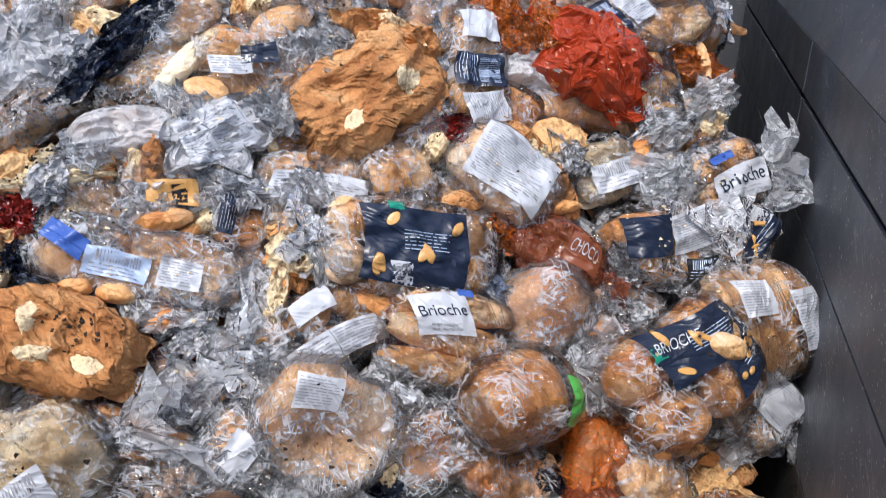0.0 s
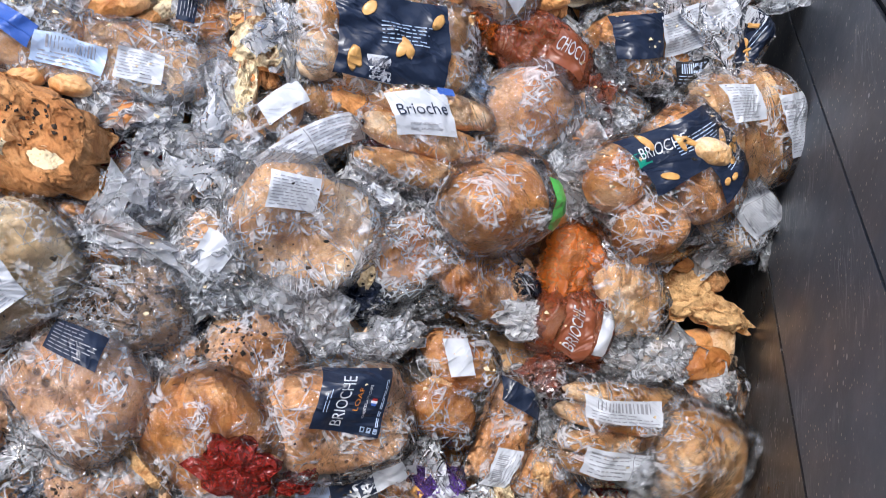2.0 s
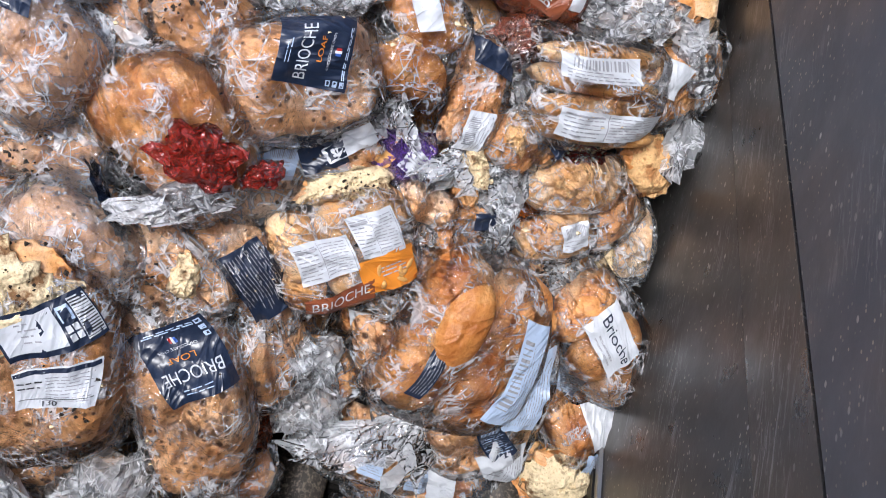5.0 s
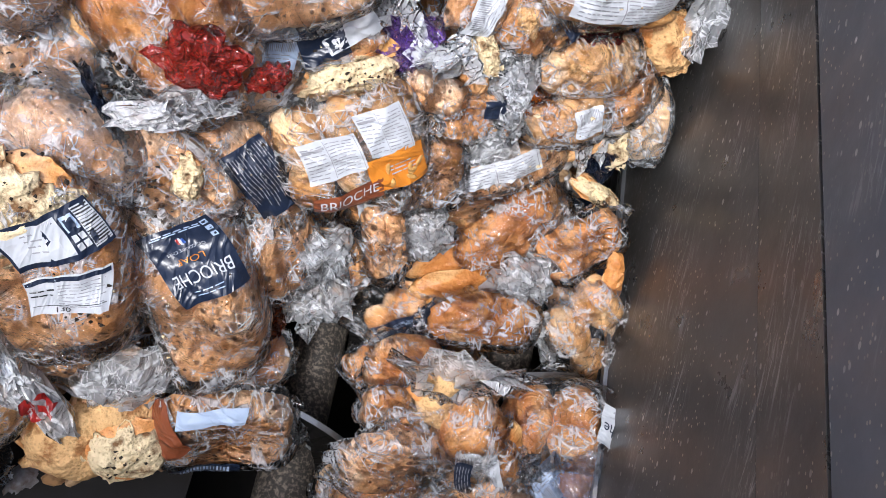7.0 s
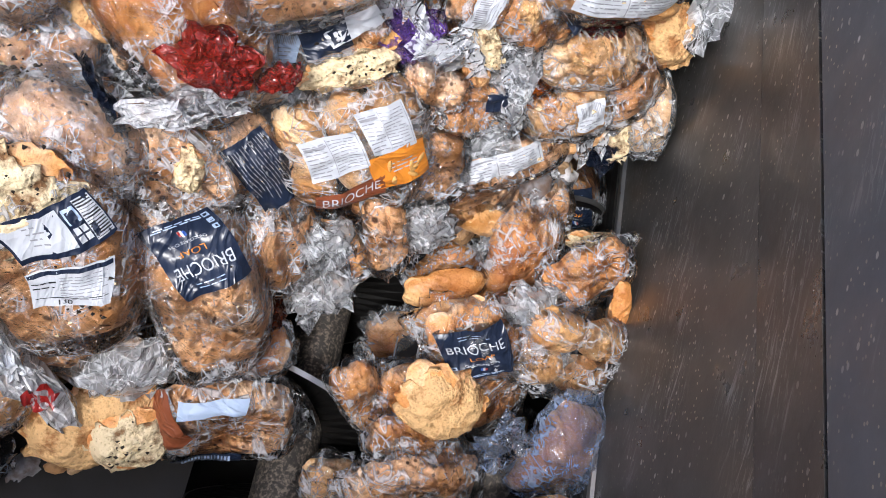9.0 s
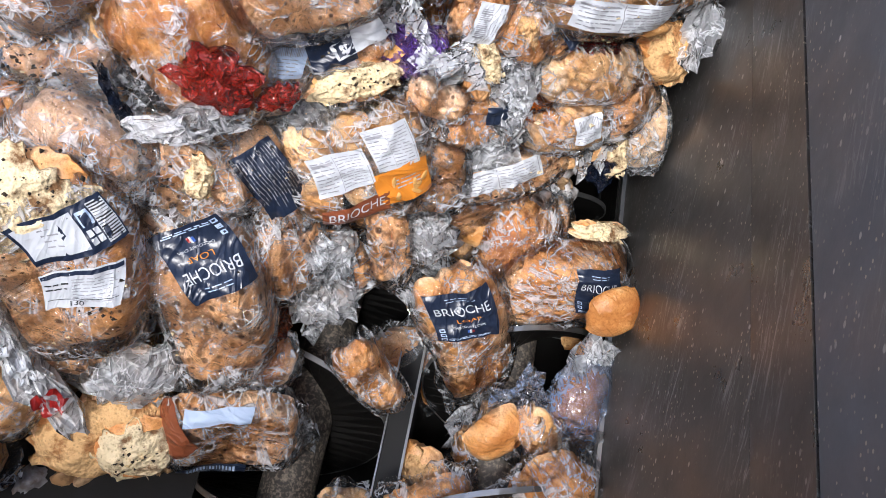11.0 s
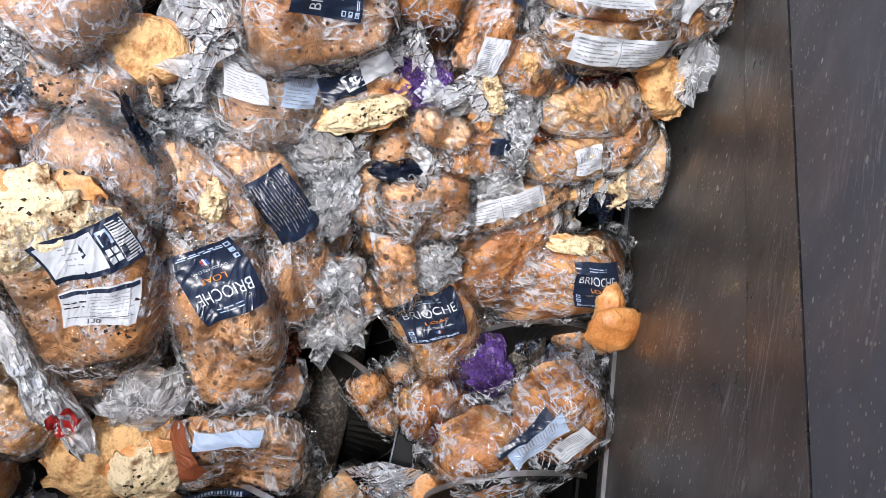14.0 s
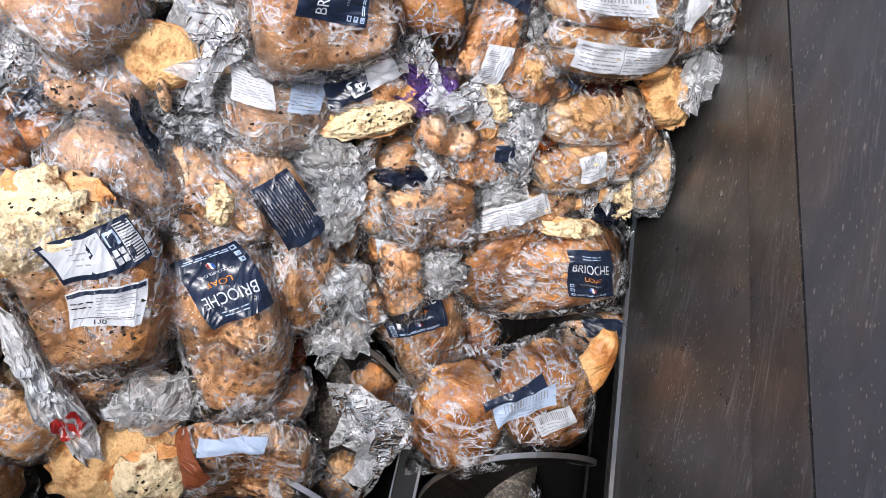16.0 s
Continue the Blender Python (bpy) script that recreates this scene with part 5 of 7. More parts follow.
bagged(-0.338, -0.530, -11, 0.149, 0.105, kind="chips", wrap="clear", h=0.02, dirt=40)
crumpled(-0.281, -0.577, 16, 0.169, 0.113, h=0.05)
bagged(-0.493, -0.612, 63, 0.104, 0.118, kind="pale", wrap="clear", h=0.05)
torn(-0.333, -0.697, 21, 0.230, 0.164, kind="toast", rind="plain", h=0.04)
torn(-0.278, -0.711, 8, 0.132, 0.119, kind="cream", h=0.085, dirt=40)
bagged(-0.111, -0.704, -1, 0.216, 0.148, kind="chips", wrap="clear", slices=5, labels=[(-0.15, -0.4, 0.5, 0.2, 0, "navy", "code"), (-0.1, 0.42, 0.45, 0.16, 0, "paleblue", "none"), (-0.42, 0.2, 0.2, 0.5, 30, "brown", "none")], h=0.06, e=4, tail=9)
crumpled(-0.045, -0.491, 10, 0.062, 0.118, wrap="brown", h=0.01)
bagged(-0.076, -0.590, -15, 0.152, 0.094, kind="plain", wrap="hazy", h=0.0, tail=9)
crumpled(0.051, -0.464, 16, 0.136, 0.095, h=0.02)
crumpled(0.008, -0.758, 66, 0.048, 0.085, h=0.02)
crumpled(0.042, -0.368, 22, 0.112, 0.102, h=0.03)
bagged(0.092, -0.392, 44, 0.074, 0.105, kind="plain", wrap="clear", h=0.0)
bagged(0.208, -0.228, -8, 0.154, 0.108, kind="chips", wrap="clear", h=0.01)
crumpled(0.177, -0.168, -5, 0.138, 0.047, wrap="navy", h=0.02)
bagged(0.099, -0.217, -56, 0.099, 0.072, kind="plain", wrap="clear", h=-0.01)
bagged(0.023, -0.178, 23, 0.090, 0.094, kind="plain", wrap="clear", labels=[(0.3, 0, 0.3, 0.6, 0, "white", "code")], h=-0.01)
bagged(0.156, -0.345, 11, 0.074, 0.126, kind="chips", wrap="clear", h=0.03)
crumpled(0.224, -0.331, 11, 0.097, 0.092, h=0.035)
bagged(0.138, -0.293, 1, 0.076, 0.067, kind="plain", wrap="clear", labels=[(-0.2, 0, 0.4, 0.6, 0, "white", "none")], h=-0.01)
bagged(0.510, -0.126, 15, 0.135, 0.070, kind="pale", wrap="clear", labels=[(0.15, 0, 0.35, 0.6, 0, "white", "code")], h=-0.01)
torn(0.609, -0.156, -3, 0.057, 0.137, kind="cream", rind="plain", h=-0.01)
bun(0.533, -0.186, 22, 0.129, 0.044, kind="pale", h=-0.02)
bagged(0.370, -0.225, 16, 0.226, 0.070, kind="chips", wrap="clear", labels=[(-0.05, 0.1, 0.6, 0.5, 0, "white", "facts"), (-0.4, 0, 0.12, 0.8, 0, "navy", "none")], h=-0.005)
crumpled(0.600, -0.210, 44, 0.080, 0.067, wrap="navy", h=-0.03)
bun(0.451, -0.172, 12, 0.129, 0.042, kind="plain", h=-0.02)
bagged(0.334, -0.518, 39, 0.139, 0.115, kind="shiny", wrap="clear", h=-0.09)
bun(0.369, -0.568, -14, 0.126, 0.080, kind="shiny", h=-0.08)
bun(0.368, -0.362, -21, 0.139, 0.069, kind="pale", h=-0.05)
bagged(0.269, -0.659, 7, 0.158, 0.089, kind="plain", wrap="hazy", h=-0.10)
bagged(0.285, -0.749, 32, 0.136, 0.145, kind="plain", wrap="clear", h=-0.12)
bun(0.746, -0.609, -9, 0.049, 0.146, kind="plain", h=-0.06)
bagged(0.658, -0.528, 8, 0.174, 0.105, kind="chips", wrap="clear", h=-0.08, labels=[(0, 0.3, 0.6, 0.3, 0, "navy", "none")])
bagged(-0.844, 0.783, 49, 0.220, 0.138, kind="plain", wrap="hazy")
bagged(-0.812, 0.580, 12, 0.205, 0.154, kind="pale", wrap="clear")
bagged(-0.744, 0.396, 33, 0.182, 0.140, kind="chips", wrap="clear")
bagged(-0.694, 0.242, -12, 0.192, 0.125, kind="plain", wrap="clear")
bagged(-0.575, 0.079, 30, 0.176, 0.134, kind="chips", wrap="clear")
bagged(-0.557, -0.139, -19, 0.179, 0.142, kind="plain", wrap="clear")
bagged(-0.622, -0.476, 53, 0.234, 0.147, kind="plain", wrap="clear")
bagged(-0.622, -0.727, 9, 0.211, 0.195, kind="plain", wrap="clear")
bagged(-0.642, 1.114, 50, 0.199, 0.120, kind="pale", wrap="hazy")
bagged(-0.411, 1.185, 28, 0.207, 0.121, kind="pale", wrap="hazy")
bagged(-0.156, 1.252, 6, 0.216, 0.131, kind="plain", wrap="clear")
bagged(0.118, 1.349, 36, 0.230, 0.128, kind="plain", wrap="hazy")
bagged(0.360, 1.410, -4, 0.184, 0.135, kind="pale", wrap="clear")
crumpled(-0.704, 0.991, 28, 0.080, 0.061, wrap="scarlet", h=0.01)


def strewn(count):
    """Small torn pieces, buns and film scraps lodged between the packs."""
    rs = np.random.RandomState(77)
    clear_of = ((-0.37, -0.28, 0.15), (-0.155, -0.36, 0.13), (0.0, 0.13, 0.1), (-0.04, 0.71, 0.12), (0.48, 0.6, 0.12), (-0.13, 0.4, 0.1), (0.04, 0.59, 0.09), (0.07, -0.16, 0.12), (-0.2, 0.05, 0.13), (0.48, 0.15, 0.1))
    n = 0
    while n < count:
        if n % 2:
            u, v = rs.uniform(-0.74, -0.2), rs.uniform(0.5, 1.05)
        else:
            u, v = rs.uniform(-0.55, 0.55), rs.uniform(-0.25, 1.15)
        if any((u - a) ** 2 + (v - b) ** 2 < r * r for a, b, r in clear_of):
            continue
        n += 1
        L, W = rs.uniform(0.05, 0.11), rs.uniform(0.028, 0.055)
        turn, h, tip, lean = rs.uniform(0, 360), rs.uniform(0.015, 0.04), rs.uniform(-25, 25), rs.uniform(-25, 25)
        k = rs.randint(8)
        if k < 2:
            torn(u, v, turn, L, W, kind="cream", rind=["plain", "dirty"][k], h=h, tip=tip, lean=lean, dirt=12 * k)
        elif k < 4:
            torn(u, v, turn, L, W, kind="toast", rind="rusk", h=h, tip=tip, lean=lean)
        elif k < 6:
            bun(u, v, turn, L, W, kind=["plain", "rusk"][k - 4], h=h, tip=tip, lean=lean, H=0.018)
        else:
            crumpled(u, v, turn, L * 1.3, W * 1.6, wrap=["clear", "white"][k - 6] if rs.rand() < 0.6 else "clear", h=h + 0.02, tip=tip, lean=lean)


strewn(90)


def crumb_litter(name, count, mat, label, low, high, number):
    """Uncounted crumbs and flakes strewn over the bags."""
    rs = np.random.RandomState(number)
    spots = [(rs.uniform(-0.75, 0.62), rs.uniform(-0.5, 1.25)) for _ in range(60)]
    deps = bpy.context.evaluated_depsgraph_get()
    deps.update()
    V, F = [], []
    for _ in range(count):
        a, b = spots[rs.randint(len(spots))]
        o = HEAP @ Vector((a + rs.normal(0, 0.06), b + rs.normal(0, 0.06), 0.5))
        hit, p, n, *_rest = scene.ray_cast(deps, o, -HN)
        if not hit or n.z < 0.25 or p.x > 0.3:
            continue
        s = low + (high - low) * rs.rand() ** 3
        k = len(V)
        for dx, dy, dz in ((1, 0, 0), (0.2, 0.9, 0.1), (-0.9, 0.3, 0), (-0.3, -0.8, 0.1), (0, 0, 0.7), (0, 0, -0.6)):
            V.append((p.x + s * (dx + rs.uniform(-0.5, 0.5)), p.y + s * (dy + rs.uniform(-0.5, 0.5)), p.z + s * dz + 0.001))
        for i in range(4):
            F.append((k + i, k + (i + 1) % 4, k + 4))
            F.append((k + (i + 1) % 4, k + i, k + 5))
    tagged(new(name, mesh_of(name, V, F, mat, False)), label, "crumbs", "", "stuff")


crumb_litter("bread_crumbs", 600, CRUMB["cream"], "cream bread crumbs strewn over the bags", 0.0015, 0.006, 21)
crumb_litter("dirt_specks", 280, DIRT_AND_GAP_SHADE, "dark specks of dirt strewn over the bags", 0.0012, 0.005, 22)

# ---- things that move ----
wall_loaf = bagged(0.632, 0.287, 200, 0.165, 0.16, kind="pale", wrap="clear", H=0.085, e=2.4, tail=9)
wall_film = crumpled(0.625, 0.235, 20, 0.13, 0.10, wrap="hazy")
wall_crust = torn(0.72, 0.26, 80, 0.20, 0.07, kind="toast", rind="rusk", rough=1.1)
wall_roll = bun(0.60, 0.36, 5, 0.12, 0.065, kind="shiny")
red_bag = bagged(-0.239, 0.163, -39, 0.235, 0.159, kind="plain", wrap="clear", tail=-1, H=0.085, e=2.4)
scrap(red_bag, 0.025, 0.01, 20, 0.115, 0.085, "red", 0.1, "crumpled dark red wrapper")
scrap(red_bag, 0.06, -0.07, 60, 0.15, 0.055, "white", 0.075, "torn white film strip")
scrap(red_bag, 0.11, 0.06, 70, 0.06, 0.035, "red", 0.07, "dark red wrapper end")
orange_bag = bagged(0.039, 0.003, 19, 0.214, 0.150, buns=(3, 2), kind="pale", wrap="clear", labels=[(-0.16, 0.05, 0.4, 0.36, 0, "white", "facts"), (0.2, 0.18, 0.3, 0.4, 0, "white", "facts"), (0.24, -0.2, 0.4, 0.36, 0, "orange", "ears"), (-0.12, -0.36, 0.46, 0.22, 0, "brown", "none", "BRIOCHE")])
falling_slice = bun(-0.042, -0.191, -39, 0.111, 0.041, kind="plain", H=0.02)
front_bag = bagged(0.306, -0.315, 70, 0.279, 0.230, buns=(2, 2), kind="plain", wrap="clear", labels=[(0.0, -0.3, 0.62, 0.22, 0, "paleblue", "code"), (-0.1, 0.3, 0.4, 0.1, 0, "navy", "lines")], H=0.085, tail=-1)
front_bun = bun(0.269, -0.258, 70, 0.163, 0.091, kind="shiny", H=0.035)
brioche_bag = bagged(0.610, -0.323, -46, 0.268, 0.144, buns=(3, 1), kind="plain", wrap="clear", labels=[(-0.2, 0.0, 0.34, 0.42, -10, "white", "word", "Brioche")], H=0.08)
strip_bag = bagged(0.442, -0.444, 85, 0.313, 0.112, kind="plain", wrap="clear", labels=[(0.1, 0, 0.5, 0.6, 0, "paleblue", "lines"), (-0.35, 0, 0.25, 0.6, 0, "white", "code")])
code_bag = bagged(0.372, -0.514, 20, 0.177, 0.141, kind="chips", wrap="clear", labels=[(0.1, 0.1, 0.25, 0.8, 0, "navy", "code"), (0.1, -0.35, 0.3, 0.25, 0, "white", "none")], tail=9)
label_bag = bagged(0.636, -0.547, -64, 0.212, 0.147, kind="plain", wrap="clear", labels=[(-0.2, 0.1, 0.35, 0.35, 70, "white", "none"), (0.15, -0.05, 0.3, 0.5, 70, "paleblue", "code")], tail=9)
cream_piece = torn(0.577, -0.630, 19, 0.150, 0.142, kind="cream", rough=1.3)
low_bag = bagged(0.229, -0.573, -18, 0.228, 0.128, kind="chips", wrap="clear", labels=[(0.2, 0, 0.2, 0.7, 0, "paleblue", "lines"), (-0.2, 0, 0.2, 0.6, 0, "paleblue", "lines")], tail=9)
low_loaf = bagged(0.371, -0.656, 2, 0.218, 0.118, kind="plain", wrap="hazy", labels=[(-0.2, 0.2, 0.2, 0.5, 0, "white", "none")], tail=9)
low_bun = bun(0.478, -0.676, -4, 0.116, 0.092, kind="plain")
deep_bag = bagged(0.526, -0.408, -35, 0.220, 0.113, kind="plain", wrap="clear", labels=[(0.1, 0.1, 0.4, 0.4, 0, "paleblue", "lines")], tail=9)
toast_piece = torn(0.341, -0.747, -28, 0.160, 0.136, kind="toast", rind="plain")
navy_bag = bagged(0.429, -0.718, -67, 0.273, 0.141, kind="plain", wrap="clear", labels=[(-0.26, 0, 0.32, 0.66, 80, "navy", "front")], tail=1)
pale_bag = bagged(0.616, -0.683, -20, 0.218, 0.152, buns=(2, 2), kind="pale", wrap="clear")
long_bread = bagged(0.496, -0.518, 83, 0.237, 0.131, kind="plain", wrap="clear", tail=-1)
small_bag = bagged(0.182, -0.791, -62, 0.157, 0.072, kind="plain", wrap="clear", tail=9)
loaf_navy = bagged(0.632, -0.447, 9, 0.272, 0.152, kind="plain", wrap="clear", labels=[(0.08, 0.1, 0.32, 0.56, -4, "navy", "front")], tail=-1, H=0.075)
crumb_bun = torn(0.530, -0.270, -4, 0.128, 0.039, kind="cream")
edge_bun = bun(0.773, -0.583, 8, 0.112, 0.105, kind="shiny", H=0.03)
wall_bun = bun(0.691, -0.627, 72, 0.160, 0.070, kind="shiny", H=0.03)
paddle_bag = bagged(0.464, -0.714, 13, 0.325, 0.185, buns=(2, 1), kind="shiny", wrap="clear", labels=[(0.05, 0.22, 0.34, 0.2, 10, "paleblue", "code"), (0.2, 0.0, 0.2, 0.2, 10, "white", "code"), (0.0, 0.36, 0.34, 0.08, 10, "navy", "none")], tail=-1, H=0.085)
low_roll = bun(0.354, -0.860, 69, 0.133, 0.108, kind="plain")
red_wrapped = bagged(0.339, -0.766, -42, 0.157, 0.131, kind="shiny", wrap="clear", labels=[(0.1, -0.1, 0.4, 0.3, 0, "red", "none")])
purple_scrap = crumpled(0.413, -1.089, -42, 0.128, 0.097, wrap="purple")
film_scrap = crumpled(0.470, -1.100, 66, 0.175, 0.089, wrap="hazy")
deep_brown_bag = bagged(0.527, -0.789, -24, 0.128, 0.192, kind="shiny", wrap="blue")
bottom_bag = bagged(0.281, -0.913, 17, 0.172, 0.173, kind="plain", wrap="clear", tail=9)
under_bag = bagged(0.120, -0.925, -9, 0.115, 0.087, kind="pale", wrap="clear", tail=9)
cluster_roll = bun(0.387, -0.618, 8, 0.165, 0.077, kind="shiny")
cluster_roll_b = bun(0.406, -0.654, 2, 0.168, 0.065, kind="shiny")
cluster_bag = bagged(0.463, -0.693, -10, 0.200, 0.093, kind="shiny", wrap="clear", tail=1)
cluster_film = crumpled(0.557, -0.632, -9, 0.132, 0.097, wrap="hazy")
cluster_loaf = bagged(0.284, -0.771, -13, 0.125, 0.101, kind="plain", wrap="clear", tail=9)
cluster_low = bagged(0.252, -0.832, -20, 0.128, 0.074, kind="plain", wrap="clear", tail=9)
cluster_deep = bagged(0.253, -0.892, -4, 0.231, 0.129, kind="chips", wrap="clear", tail=9)
cluster_edge = bun(0.751, -0.607, 95, 0.127, 0.043, kind="plain")
cluster_back = bagged(0.699, -0.561, 26, 0.163, 0.097, kind="plain", wrap="clear")


def motions():
    walk(wall_loaf, [
        (0.00, on_heap(0.622, 0.292, 200, 0.080, 0, 0)),
        (1.75, on_heap(0.622, 0.292, 200, 0.085, 0, 0)),
        (1.80, on_heap(0.627, 0.232, 197, 0.085, 0, 0)),
        (1.90, on_heap(0.624, 0.178, 190, 0.085, 8, 0)),
        (2.00, on_heap(0.607, 0.114, 175, 0.085, 16, 0)),
        (2.10, on_heap(0.543, 0.029, 150, 0.085, 24, 0)),
        (2.30, on_heap(0.450, -0.250, 150, 0.085, 32, 0)),
        (2.60, on_heap(0.420, -0.700, 150, -0.020, 32, 0)),
        (3.20, pose(0.03, 1.30, 0.06, 0, 0, 150)),
        (16.00, pose(0.03, 1.60, 0.06, 0, 0, 150)),
    ])
    walk(wall_film, [
        (0.00, on_heap(0.615, 0.225, 20, 0.100, 0, 0)),
        (1.75, on_heap(0.615, 0.225, 20, 0.100, 0, 0)),
        (1.80, on_heap(0.586, 0.188, 17, 0.100, 0, 0)),
        (1.90, on_heap(0.580, 0.136, 10, 0.100, 8, 0)),
        (2.00, on_heap(0.549, 0.072, -5, 0.100, 16, 0)),
        (2.10, on_heap(0.490, -0.019, -30, 0.100, 24, 0)),
        (2.30, on_heap(0.450, -0.250, -30, 0.050, 32, 0)),
        (2.60, on_heap(0.420, -0.700, -30, -0.020, 32, 0)),
        (3.20, pose(0.03, 1.30, 0.06, 0, 0, -30)),
        (16.00, pose(0.03, 1.60, 0.06, 0, 0, -30)),
    ])
    walk(wall_crust, [
        (0.00, on_heap(0.720, 0.260, 80, 0.030, 0, 0)),
        (1.75, on_heap(0.720, 0.260, 80, 0.030, 0, 0)),
        (1.80, on_heap(0.764, 0.241, 77, 0.030, 0, 0)),
        (1.90, on_heap(0.756, 0.196, 74, 0.030, 8, 0)),
        (2.00, on_heap(0.723, 0.137, 65, 0.030, 16, 0)),
        (2.10, on_heap(0.679, 0.066, 45, 0.030, 24, 0)),
        (2.30, on_heap(0.450, -0.250, 45, 0.050, 32, 0)),
        (2.60, on_heap(0.420, -0.700, 45, -0.020, 32, 0)),
        (3.20, pose(0.03, 1.30, 0.06, 0, 0, 45)),
        (16.00, pose(0.03, 1.60, 0.06, 0, 0, 45)),
    ])
    walk(wall_roll, [
        (0.00, on_heap(0.600, 0.365, 5, 0.050, 0, 0)),
        (1.75, on_heap(0.600, 0.365, 5, 0.050, 0, 0)),
        (1.90, on_heap(0.617, 0.312, 5, 0.050, 0, 0)),
        (2.00, on_heap(0.624, 0.280, 10, 0.050, 8, 0)),
        (2.10, on_heap(0.617, 0.232, 15, 0.050, 16, 0)),
        (2.20, on_heap(0.639, 0.189, 20, 0.050, 24, 0)),
        (2.30, on_heap(0.646, 0.109, 35, 0.050, 32, 0)),
        (2.40, on_heap(0.657, -0.006, 55, 0.050, 40, 0)),
        (2.60, on_heap(0.500, -0.200, 55, 0.030, 48, 0)),
        (2.80, on_heap(0.450, -0.650, 55, -0.020, 48, 0)),
        (3.20, pose(0.03, 1.30, 0.06, 0, 0, 55)),
        (16.00, pose(0.03, 1.60, 0.06, 0, 0, 55)),
    ])
    walk(red_bag, [
        (0.00, on_heap(-0.239, 0.163, -39, 0.060, 0, 0)),
        (3.50, on_heap(-0.192, 0.013, -45, 0.060, 0, 0)),
        (5.00, on_heap(-0.195, 0.010, -47, 0.060, 0, 0)),
        (9.00, on_heap(-0.170, 0.001, -50, 0.060, 0, 0)),
        (10.90, on_heap(-0.180, -0.015, -50, 0.050, 0, 0)),
        (11.30, on_heap(-0.164, -0.061, -60, 0.070, 5, 10)),
        (11.40, on_heap(-0.125, -0.111, -79, 0.100, 5, 15)),
        (11.50, on_heap(-0.045, -0.155, -111, 0.120, 15, 25)),
        (11.60, on_heap(0.074, -0.232, -147, 0.110, 30, 20)),
        (11.70, on_heap(0.173, -0.359, -191, 0.080, 40, 20)),
        (11.80, on_heap(0.339, -0.553, -228, 0.043, 45, 10)),
        (11.90, on_heap(0.403, -0.587, -251, 0.232, 30, 0)),
        (12.00, on_heap(0.428, -0.674, -260, 0.184, 20, 0)),
        (12.20, on_heap(0.401, -0.700, -260, 0.162, 10, 0)),
        (12.60, on_heap(0.374, -0.739, -266, 0.054, 5, 0)),
        (13.20, on_heap(0.344, -0.915, -281, -0.018, 0, 0)),
        (14.00, on_heap(0.296, -1.114, -290, 0.207, 0, 0)),
        (16.00, on_heap(0.270, -1.159, -290, 0.258, 0, 0)),
    ])
    walk(orange_bag, [
        (0.00, on_heap(0.039, 0.003, 19, 0.050, 0, 0)),
        (3.50, on_heap(0.068, -0.153, 19, 0.050, 0, 0)),
        (5.00, on_heap(0.074, -0.157, 18, 0.050, 0, 0)),
        (9.00, on_heap(0.079, -0.168, 17, 0.050, 0, 0)),
        (11.50, on_heap(0.084, -0.186, 17, 0.050, 0, 0)),
        (11.70, on_heap(0.124, -0.209, 1, 0.080, 0, 0)),
        (11.80, on_heap(0.146, -0.266, -29, 0.090, 20, 0)),
        (11.90, on_heap(0.212, -0.362, -65, 0.070, 45, 10)),
        (12.00, on_heap(0.275, -0.510, -102, 0.010, 60, 10)),
        (12.10, on_heap(0.233, -0.569, -160, 0.016, 70, 0)),
        (12.20, on_heap(0.133, -0.570, -195, 0.084, 60, 0)),
        (12.40, on_heap(0.124, -0.705, -241, 0.086, 40, 0)),
        (12.60, on_heap(0.136, -0.760, -265, 0.078, 20, 0)),
        (12.90, on_heap(0.149, -0.926, -273, 0.029, 0, 0)),
        (13.40, on_heap(0.140, -1.046, -273, 0.040, 0, 0)),
        (16.00, on_heap(0.085, -1.060, -283, 0.034, 0, 0)),
    ])
    walk(falling_slice, [
        (0.00, on_heap(-0.042, -0.191, -39, -0.030, 0, 0)),
        (11.20, on_heap(-0.114, -0.083, -28, -0.020, 0, 0)),
        (11.60, on_heap(-0.095, -0.070, -28, 0.060, 0, 0)),
        (11.80, on_heap(-0.049, -0.150, -44, 0.080, 0, 0)),
        (11.90, on_heap(-0.022, -0.181, -49, 0.080, 0, 0)),
        (12.00, on_heap(0.023, -0.257, -63, 0.060, 10, 0)),
        (12.10, on_heap(0.095, -0.416, -76, 0.000, 20, 0)),
        (12.20, on_heap(0.171, -0.564, -93, -0.020, 40, 0)),
        (12.40, on_heap(0.177, -0.679, -113, 0.044, 60, 0)),
        (13.00, on_heap(0.176, -0.830, -112, 0.058, 60, 0)),
        (16.00, on_heap(0.148, -0.898, -112, 0.065, 60, 0)),
    ])
    walk(front_bag, [
        (0.00, on_heap(0.306, -0.315, 70, 0.050, 0, 0)),
        (5.20, on_heap(0.306, -0.315, 70, 0.050, 0, 0)),
        (5.60, on_heap(0.319, -0.382, 47, 0.030, 10, 10)),
        (6.10, on_heap(0.346, -0.546, -1, -0.030, 20, 15)),
        (6.60, on_heap(0.280, -0.642, -50, 0.131, 35, 15)),
        (7.10, on_heap(0.302, -0.795, -73, 0.114, 40, 10)),
        (7.50, on_heap(0.253, -1.011, -81, 0.270, 40, 0)),
        (9.00, on_heap(0.235, -1.114, -96, 0.315, 40, 0)),
        (16.00, on_heap(0.181, -1.138, -133, 0.262, 40, 0)),
    ])
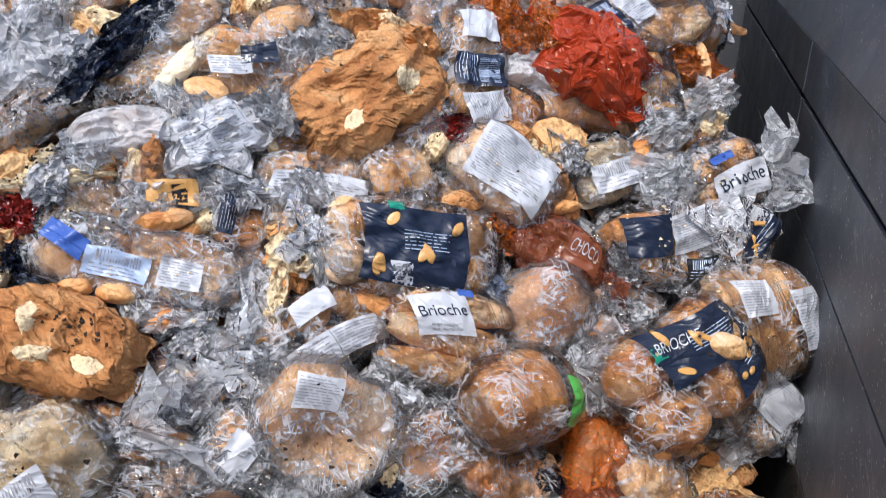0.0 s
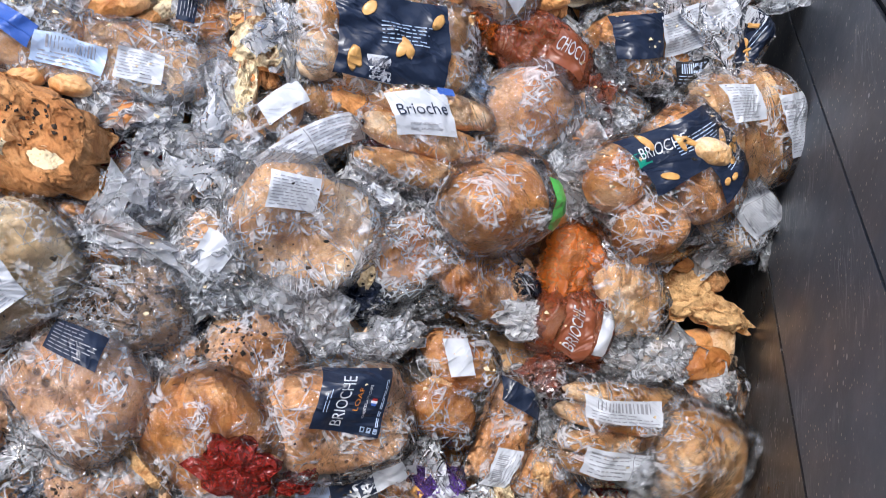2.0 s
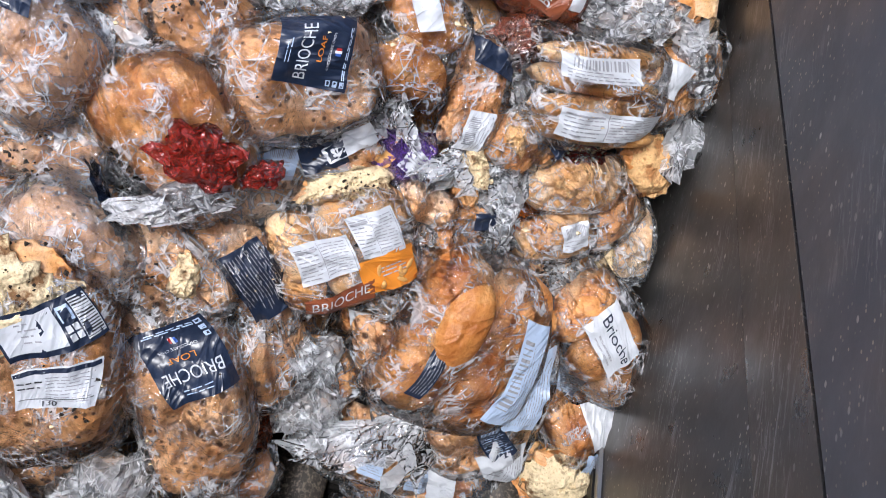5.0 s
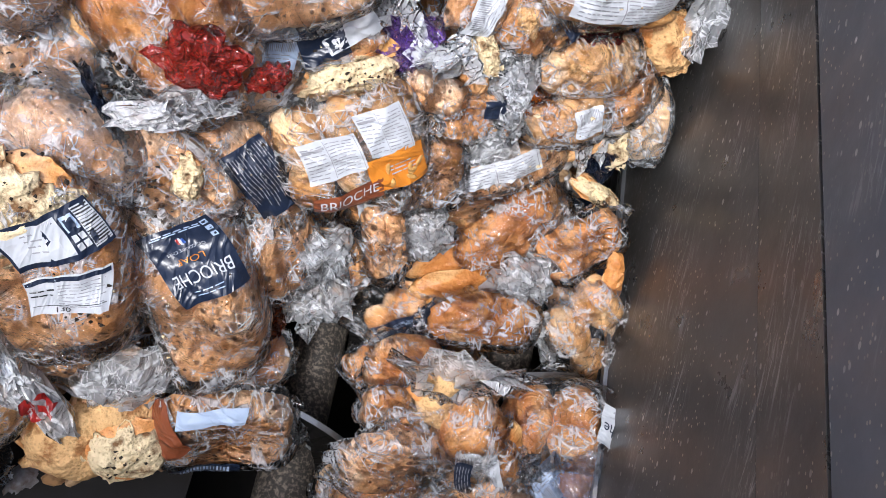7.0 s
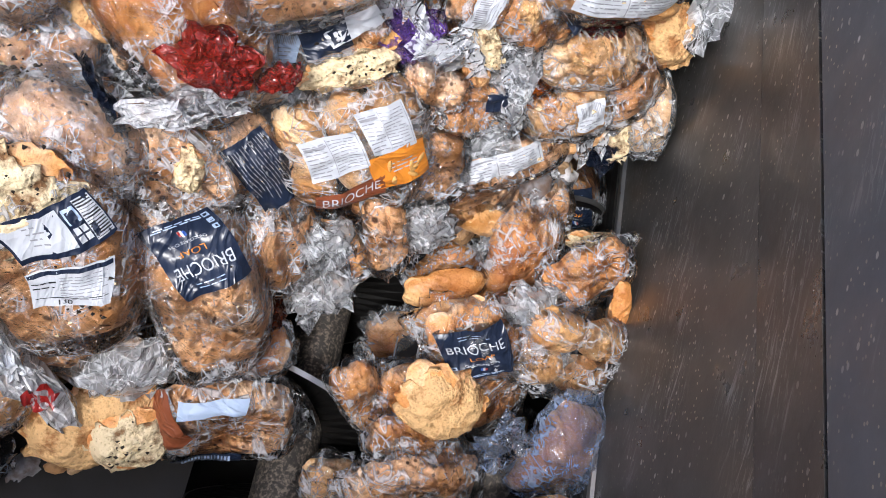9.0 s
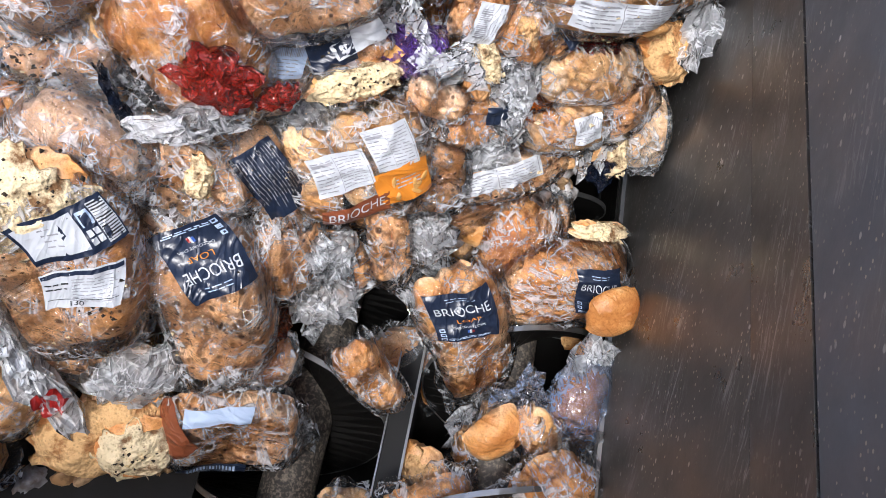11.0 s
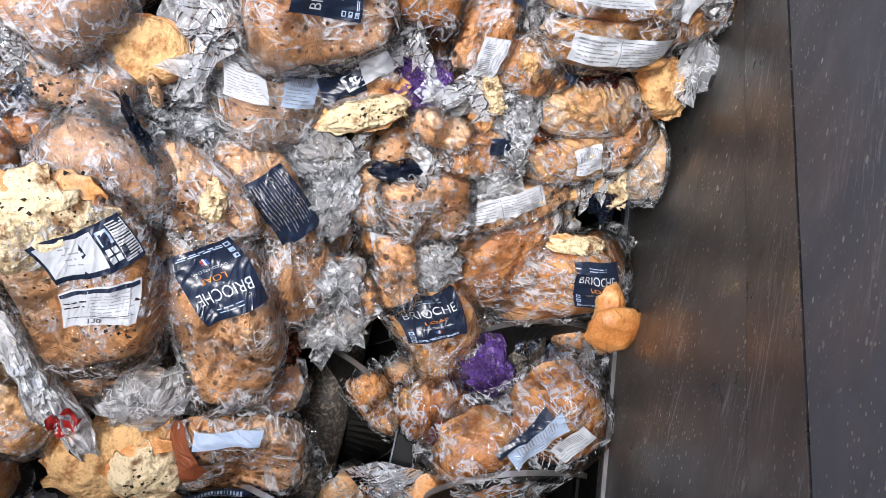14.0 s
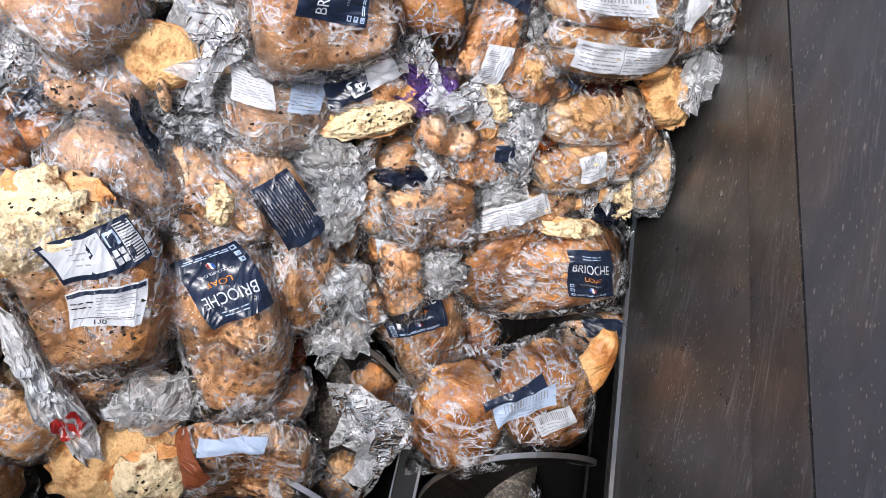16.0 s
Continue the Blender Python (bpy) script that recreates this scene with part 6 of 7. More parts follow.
    walk(front_bun, [
        (0.00, on_heap(0.269, -0.258, 70, 0.135, 0, 0)),
        (5.20, on_heap(0.269, -0.258, 70, 0.135, 0, 0)),
        (5.65, on_heap(0.282, -0.322, 47, 0.115, 10, 10)),
        (6.15, on_heap(0.351, -0.484, -1, 0.055, 20, 15)),
        (6.65, on_heap(0.343, -0.589, -48, 0.214, 35, 15)),
        (7.15, on_heap(0.371, -0.742, -71, 0.200, 40, 10)),
        (7.55, on_heap(0.326, -0.945, -79, 0.340, 40, 0)),
        (9.00, on_heap(0.309, -1.045, -94, 0.381, 40, 0)),
        (16.00, on_heap(0.257, -1.072, -132, 0.335, 40, 0)),
    ])
    walk(brioche_bag, [
        (0.00, on_heap(0.610, -0.323, -46, 0.040, 0, 0)),
        (5.20, on_heap(0.610, -0.323, -46, 0.040, 0, 0)),
        (5.70, on_heap(0.634, -0.409, -63, 0.020, 10, 10)),
        (6.20, on_heap(0.670, -0.583, -103, -0.040, 20, 15)),
        (6.70, on_heap(0.508, -0.623, -169, 0.195, 35, 15)),
        (7.20, on_heap(0.545, -0.774, -203, 0.182, 40, 10)),
        (7.60, on_heap(0.491, -0.991, -218, 0.338, 40, 0)),
        (9.00, on_heap(0.473, -1.094, -233, 0.382, 40, 0)),
        (16.00, on_heap(0.416, -1.114, -250, 0.324, 40, 0)),
    ])
    walk(strip_bag, [
        (0.00, on_heap(0.442, -0.444, 85, 0.020, 0, 0)),
        (5.20, on_heap(0.442, -0.444, 85, 0.020, 0, 0)),
        (5.60, on_heap(0.460, -0.522, 63, 0.000, 10, 10)),
        (6.10, on_heap(0.502, -0.701, 13, -0.060, 20, 15)),
        (6.60, on_heap(0.374, -0.697, -40, 0.206, 35, 15)),
        (7.10, on_heap(0.402, -0.849, -63, 0.190, 40, 10)),
        (7.50, on_heap(0.366, -1.019, -71, 0.288, 40, 0)),
        (9.00, on_heap(0.347, -1.122, -84, 0.333, 40, 0)),
        (16.00, on_heap(0.292, -1.143, -116, 0.276, 40, 0)),
    ])
    walk(code_bag, [
        (0.00, on_heap(0.372, -0.514, 20, 0.020, 0, 0)),
        (5.20, on_heap(0.372, -0.514, 20, 0.020, 0, 0)),
        (5.68, on_heap(0.387, -0.605, -3, 0.000, 10, 10)),
        (6.18, on_heap(0.433, -0.784, -42, -0.060, 20, 15)),
        (6.68, on_heap(0.315, -0.732, -81, 0.227, 35, 15)),
        (7.18, on_heap(0.341, -0.883, -108, 0.208, 40, 10)),
        (7.58, on_heap(0.313, -1.025, -119, 0.272, 40, 0)),
        (9.00, on_heap(0.294, -1.128, -148, 0.317, 40, 0)),
        (16.00, on_heap(0.239, -1.150, -191, 0.261, 40, 0)),
    ])
    walk(label_bag, [
        (0.00, on_heap(0.636, -0.547, -64, 0.000, 0, 0)),
        (5.20, on_heap(0.636, -0.547, -64, 0.000, 0, 0)),
        (5.64, on_heap(0.662, -0.643, -82, -0.020, 10, 10)),
        (6.14, on_heap(0.682, -0.820, -129, -0.080, 20, 15)),
        (6.64, on_heap(0.442, -0.721, -194, 0.241, 35, 15)),
        (7.14, on_heap(0.478, -0.867, -222, 0.219, 40, 10)),
        (7.54, on_heap(0.446, -1.023, -232, 0.302, 40, 0)),
        (9.00, on_heap(0.428, -1.127, -245, 0.347, 40, 0)),
        (16.00, on_heap(0.370, -1.147, -265, 0.287, 40, 0)),
    ])
    walk(cream_piece, [
        (0.00, on_heap(0.577, -0.630, 19, 0.020, 0, 0)),
        (5.20, on_heap(0.577, -0.630, 19, 0.020, 0, 0)),
        (5.60, on_heap(0.602, -0.725, -5, 0.000, 10, 10)),
        (6.10, on_heap(0.631, -0.911, -41, -0.060, 20, 15)),
        (6.60, on_heap(0.391, -0.756, -79, 0.296, 35, 15)),
        (7.10, on_heap(0.425, -0.904, -107, 0.276, 40, 10)),
        (7.50, on_heap(0.408, -1.014, -118, 0.301, 40, 0)),
        (9.00, on_heap(0.390, -1.117, -149, 0.346, 40, 0)),
        (16.00, on_heap(0.333, -1.138, -191, 0.288, 40, 0)),
    ])
    walk(low_bag, [
        (0.00, on_heap(0.229, -0.573, -18, -0.030, 0, 0)),
        (5.20, on_heap(0.229, -0.573, -18, -0.030, 0, 0)),
        (5.70, on_heap(0.239, -0.669, -38, -0.050, 10, 10)),
        (6.20, on_heap(0.281, -0.863, -71, -0.110, 20, 15)),
        (6.70, on_heap(0.197, -0.806, -116, 0.201, 35, 15)),
        (7.20, on_heap(0.213, -0.965, -156, 0.188, 40, 10)),
        (7.60, on_heap(0.192, -1.073, -173, 0.207, 40, 0)),
        (9.00, on_heap(0.171, -1.178, -203, 0.254, 40, 0)),
        (16.00, on_heap(0.116, -1.198, -226, 0.196, 40, 0)),
    ])
    walk(low_loaf, [
        (0.00, on_heap(0.371, -0.656, 2, -0.030, 0, 0)),
        (5.20, on_heap(0.371, -0.656, 2, -0.030, 0, 0)),
        (5.66, on_heap(0.386, -0.757, -20, -0.050, 10, 10)),
        (6.16, on_heap(0.430, -0.951, -55, -0.110, 20, 15)),
        (6.66, on_heap(0.282, -0.812, -94, 0.247, 35, 15)),
        (7.16, on_heap(0.305, -0.965, -127, 0.230, 40, 10)),
        (7.56, on_heap(0.289, -1.062, -141, 0.237, 40, 0)),
        (9.00, on_heap(0.268, -1.167, -175, 0.283, 40, 0)),
        (16.00, on_heap(0.212, -1.186, -207, 0.224, 40, 0)),
    ])
    walk(low_bun, [
        (0.00, on_heap(0.478, -0.676, -4, -0.010, 0, 0)),
        (5.20, on_heap(0.478, -0.676, -4, -0.010, 0, 0)),
        (5.62, on_heap(0.498, -0.775, -24, -0.030, 10, 10)),
        (6.12, on_heap(0.553, -0.975, -57, -0.090, 20, 15)),
        (6.62, on_heap(0.360, -0.799, -97, 0.297, 35, 15)),
        (7.12, on_heap(0.390, -0.951, -133, 0.281, 40, 10)),
        (7.52, on_heap(0.380, -1.038, -149, 0.276, 40, 0)),
        (9.00, on_heap(0.361, -1.142, -183, 0.322, 40, 0)),
        (16.00, on_heap(0.304, -1.162, -211, 0.262, 40, 0)),
    ])
    walk(deep_bag, [
        (0.00, on_heap(0.526, -0.408, -35, -0.030, 0, 0)),
        (5.20, on_heap(0.526, -0.408, -35, -0.030, 0, 0)),
        (5.72, on_heap(0.547, -0.503, -53, -0.050, 10, 10)),
        (6.22, on_heap(0.582, -0.679, -88, -0.110, 20, 15)),
        (6.72, on_heap(0.436, -0.688, -149, 0.147, 35, 15)),
        (7.22, on_heap(0.467, -0.839, -189, 0.131, 40, 10)),
        (7.62, on_heap(0.419, -1.047, -206, 0.277, 40, 0)),
        (9.00, on_heap(0.399, -1.152, -224, 0.323, 40, 0)),
        (16.00, on_heap(0.341, -1.170, -241, 0.261, 40, 0)),
    ])
    walk(toast_piece, [
        (0.00, on_heap(0.341, -0.747, -28, 0.019, 0, 0)),
        (6.20, on_heap(0.341, -0.747, -28, 0.019, 0, 0)),
        (7.30, on_heap(0.268, -0.591, -27, 0.175, 0, 0)),
        (9.20, on_heap(0.247, -0.614, -28, 0.183, 0, 0)),
        (10.20, on_heap(0.271, -0.726, -60, 0.109, 40, 0)),
        (11.30, on_heap(0.257, -0.874, -75, 0.081, 60, 0)),
        (16.00, on_heap(0.225, -0.917, -76, 0.051, 60, 0)),
    ])
    walk(navy_bag, [
        (0.00, on_heap(0.429, -0.718, -67, -0.057, 0, 0)),
        (6.60, on_heap(0.429, -0.718, -58, -0.057, 0, 0)),
        (7.30, on_heap(0.202, -0.522, -43, 0.003, 0, 0)),
        (7.50, on_heap(0.282, -0.547, -58, 0.008, 0, 0)),
        (7.70, on_heap(0.341, -0.587, -67, 0.091, 0, 0)),
        (9.20, on_heap(0.344, -0.595, -66, 0.103, 0, 0)),
        (11.30, on_heap(0.329, -0.538, -65, 0.017, 0, 0)),
        (12.50, on_heap(0.304, -0.545, -63, 0.015, 0, 0)),
        (14.00, on_heap(0.280, -0.515, -61, -0.037, 0, 0)),
        (16.00, on_heap(0.238, -0.496, -58, -0.070, 0, 0)),
    ])
    walk(pale_bag, [
        (0.00, on_heap(0.616, -0.683, -20, -0.018, 0, 0)),
        (6.40, on_heap(0.616, -0.683, -20, -0.018, 0, 0)),
        (7.30, on_heap(0.605, -0.504, -52, 0.097, 0, 0)),
        (7.70, on_heap(0.562, -0.548, -39, 0.139, 0, 0)),
        (8.20, on_heap(0.518, -0.562, -20, 0.139, 0, 0)),
        (9.20, on_heap(0.514, -0.561, -20, 0.135, 0, 0)),
        (10.20, on_heap(0.487, -0.633, -41, 0.154, 30, 0)),
        (11.30, on_heap(0.465, -0.779, -57, 0.121, 50, 0)),
        (16.00, on_heap(0.438, -0.856, -57, 0.065, 50, 0)),
    ])
    walk(long_bread, [
        (0.00, on_heap(0.496, -0.518, 83, -0.100, 0, 0)),
        (7.30, on_heap(0.425, -0.379, 45, -0.033, 0, 0)),
        (8.20, on_heap(0.453, -0.441, 58, -0.061, 0, 0)),
        (8.80, on_heap(0.454, -0.469, 83, -0.021, 0, 0)),
        (9.20, on_heap(0.454, -0.468, 83, -0.023, 0, 0)),
        (11.30, on_heap(0.428, -0.401, 74, -0.030, 0, 0)),
        (16.00, on_heap(0.387, -0.306, 56, -0.030, 0, 0)),
    ])
    walk(small_bag, [
        (0.00, on_heap(0.182, -0.791, -62, -0.069, 0, 0)),
        (6.50, on_heap(0.182, -0.791, -62, -0.069, 0, 0)),
        (7.30, on_heap(0.179, -0.599, -45, 0.039, 0, 0)),
        (8.20, on_heap(0.122, -0.632, -62, 0.105, 0, 0)),
        (9.20, on_heap(0.124, -0.640, -62, 0.117, 0, 0)),
        (11.30, on_heap(0.134, -0.587, -52, 0.063, 0, 0)),
        (12.20, on_heap(0.132, -0.595, -52, 0.012, 0, 0)),
        (13.00, on_heap(0.167, -0.666, -52, -0.024, 0, 0)),
        (16.00, on_heap(0.180, -0.660, -50, -0.085, 0, 0)),
    ])
    walk(loaf_navy, [
        (0.00, on_heap(0.632, -0.447, 9, -0.294, 0, 0)),
        (9.20, on_heap(0.632, -0.447, 9, -0.294, 0, 0)),
        (10.40, on_heap(0.541, -0.424, 7, -0.043, 0, 0)),
        (11.30, on_heap(0.545, -0.453, 7, -0.001, 0, 0)),
        (13.00, on_heap(0.559, -0.425, 7, -0.030, 0, 0)),
        (14.50, on_heap(0.514, -0.369, 8, -0.030, 0, 0)),
        (16.00, on_heap(0.499, -0.346, 9, -0.030, 0, 0)),
    ])
    walk(crumb_bun, [
        (0.00, on_heap(0.530, -0.270, -4, -0.060, 0, 0)),
        (6.50, on_heap(0.530, -0.270, -4, -0.060, 0, 0)),
        (7.40, on_heap(0.632, -0.329, -50, 0.000, 0, 0)),
        (8.00, on_heap(0.614, -0.415, -8, -0.022, 0, 0)),
        (9.20, on_heap(0.615, -0.411, -8, -0.027, 0, 0)),
        (11.30, on_heap(0.583, -0.324, -6, 0.020, 0, 0)),
        (13.00, on_heap(0.546, -0.317, -6, 0.030, 0, 0)),
        (14.50, on_heap(0.506, -0.278, -5, 0.030, 0, 0)),
        (16.00, on_heap(0.483, -0.241, -4, 0.030, 0, 0)),
    ])
    walk(edge_bun, [
        (0.00, on_heap(0.773, -0.583, 8, -0.160, 0, 0)),
        (9.20, on_heap(0.773, -0.583, 8, -0.160, 0, 0)),
        (10.40, on_heap(0.555, -0.410, 8, 0.168, 0, 0)),
        (11.30, on_heap(0.586, -0.453, 8, 0.130, 0, 0)),
        (12.50, on_heap(0.595, -0.436, 8, 0.108, 0, 0)),
        (13.20, on_heap(0.597, -0.420, 9, 0.086, 0, 0)),
        (13.80, on_heap(0.601, -0.423, -1, 0.092, 0, 0)),
        (14.00, on_heap(0.590, -0.437, -11, 0.106, 10, 0)),
        (14.20, on_heap(0.573, -0.452, -28, 0.120, 40, 0)),
        (14.40, on_heap(0.530, -0.513, -69, 0.203, 60, 0)),
        (14.50, on_heap(0.525, -0.586, -88, 0.182, 60, 0)),
        (14.60, on_heap(0.530, -0.625, -99, 0.149, 50, 0)),
        (14.80, on_heap(0.521, -0.636, -43, 0.145, 45, 0)),
        (15.00, on_heap(0.508, -0.644, 2, 0.135, 40, 0)),
        (16.00, on_heap(0.489, -0.634, 6, 0.111, 30, 0)),
    ])
    walk(wall_bun, [
        (0.00, on_heap(0.691, -0.627, 72, -0.138, 0, 0)),
        (12.50, on_heap(0.646, -0.587, 81, -0.063, 0, 0)),
        (13.80, on_heap(0.574, -0.421, 87, 0.095, 0, 0)),
        (14.40, on_heap(0.633, -0.454, 125, 0.041, 0, 0)),
        (15.00, on_heap(0.549, -0.480, 92, 0.136, 0, 0)),
        (15.30, on_heap(0.543, -0.497, 81, 0.126, 0, 0)),
        (16.00, on_heap(0.539, -0.491, 72, 0.116, 0, 0)),
    ])
    walk(paddle_bag, [
        (0.00, on_heap(0.464, -0.714, 13, -0.122, 0, 0)),
        (9.20, on_heap(0.398, -0.943, 32, 0.288, 0, 0)),
        (11.30, on_heap(0.428, -0.826, 39, 0.229, 0, 0)),
        (12.40, on_heap(0.427, -0.731, 38, 0.173, 0, 0)),
        (13.20, on_heap(0.425, -0.701, 36, 0.160, 0, 0)),
        (14.00, on_heap(0.423, -0.663, 32, 0.121, 0, 0)),
        (14.60, on_heap(0.399, -0.635, 27, 0.101, 0, 0)),
        (15.30, on_heap(0.386, -0.619, 17, 0.089, 0, 0)),
        (16.00, on_heap(0.377, -0.598, 13, 0.070, 0, 0)),
    ])
    walk(low_roll, [
        (0.00, on_heap(0.354, -0.860, 69, 0.031, 0, 0)),
        (9.20, on_heap(0.294, -0.955, 73, 0.256, 0, 0)),
        (11.30, on_heap(0.388, -0.682, 32, 0.146, 0, 0)),
        (11.80, on_heap(0.395, -0.685, 32, 0.154, 0, 0)),
        (12.00, on_heap(0.313, -0.751, 70, 0.177, 0, 0)),
        (12.80, on_heap(0.282, -0.769, 69, 0.158, 0, 0)),
        (13.50, on_heap(0.256, -0.784, 69, 0.137, 0, 0)),
        (16.00, on_heap(0.234, -0.865, 68, 0.134, 0, 0)),
    ])
    walk(red_wrapped, [
        (0.00, on_heap(0.339, -0.766, -42, -0.106, 0, 0)),
        (11.90, on_heap(0.414, -0.793, -43, 0.086, 0, 0)),
        (13.00, on_heap(0.287, -0.702, -42, 0.037, 0, 0)),
        (14.50, on_heap(0.297, -0.659, -41, -0.019, 0, 0)),
        (15.20, on_heap(0.333, -0.640, -40, -0.073, 0, 0)),
        (16.00, on_heap(0.325, -0.630, -40, -0.121, 0, 0)),
    ])
    walk(purple_scrap, [
        (0.00, on_heap(0.413, -1.089, -42, 0.453, 0, 0)),
        (11.20, on_heap(0.433, -1.031, -40, 0.381, 0, 0)),
        (11.90, on_heap(0.488, -0.673, -33, 0.104, 0, 0)),
        (12.50, on_heap(0.447, -0.623, -32, 0.076, 0, 0)),
        (14.00, on_heap(0.385, -0.582, -31, -0.009, 0, 0)),
        (14.80, on_heap(0.395, -0.595, -31, -0.077, 0, 0)),
        (16.00, on_heap(0.407, -0.613, -30, -0.138, 0, 0)),
    ])
    walk(film_scrap, [
        (0.00, on_heap(0.470, -1.100, 66, 0.494, 0, 0)),
        (7.00, on_heap(0.502, -1.012, 65, 0.387, 0, 0)),
        (9.20, on_heap(0.527, -0.727, 74, 0.198, 0, 0)),
        (11.30, on_heap(0.556, -0.595, 71, 0.118, 0, 0)),
        (12.50, on_heap(0.530, -0.607, 58, 0.108, 0, 0)),
        (13.50, on_heap(0.532, -0.574, 45, 0.063, 0, 0)),
        (14.40, on_heap(0.487, -0.575, 20, 0.073, 0, 0)),
        (16.00, on_heap(0.494, -0.604, 9, 0.011, 0, 0)),
    ])
    walk(deep_brown_bag, [
        (0.00, on_heap(0.527, -0.789, -24, 0.164, 0, 0)),
        (7.30, on_heap(0.525, -0.793, -24, 0.228, 0, 0)),
        (9.20, on_heap(0.498, -0.737, -23, 0.198, 0, 0)),
        (11.30, on_heap(0.551, -0.680, -32, 0.113, 0, 0)),
        (12.50, on_heap(0.570, -0.677, -39, 0.027, 0, 0)),
        (16.00, on_heap(0.604, -0.633, -37, -0.169, 0, 0)),
    ])
    walk(bottom_bag, [
        (0.00, on_heap(0.281, -0.913, 17, 0.072, 0, 0)),
        (7.30, on_heap(0.178, -0.870, 17, 0.145, 0, 0)),
        (9.20, on_heap(0.239, -0.811, 18, 0.167, 0, 0)),
        (11.30, on_heap(0.257, -0.883, 17, 0.169, 0, 0)),
        (16.00, on_heap(0.262, -0.946, 18, 0.108, 0, 0)),
    ])
    walk(under_bag, [
        (0.00, on_heap(0.120, -0.925, -9, 0.014, 0, 0)),
        (7.30, on_heap(0.118, -0.839, -10, 0.105, 0, 0)),
        (9.20, on_heap(0.085, -0.848, -9, 0.102, 0, 0)),
        (11.30, on_heap(0.111, -0.887, -9, 0.108, 0, 0)),
        (15.00, on_heap(0.087, -0.811, 67, 0.021, 0, 0)),
        (16.00, on_heap(0.081, -0.801, 67, 0.004, 0, 0)),
    ])
    walk(cluster_roll, [
        (0.00, on_heap(0.387, -0.618, 8, -0.214, 0, 0)),
        (6.30, on_heap(0.387, -0.618, 8, -0.214, 0, 0)),
        (7.00, on_heap(0.284, -0.423, 9, -0.036, 0, 0)),
        (7.50, on_heap(0.288, -0.466, 8, 0.026, 0, 0)),
        (9.20, on_heap(0.285, -0.473, 8, 0.019, 0, 0)),
        (10.20, on_heap(0.326, -0.619, -24, -0.076, 20, 0)),
        (11.20, on_heap(0.262, -1.057, -56, 0.264, 30, 0)),
        (16.00, on_heap(0.248, -1.129, -55, 0.282, 30, 0)),
    ])
    walk(cluster_roll_b, [
        (0.00, on_heap(0.406, -0.654, 2, -0.156, 0, 0)),
        (6.30, on_heap(0.406, -0.654, 2, -0.156, 0, 0)),
        (7.00, on_heap(0.306, -0.463, 4, 0.000, 0, 0)),
        (7.50, on_heap(0.310, -0.506, 2, 0.061, 0, 0)),
        (9.20, on_heap(0.308, -0.513, 3, 0.055, 0, 0)),
        (10.20, on_heap(0.344, -0.652, -28, -0.021, 20, 0)),
        (11.20, on_heap(0.289, -1.054, -59, 0.272, 30, 0)),
        (16.00, on_heap(0.274, -1.126, -57, 0.289, 30, 0)),
    ])
    walk(cluster_bag, [
        (0.00, on_heap(0.463, -0.693, -10, -0.076, 0, 0)),
        (6.30, on_heap(0.463, -0.693, -10, -0.076, 0, 0)),
        (7.00, on_heap(0.355, -0.498, -8, 0.071, 0, 0)),
        (7.50, on_heap(0.358, -0.538, -10, 0.129, 0, 0)),
        (9.20, on_heap(0.357, -0.545, -9, 0.123, 0, 0)),
        (10.20, on_heap(0.398, -0.687, -37, 0.053, 20, 0)),
        (11.20, on_heap(0.352, -1.047, -64, 0.291, 30, 0)),
        (16.00, on_heap(0.336, -1.118, -63, 0.307, 30, 0)),
    ])
    walk(cluster_film, [
        (0.00, on_heap(0.557, -0.632, -9, -0.116, 0, 0)),
        (6.30, on_heap(0.557, -0.632, -9, -0.116, 0, 0)),
        (7.00, on_heap(0.424, -0.431, -8, 0.056, 0, 0)),
        (7.50, on_heap(0.426, -0.473, -9, 0.115, 0, 0)),
        (9.20, on_heap(0.425, -0.480, -9, 0.108, 0, 0)),
        (10.20, on_heap(0.486, -0.631, -36, 0.015, 20, 0)),
        (11.20, on_heap(0.421, -1.039, -63, 0.312, 30, 0)),
        (16.00, on_heap(0.403, -1.110, -63, 0.326, 30, 0)),
    ])
    walk(cluster_loaf, [
        (0.00, on_heap(0.284, -0.771, -13, -0.049, 0, 0)),
        (6.30, on_heap(0.284, -0.771, -13, -0.049, 0, 0)),
        (7.00, on_heap(0.209, -0.581, -11, 0.074, 0, 0)),
        (7.50, on_heap(0.214, -0.621, -13, 0.132, 0, 0)),
        (9.20, on_heap(0.212, -0.629, -12, 0.127, 0, 0)),
        (10.20, on_heap(0.232, -0.761, -41, 0.078, 20, 0)),
        (11.20, on_heap(0.204, -1.064, -67, 0.247, 30, 0)),
        (16.00, on_heap(0.191, -1.136, -66, 0.265, 30, 0)),
    ])
    walk(cluster_low, [
        (0.00, on_heap(0.252, -0.832, -20, 0.020, 0, 0)),
        (6.30, on_heap(0.252, -0.832, -20, 0.020, 0, 0)),
        (7.00, on_heap(0.186, -0.645, -18, 0.123, 0, 0)),
        (7.50, on_heap(0.191, -0.684, -20, 0.179, 0, 0)),
        (9.20, on_heap(0.190, -0.692, -19, 0.175, 0, 0)),
        (10.20, on_heap(0.203, -0.816, -47, 0.142, 20, 0)),
        (11.20, on_heap(0.189, -1.066, -70, 0.242, 30, 0)),
        (16.00, on_heap(0.176, -1.138, -70, 0.261, 30, 0)),
    ])
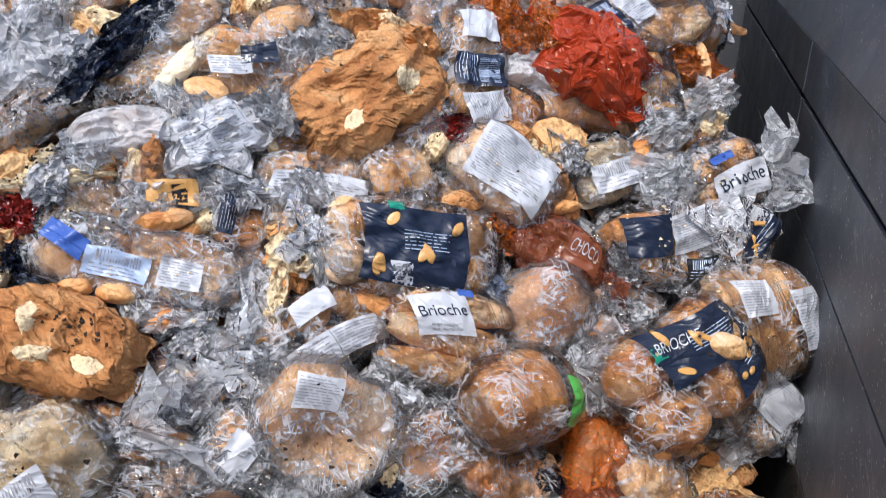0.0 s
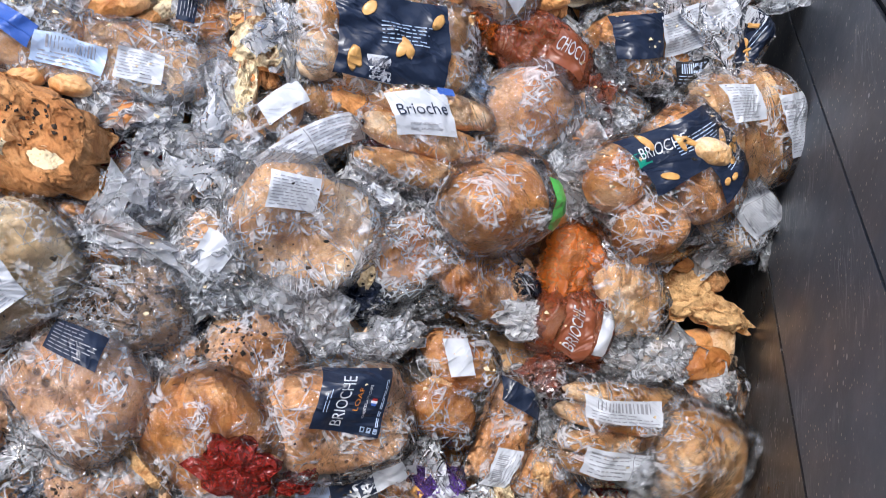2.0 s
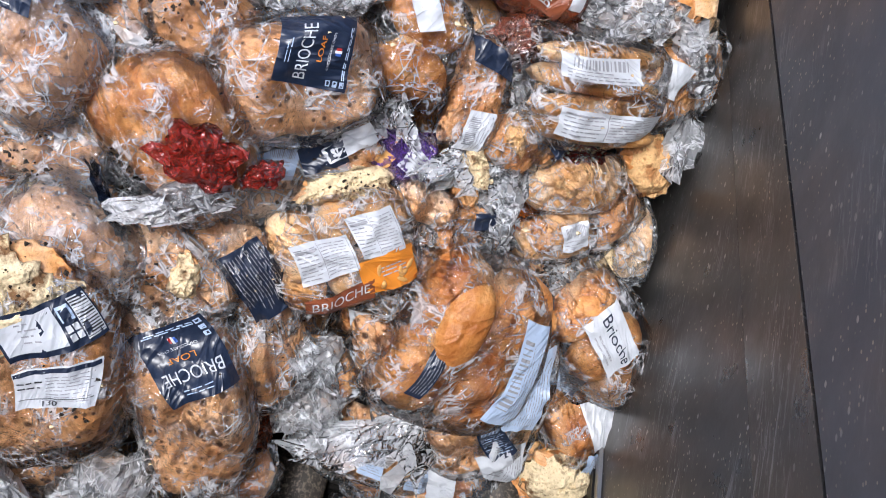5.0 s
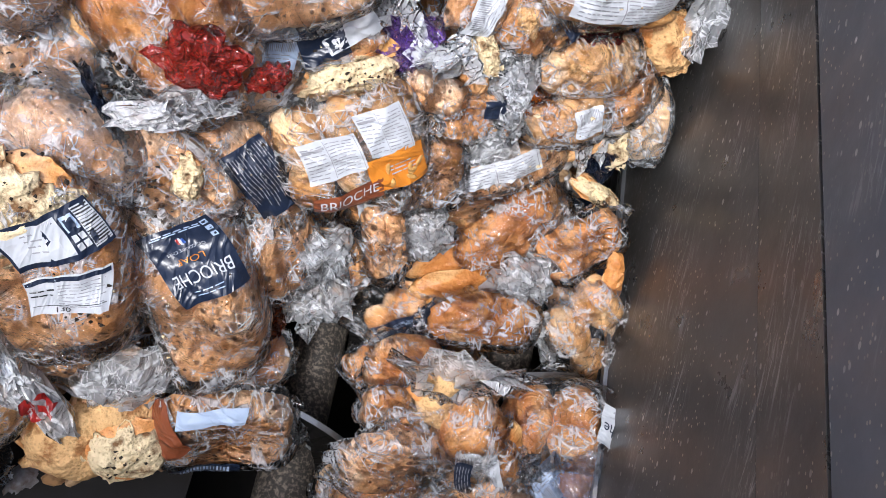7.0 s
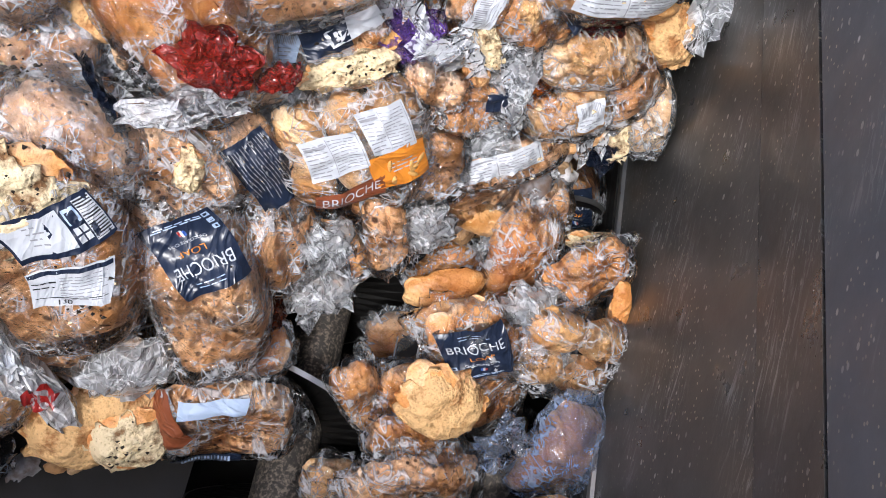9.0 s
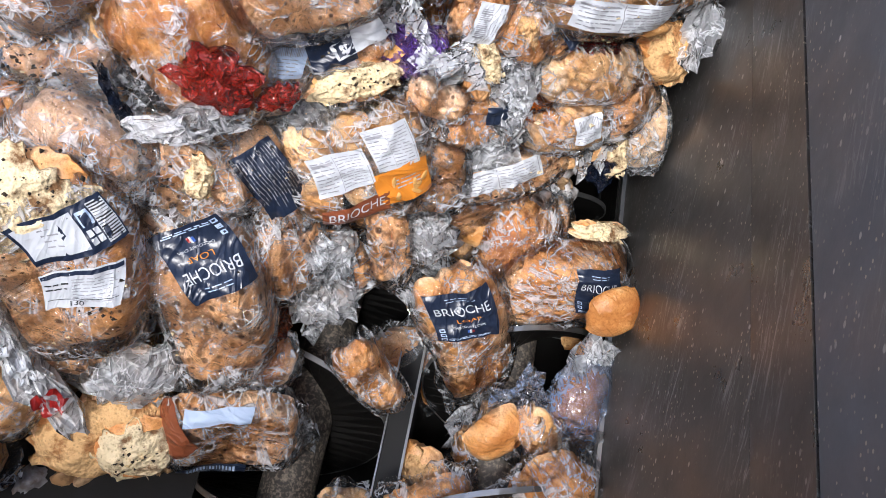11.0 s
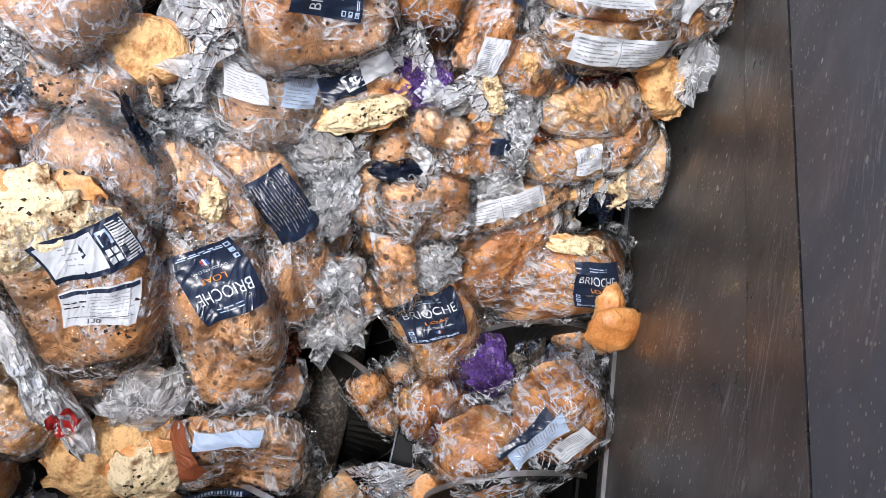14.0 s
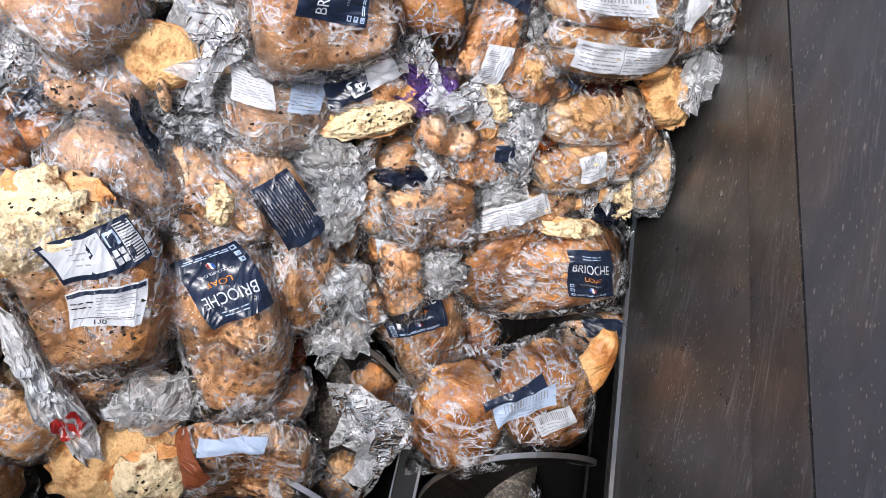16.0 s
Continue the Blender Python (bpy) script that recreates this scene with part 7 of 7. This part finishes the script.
    walk(cluster_deep, [
        (0.00, on_heap(0.253, -0.892, -4, 0.105, 0, 0)),
        (6.30, on_heap(0.253, -0.892, -4, 0.105, 0, 0)),
        (7.00, on_heap(0.207, -0.745, -2, 0.150, 0, 0)),
        (7.50, on_heap(0.211, -0.785, -4, 0.207, 0, 0)),
        (9.20, on_heap(0.210, -0.793, -3, 0.203, 0, 0)),
        (10.20, on_heap(0.205, -0.871, -36, 0.219, 20, 0)),
        (11.20, on_heap(0.204, -1.064, -60, 0.247, 30, 0)),
        (16.00, on_heap(0.191, -1.136, -59, 0.265, 30, 0)),
    ])
    walk(cluster_edge, [
        (0.00, on_heap(0.751, -0.607, 95, -0.062, 0, 0)),
        (6.30, on_heap(0.751, -0.607, 95, -0.062, 0, 0)),
        (7.00, on_heap(0.608, -0.426, 94, 0.073, 0, 0)),
        (7.50, on_heap(0.606, -0.470, 95, 0.134, 0, 0)),
        (9.20, on_heap(0.607, -0.476, 96, 0.127, 0, 0)),
        (10.20, on_heap(0.667, -0.607, 60, 0.066, 20, 0)),
        (11.20, on_heap(0.591, -1.019, 14, 0.362, 30, 0)),
        (16.00, on_heap(0.568, -1.089, 14, 0.374, 30, 0)),
    ])
    walk(cluster_back, [
        (0.00, on_heap(0.699, -0.561, 26, -0.150, 0, 0)),
        (6.30, on_heap(0.699, -0.561, 26, -0.150, 0, 0)),
        (7.00, on_heap(0.546, -0.369, 26, 0.025, 0, 0)),
        (7.50, on_heap(0.544, -0.414, 26, 0.087, 0, 0)),
        (9.20, on_heap(0.544, -0.419, 26, 0.079, 0, 0)),
        (10.20, on_heap(0.618, -0.565, -8, -0.016, 20, 0)),
        (11.20, on_heap(0.527, -1.026, -43, 0.343, 30, 0)),
        (16.00, on_heap(0.506, -1.097, -42, 0.356, 30, 0)),
    ])
    walk(auger_right, [(t, pose(AX[0], 0, 0, 0, -30 * t, 0)) for t in (0, 2, 4, 6, 8, 10, 12, 14, 16)])
    walk(auger_left, [(t, pose(AX[1], 0, 0, 0, 30 * t, 0)) for t in (0, 2, 4, 6, 8, 10, 12, 14, 16)])


motions()
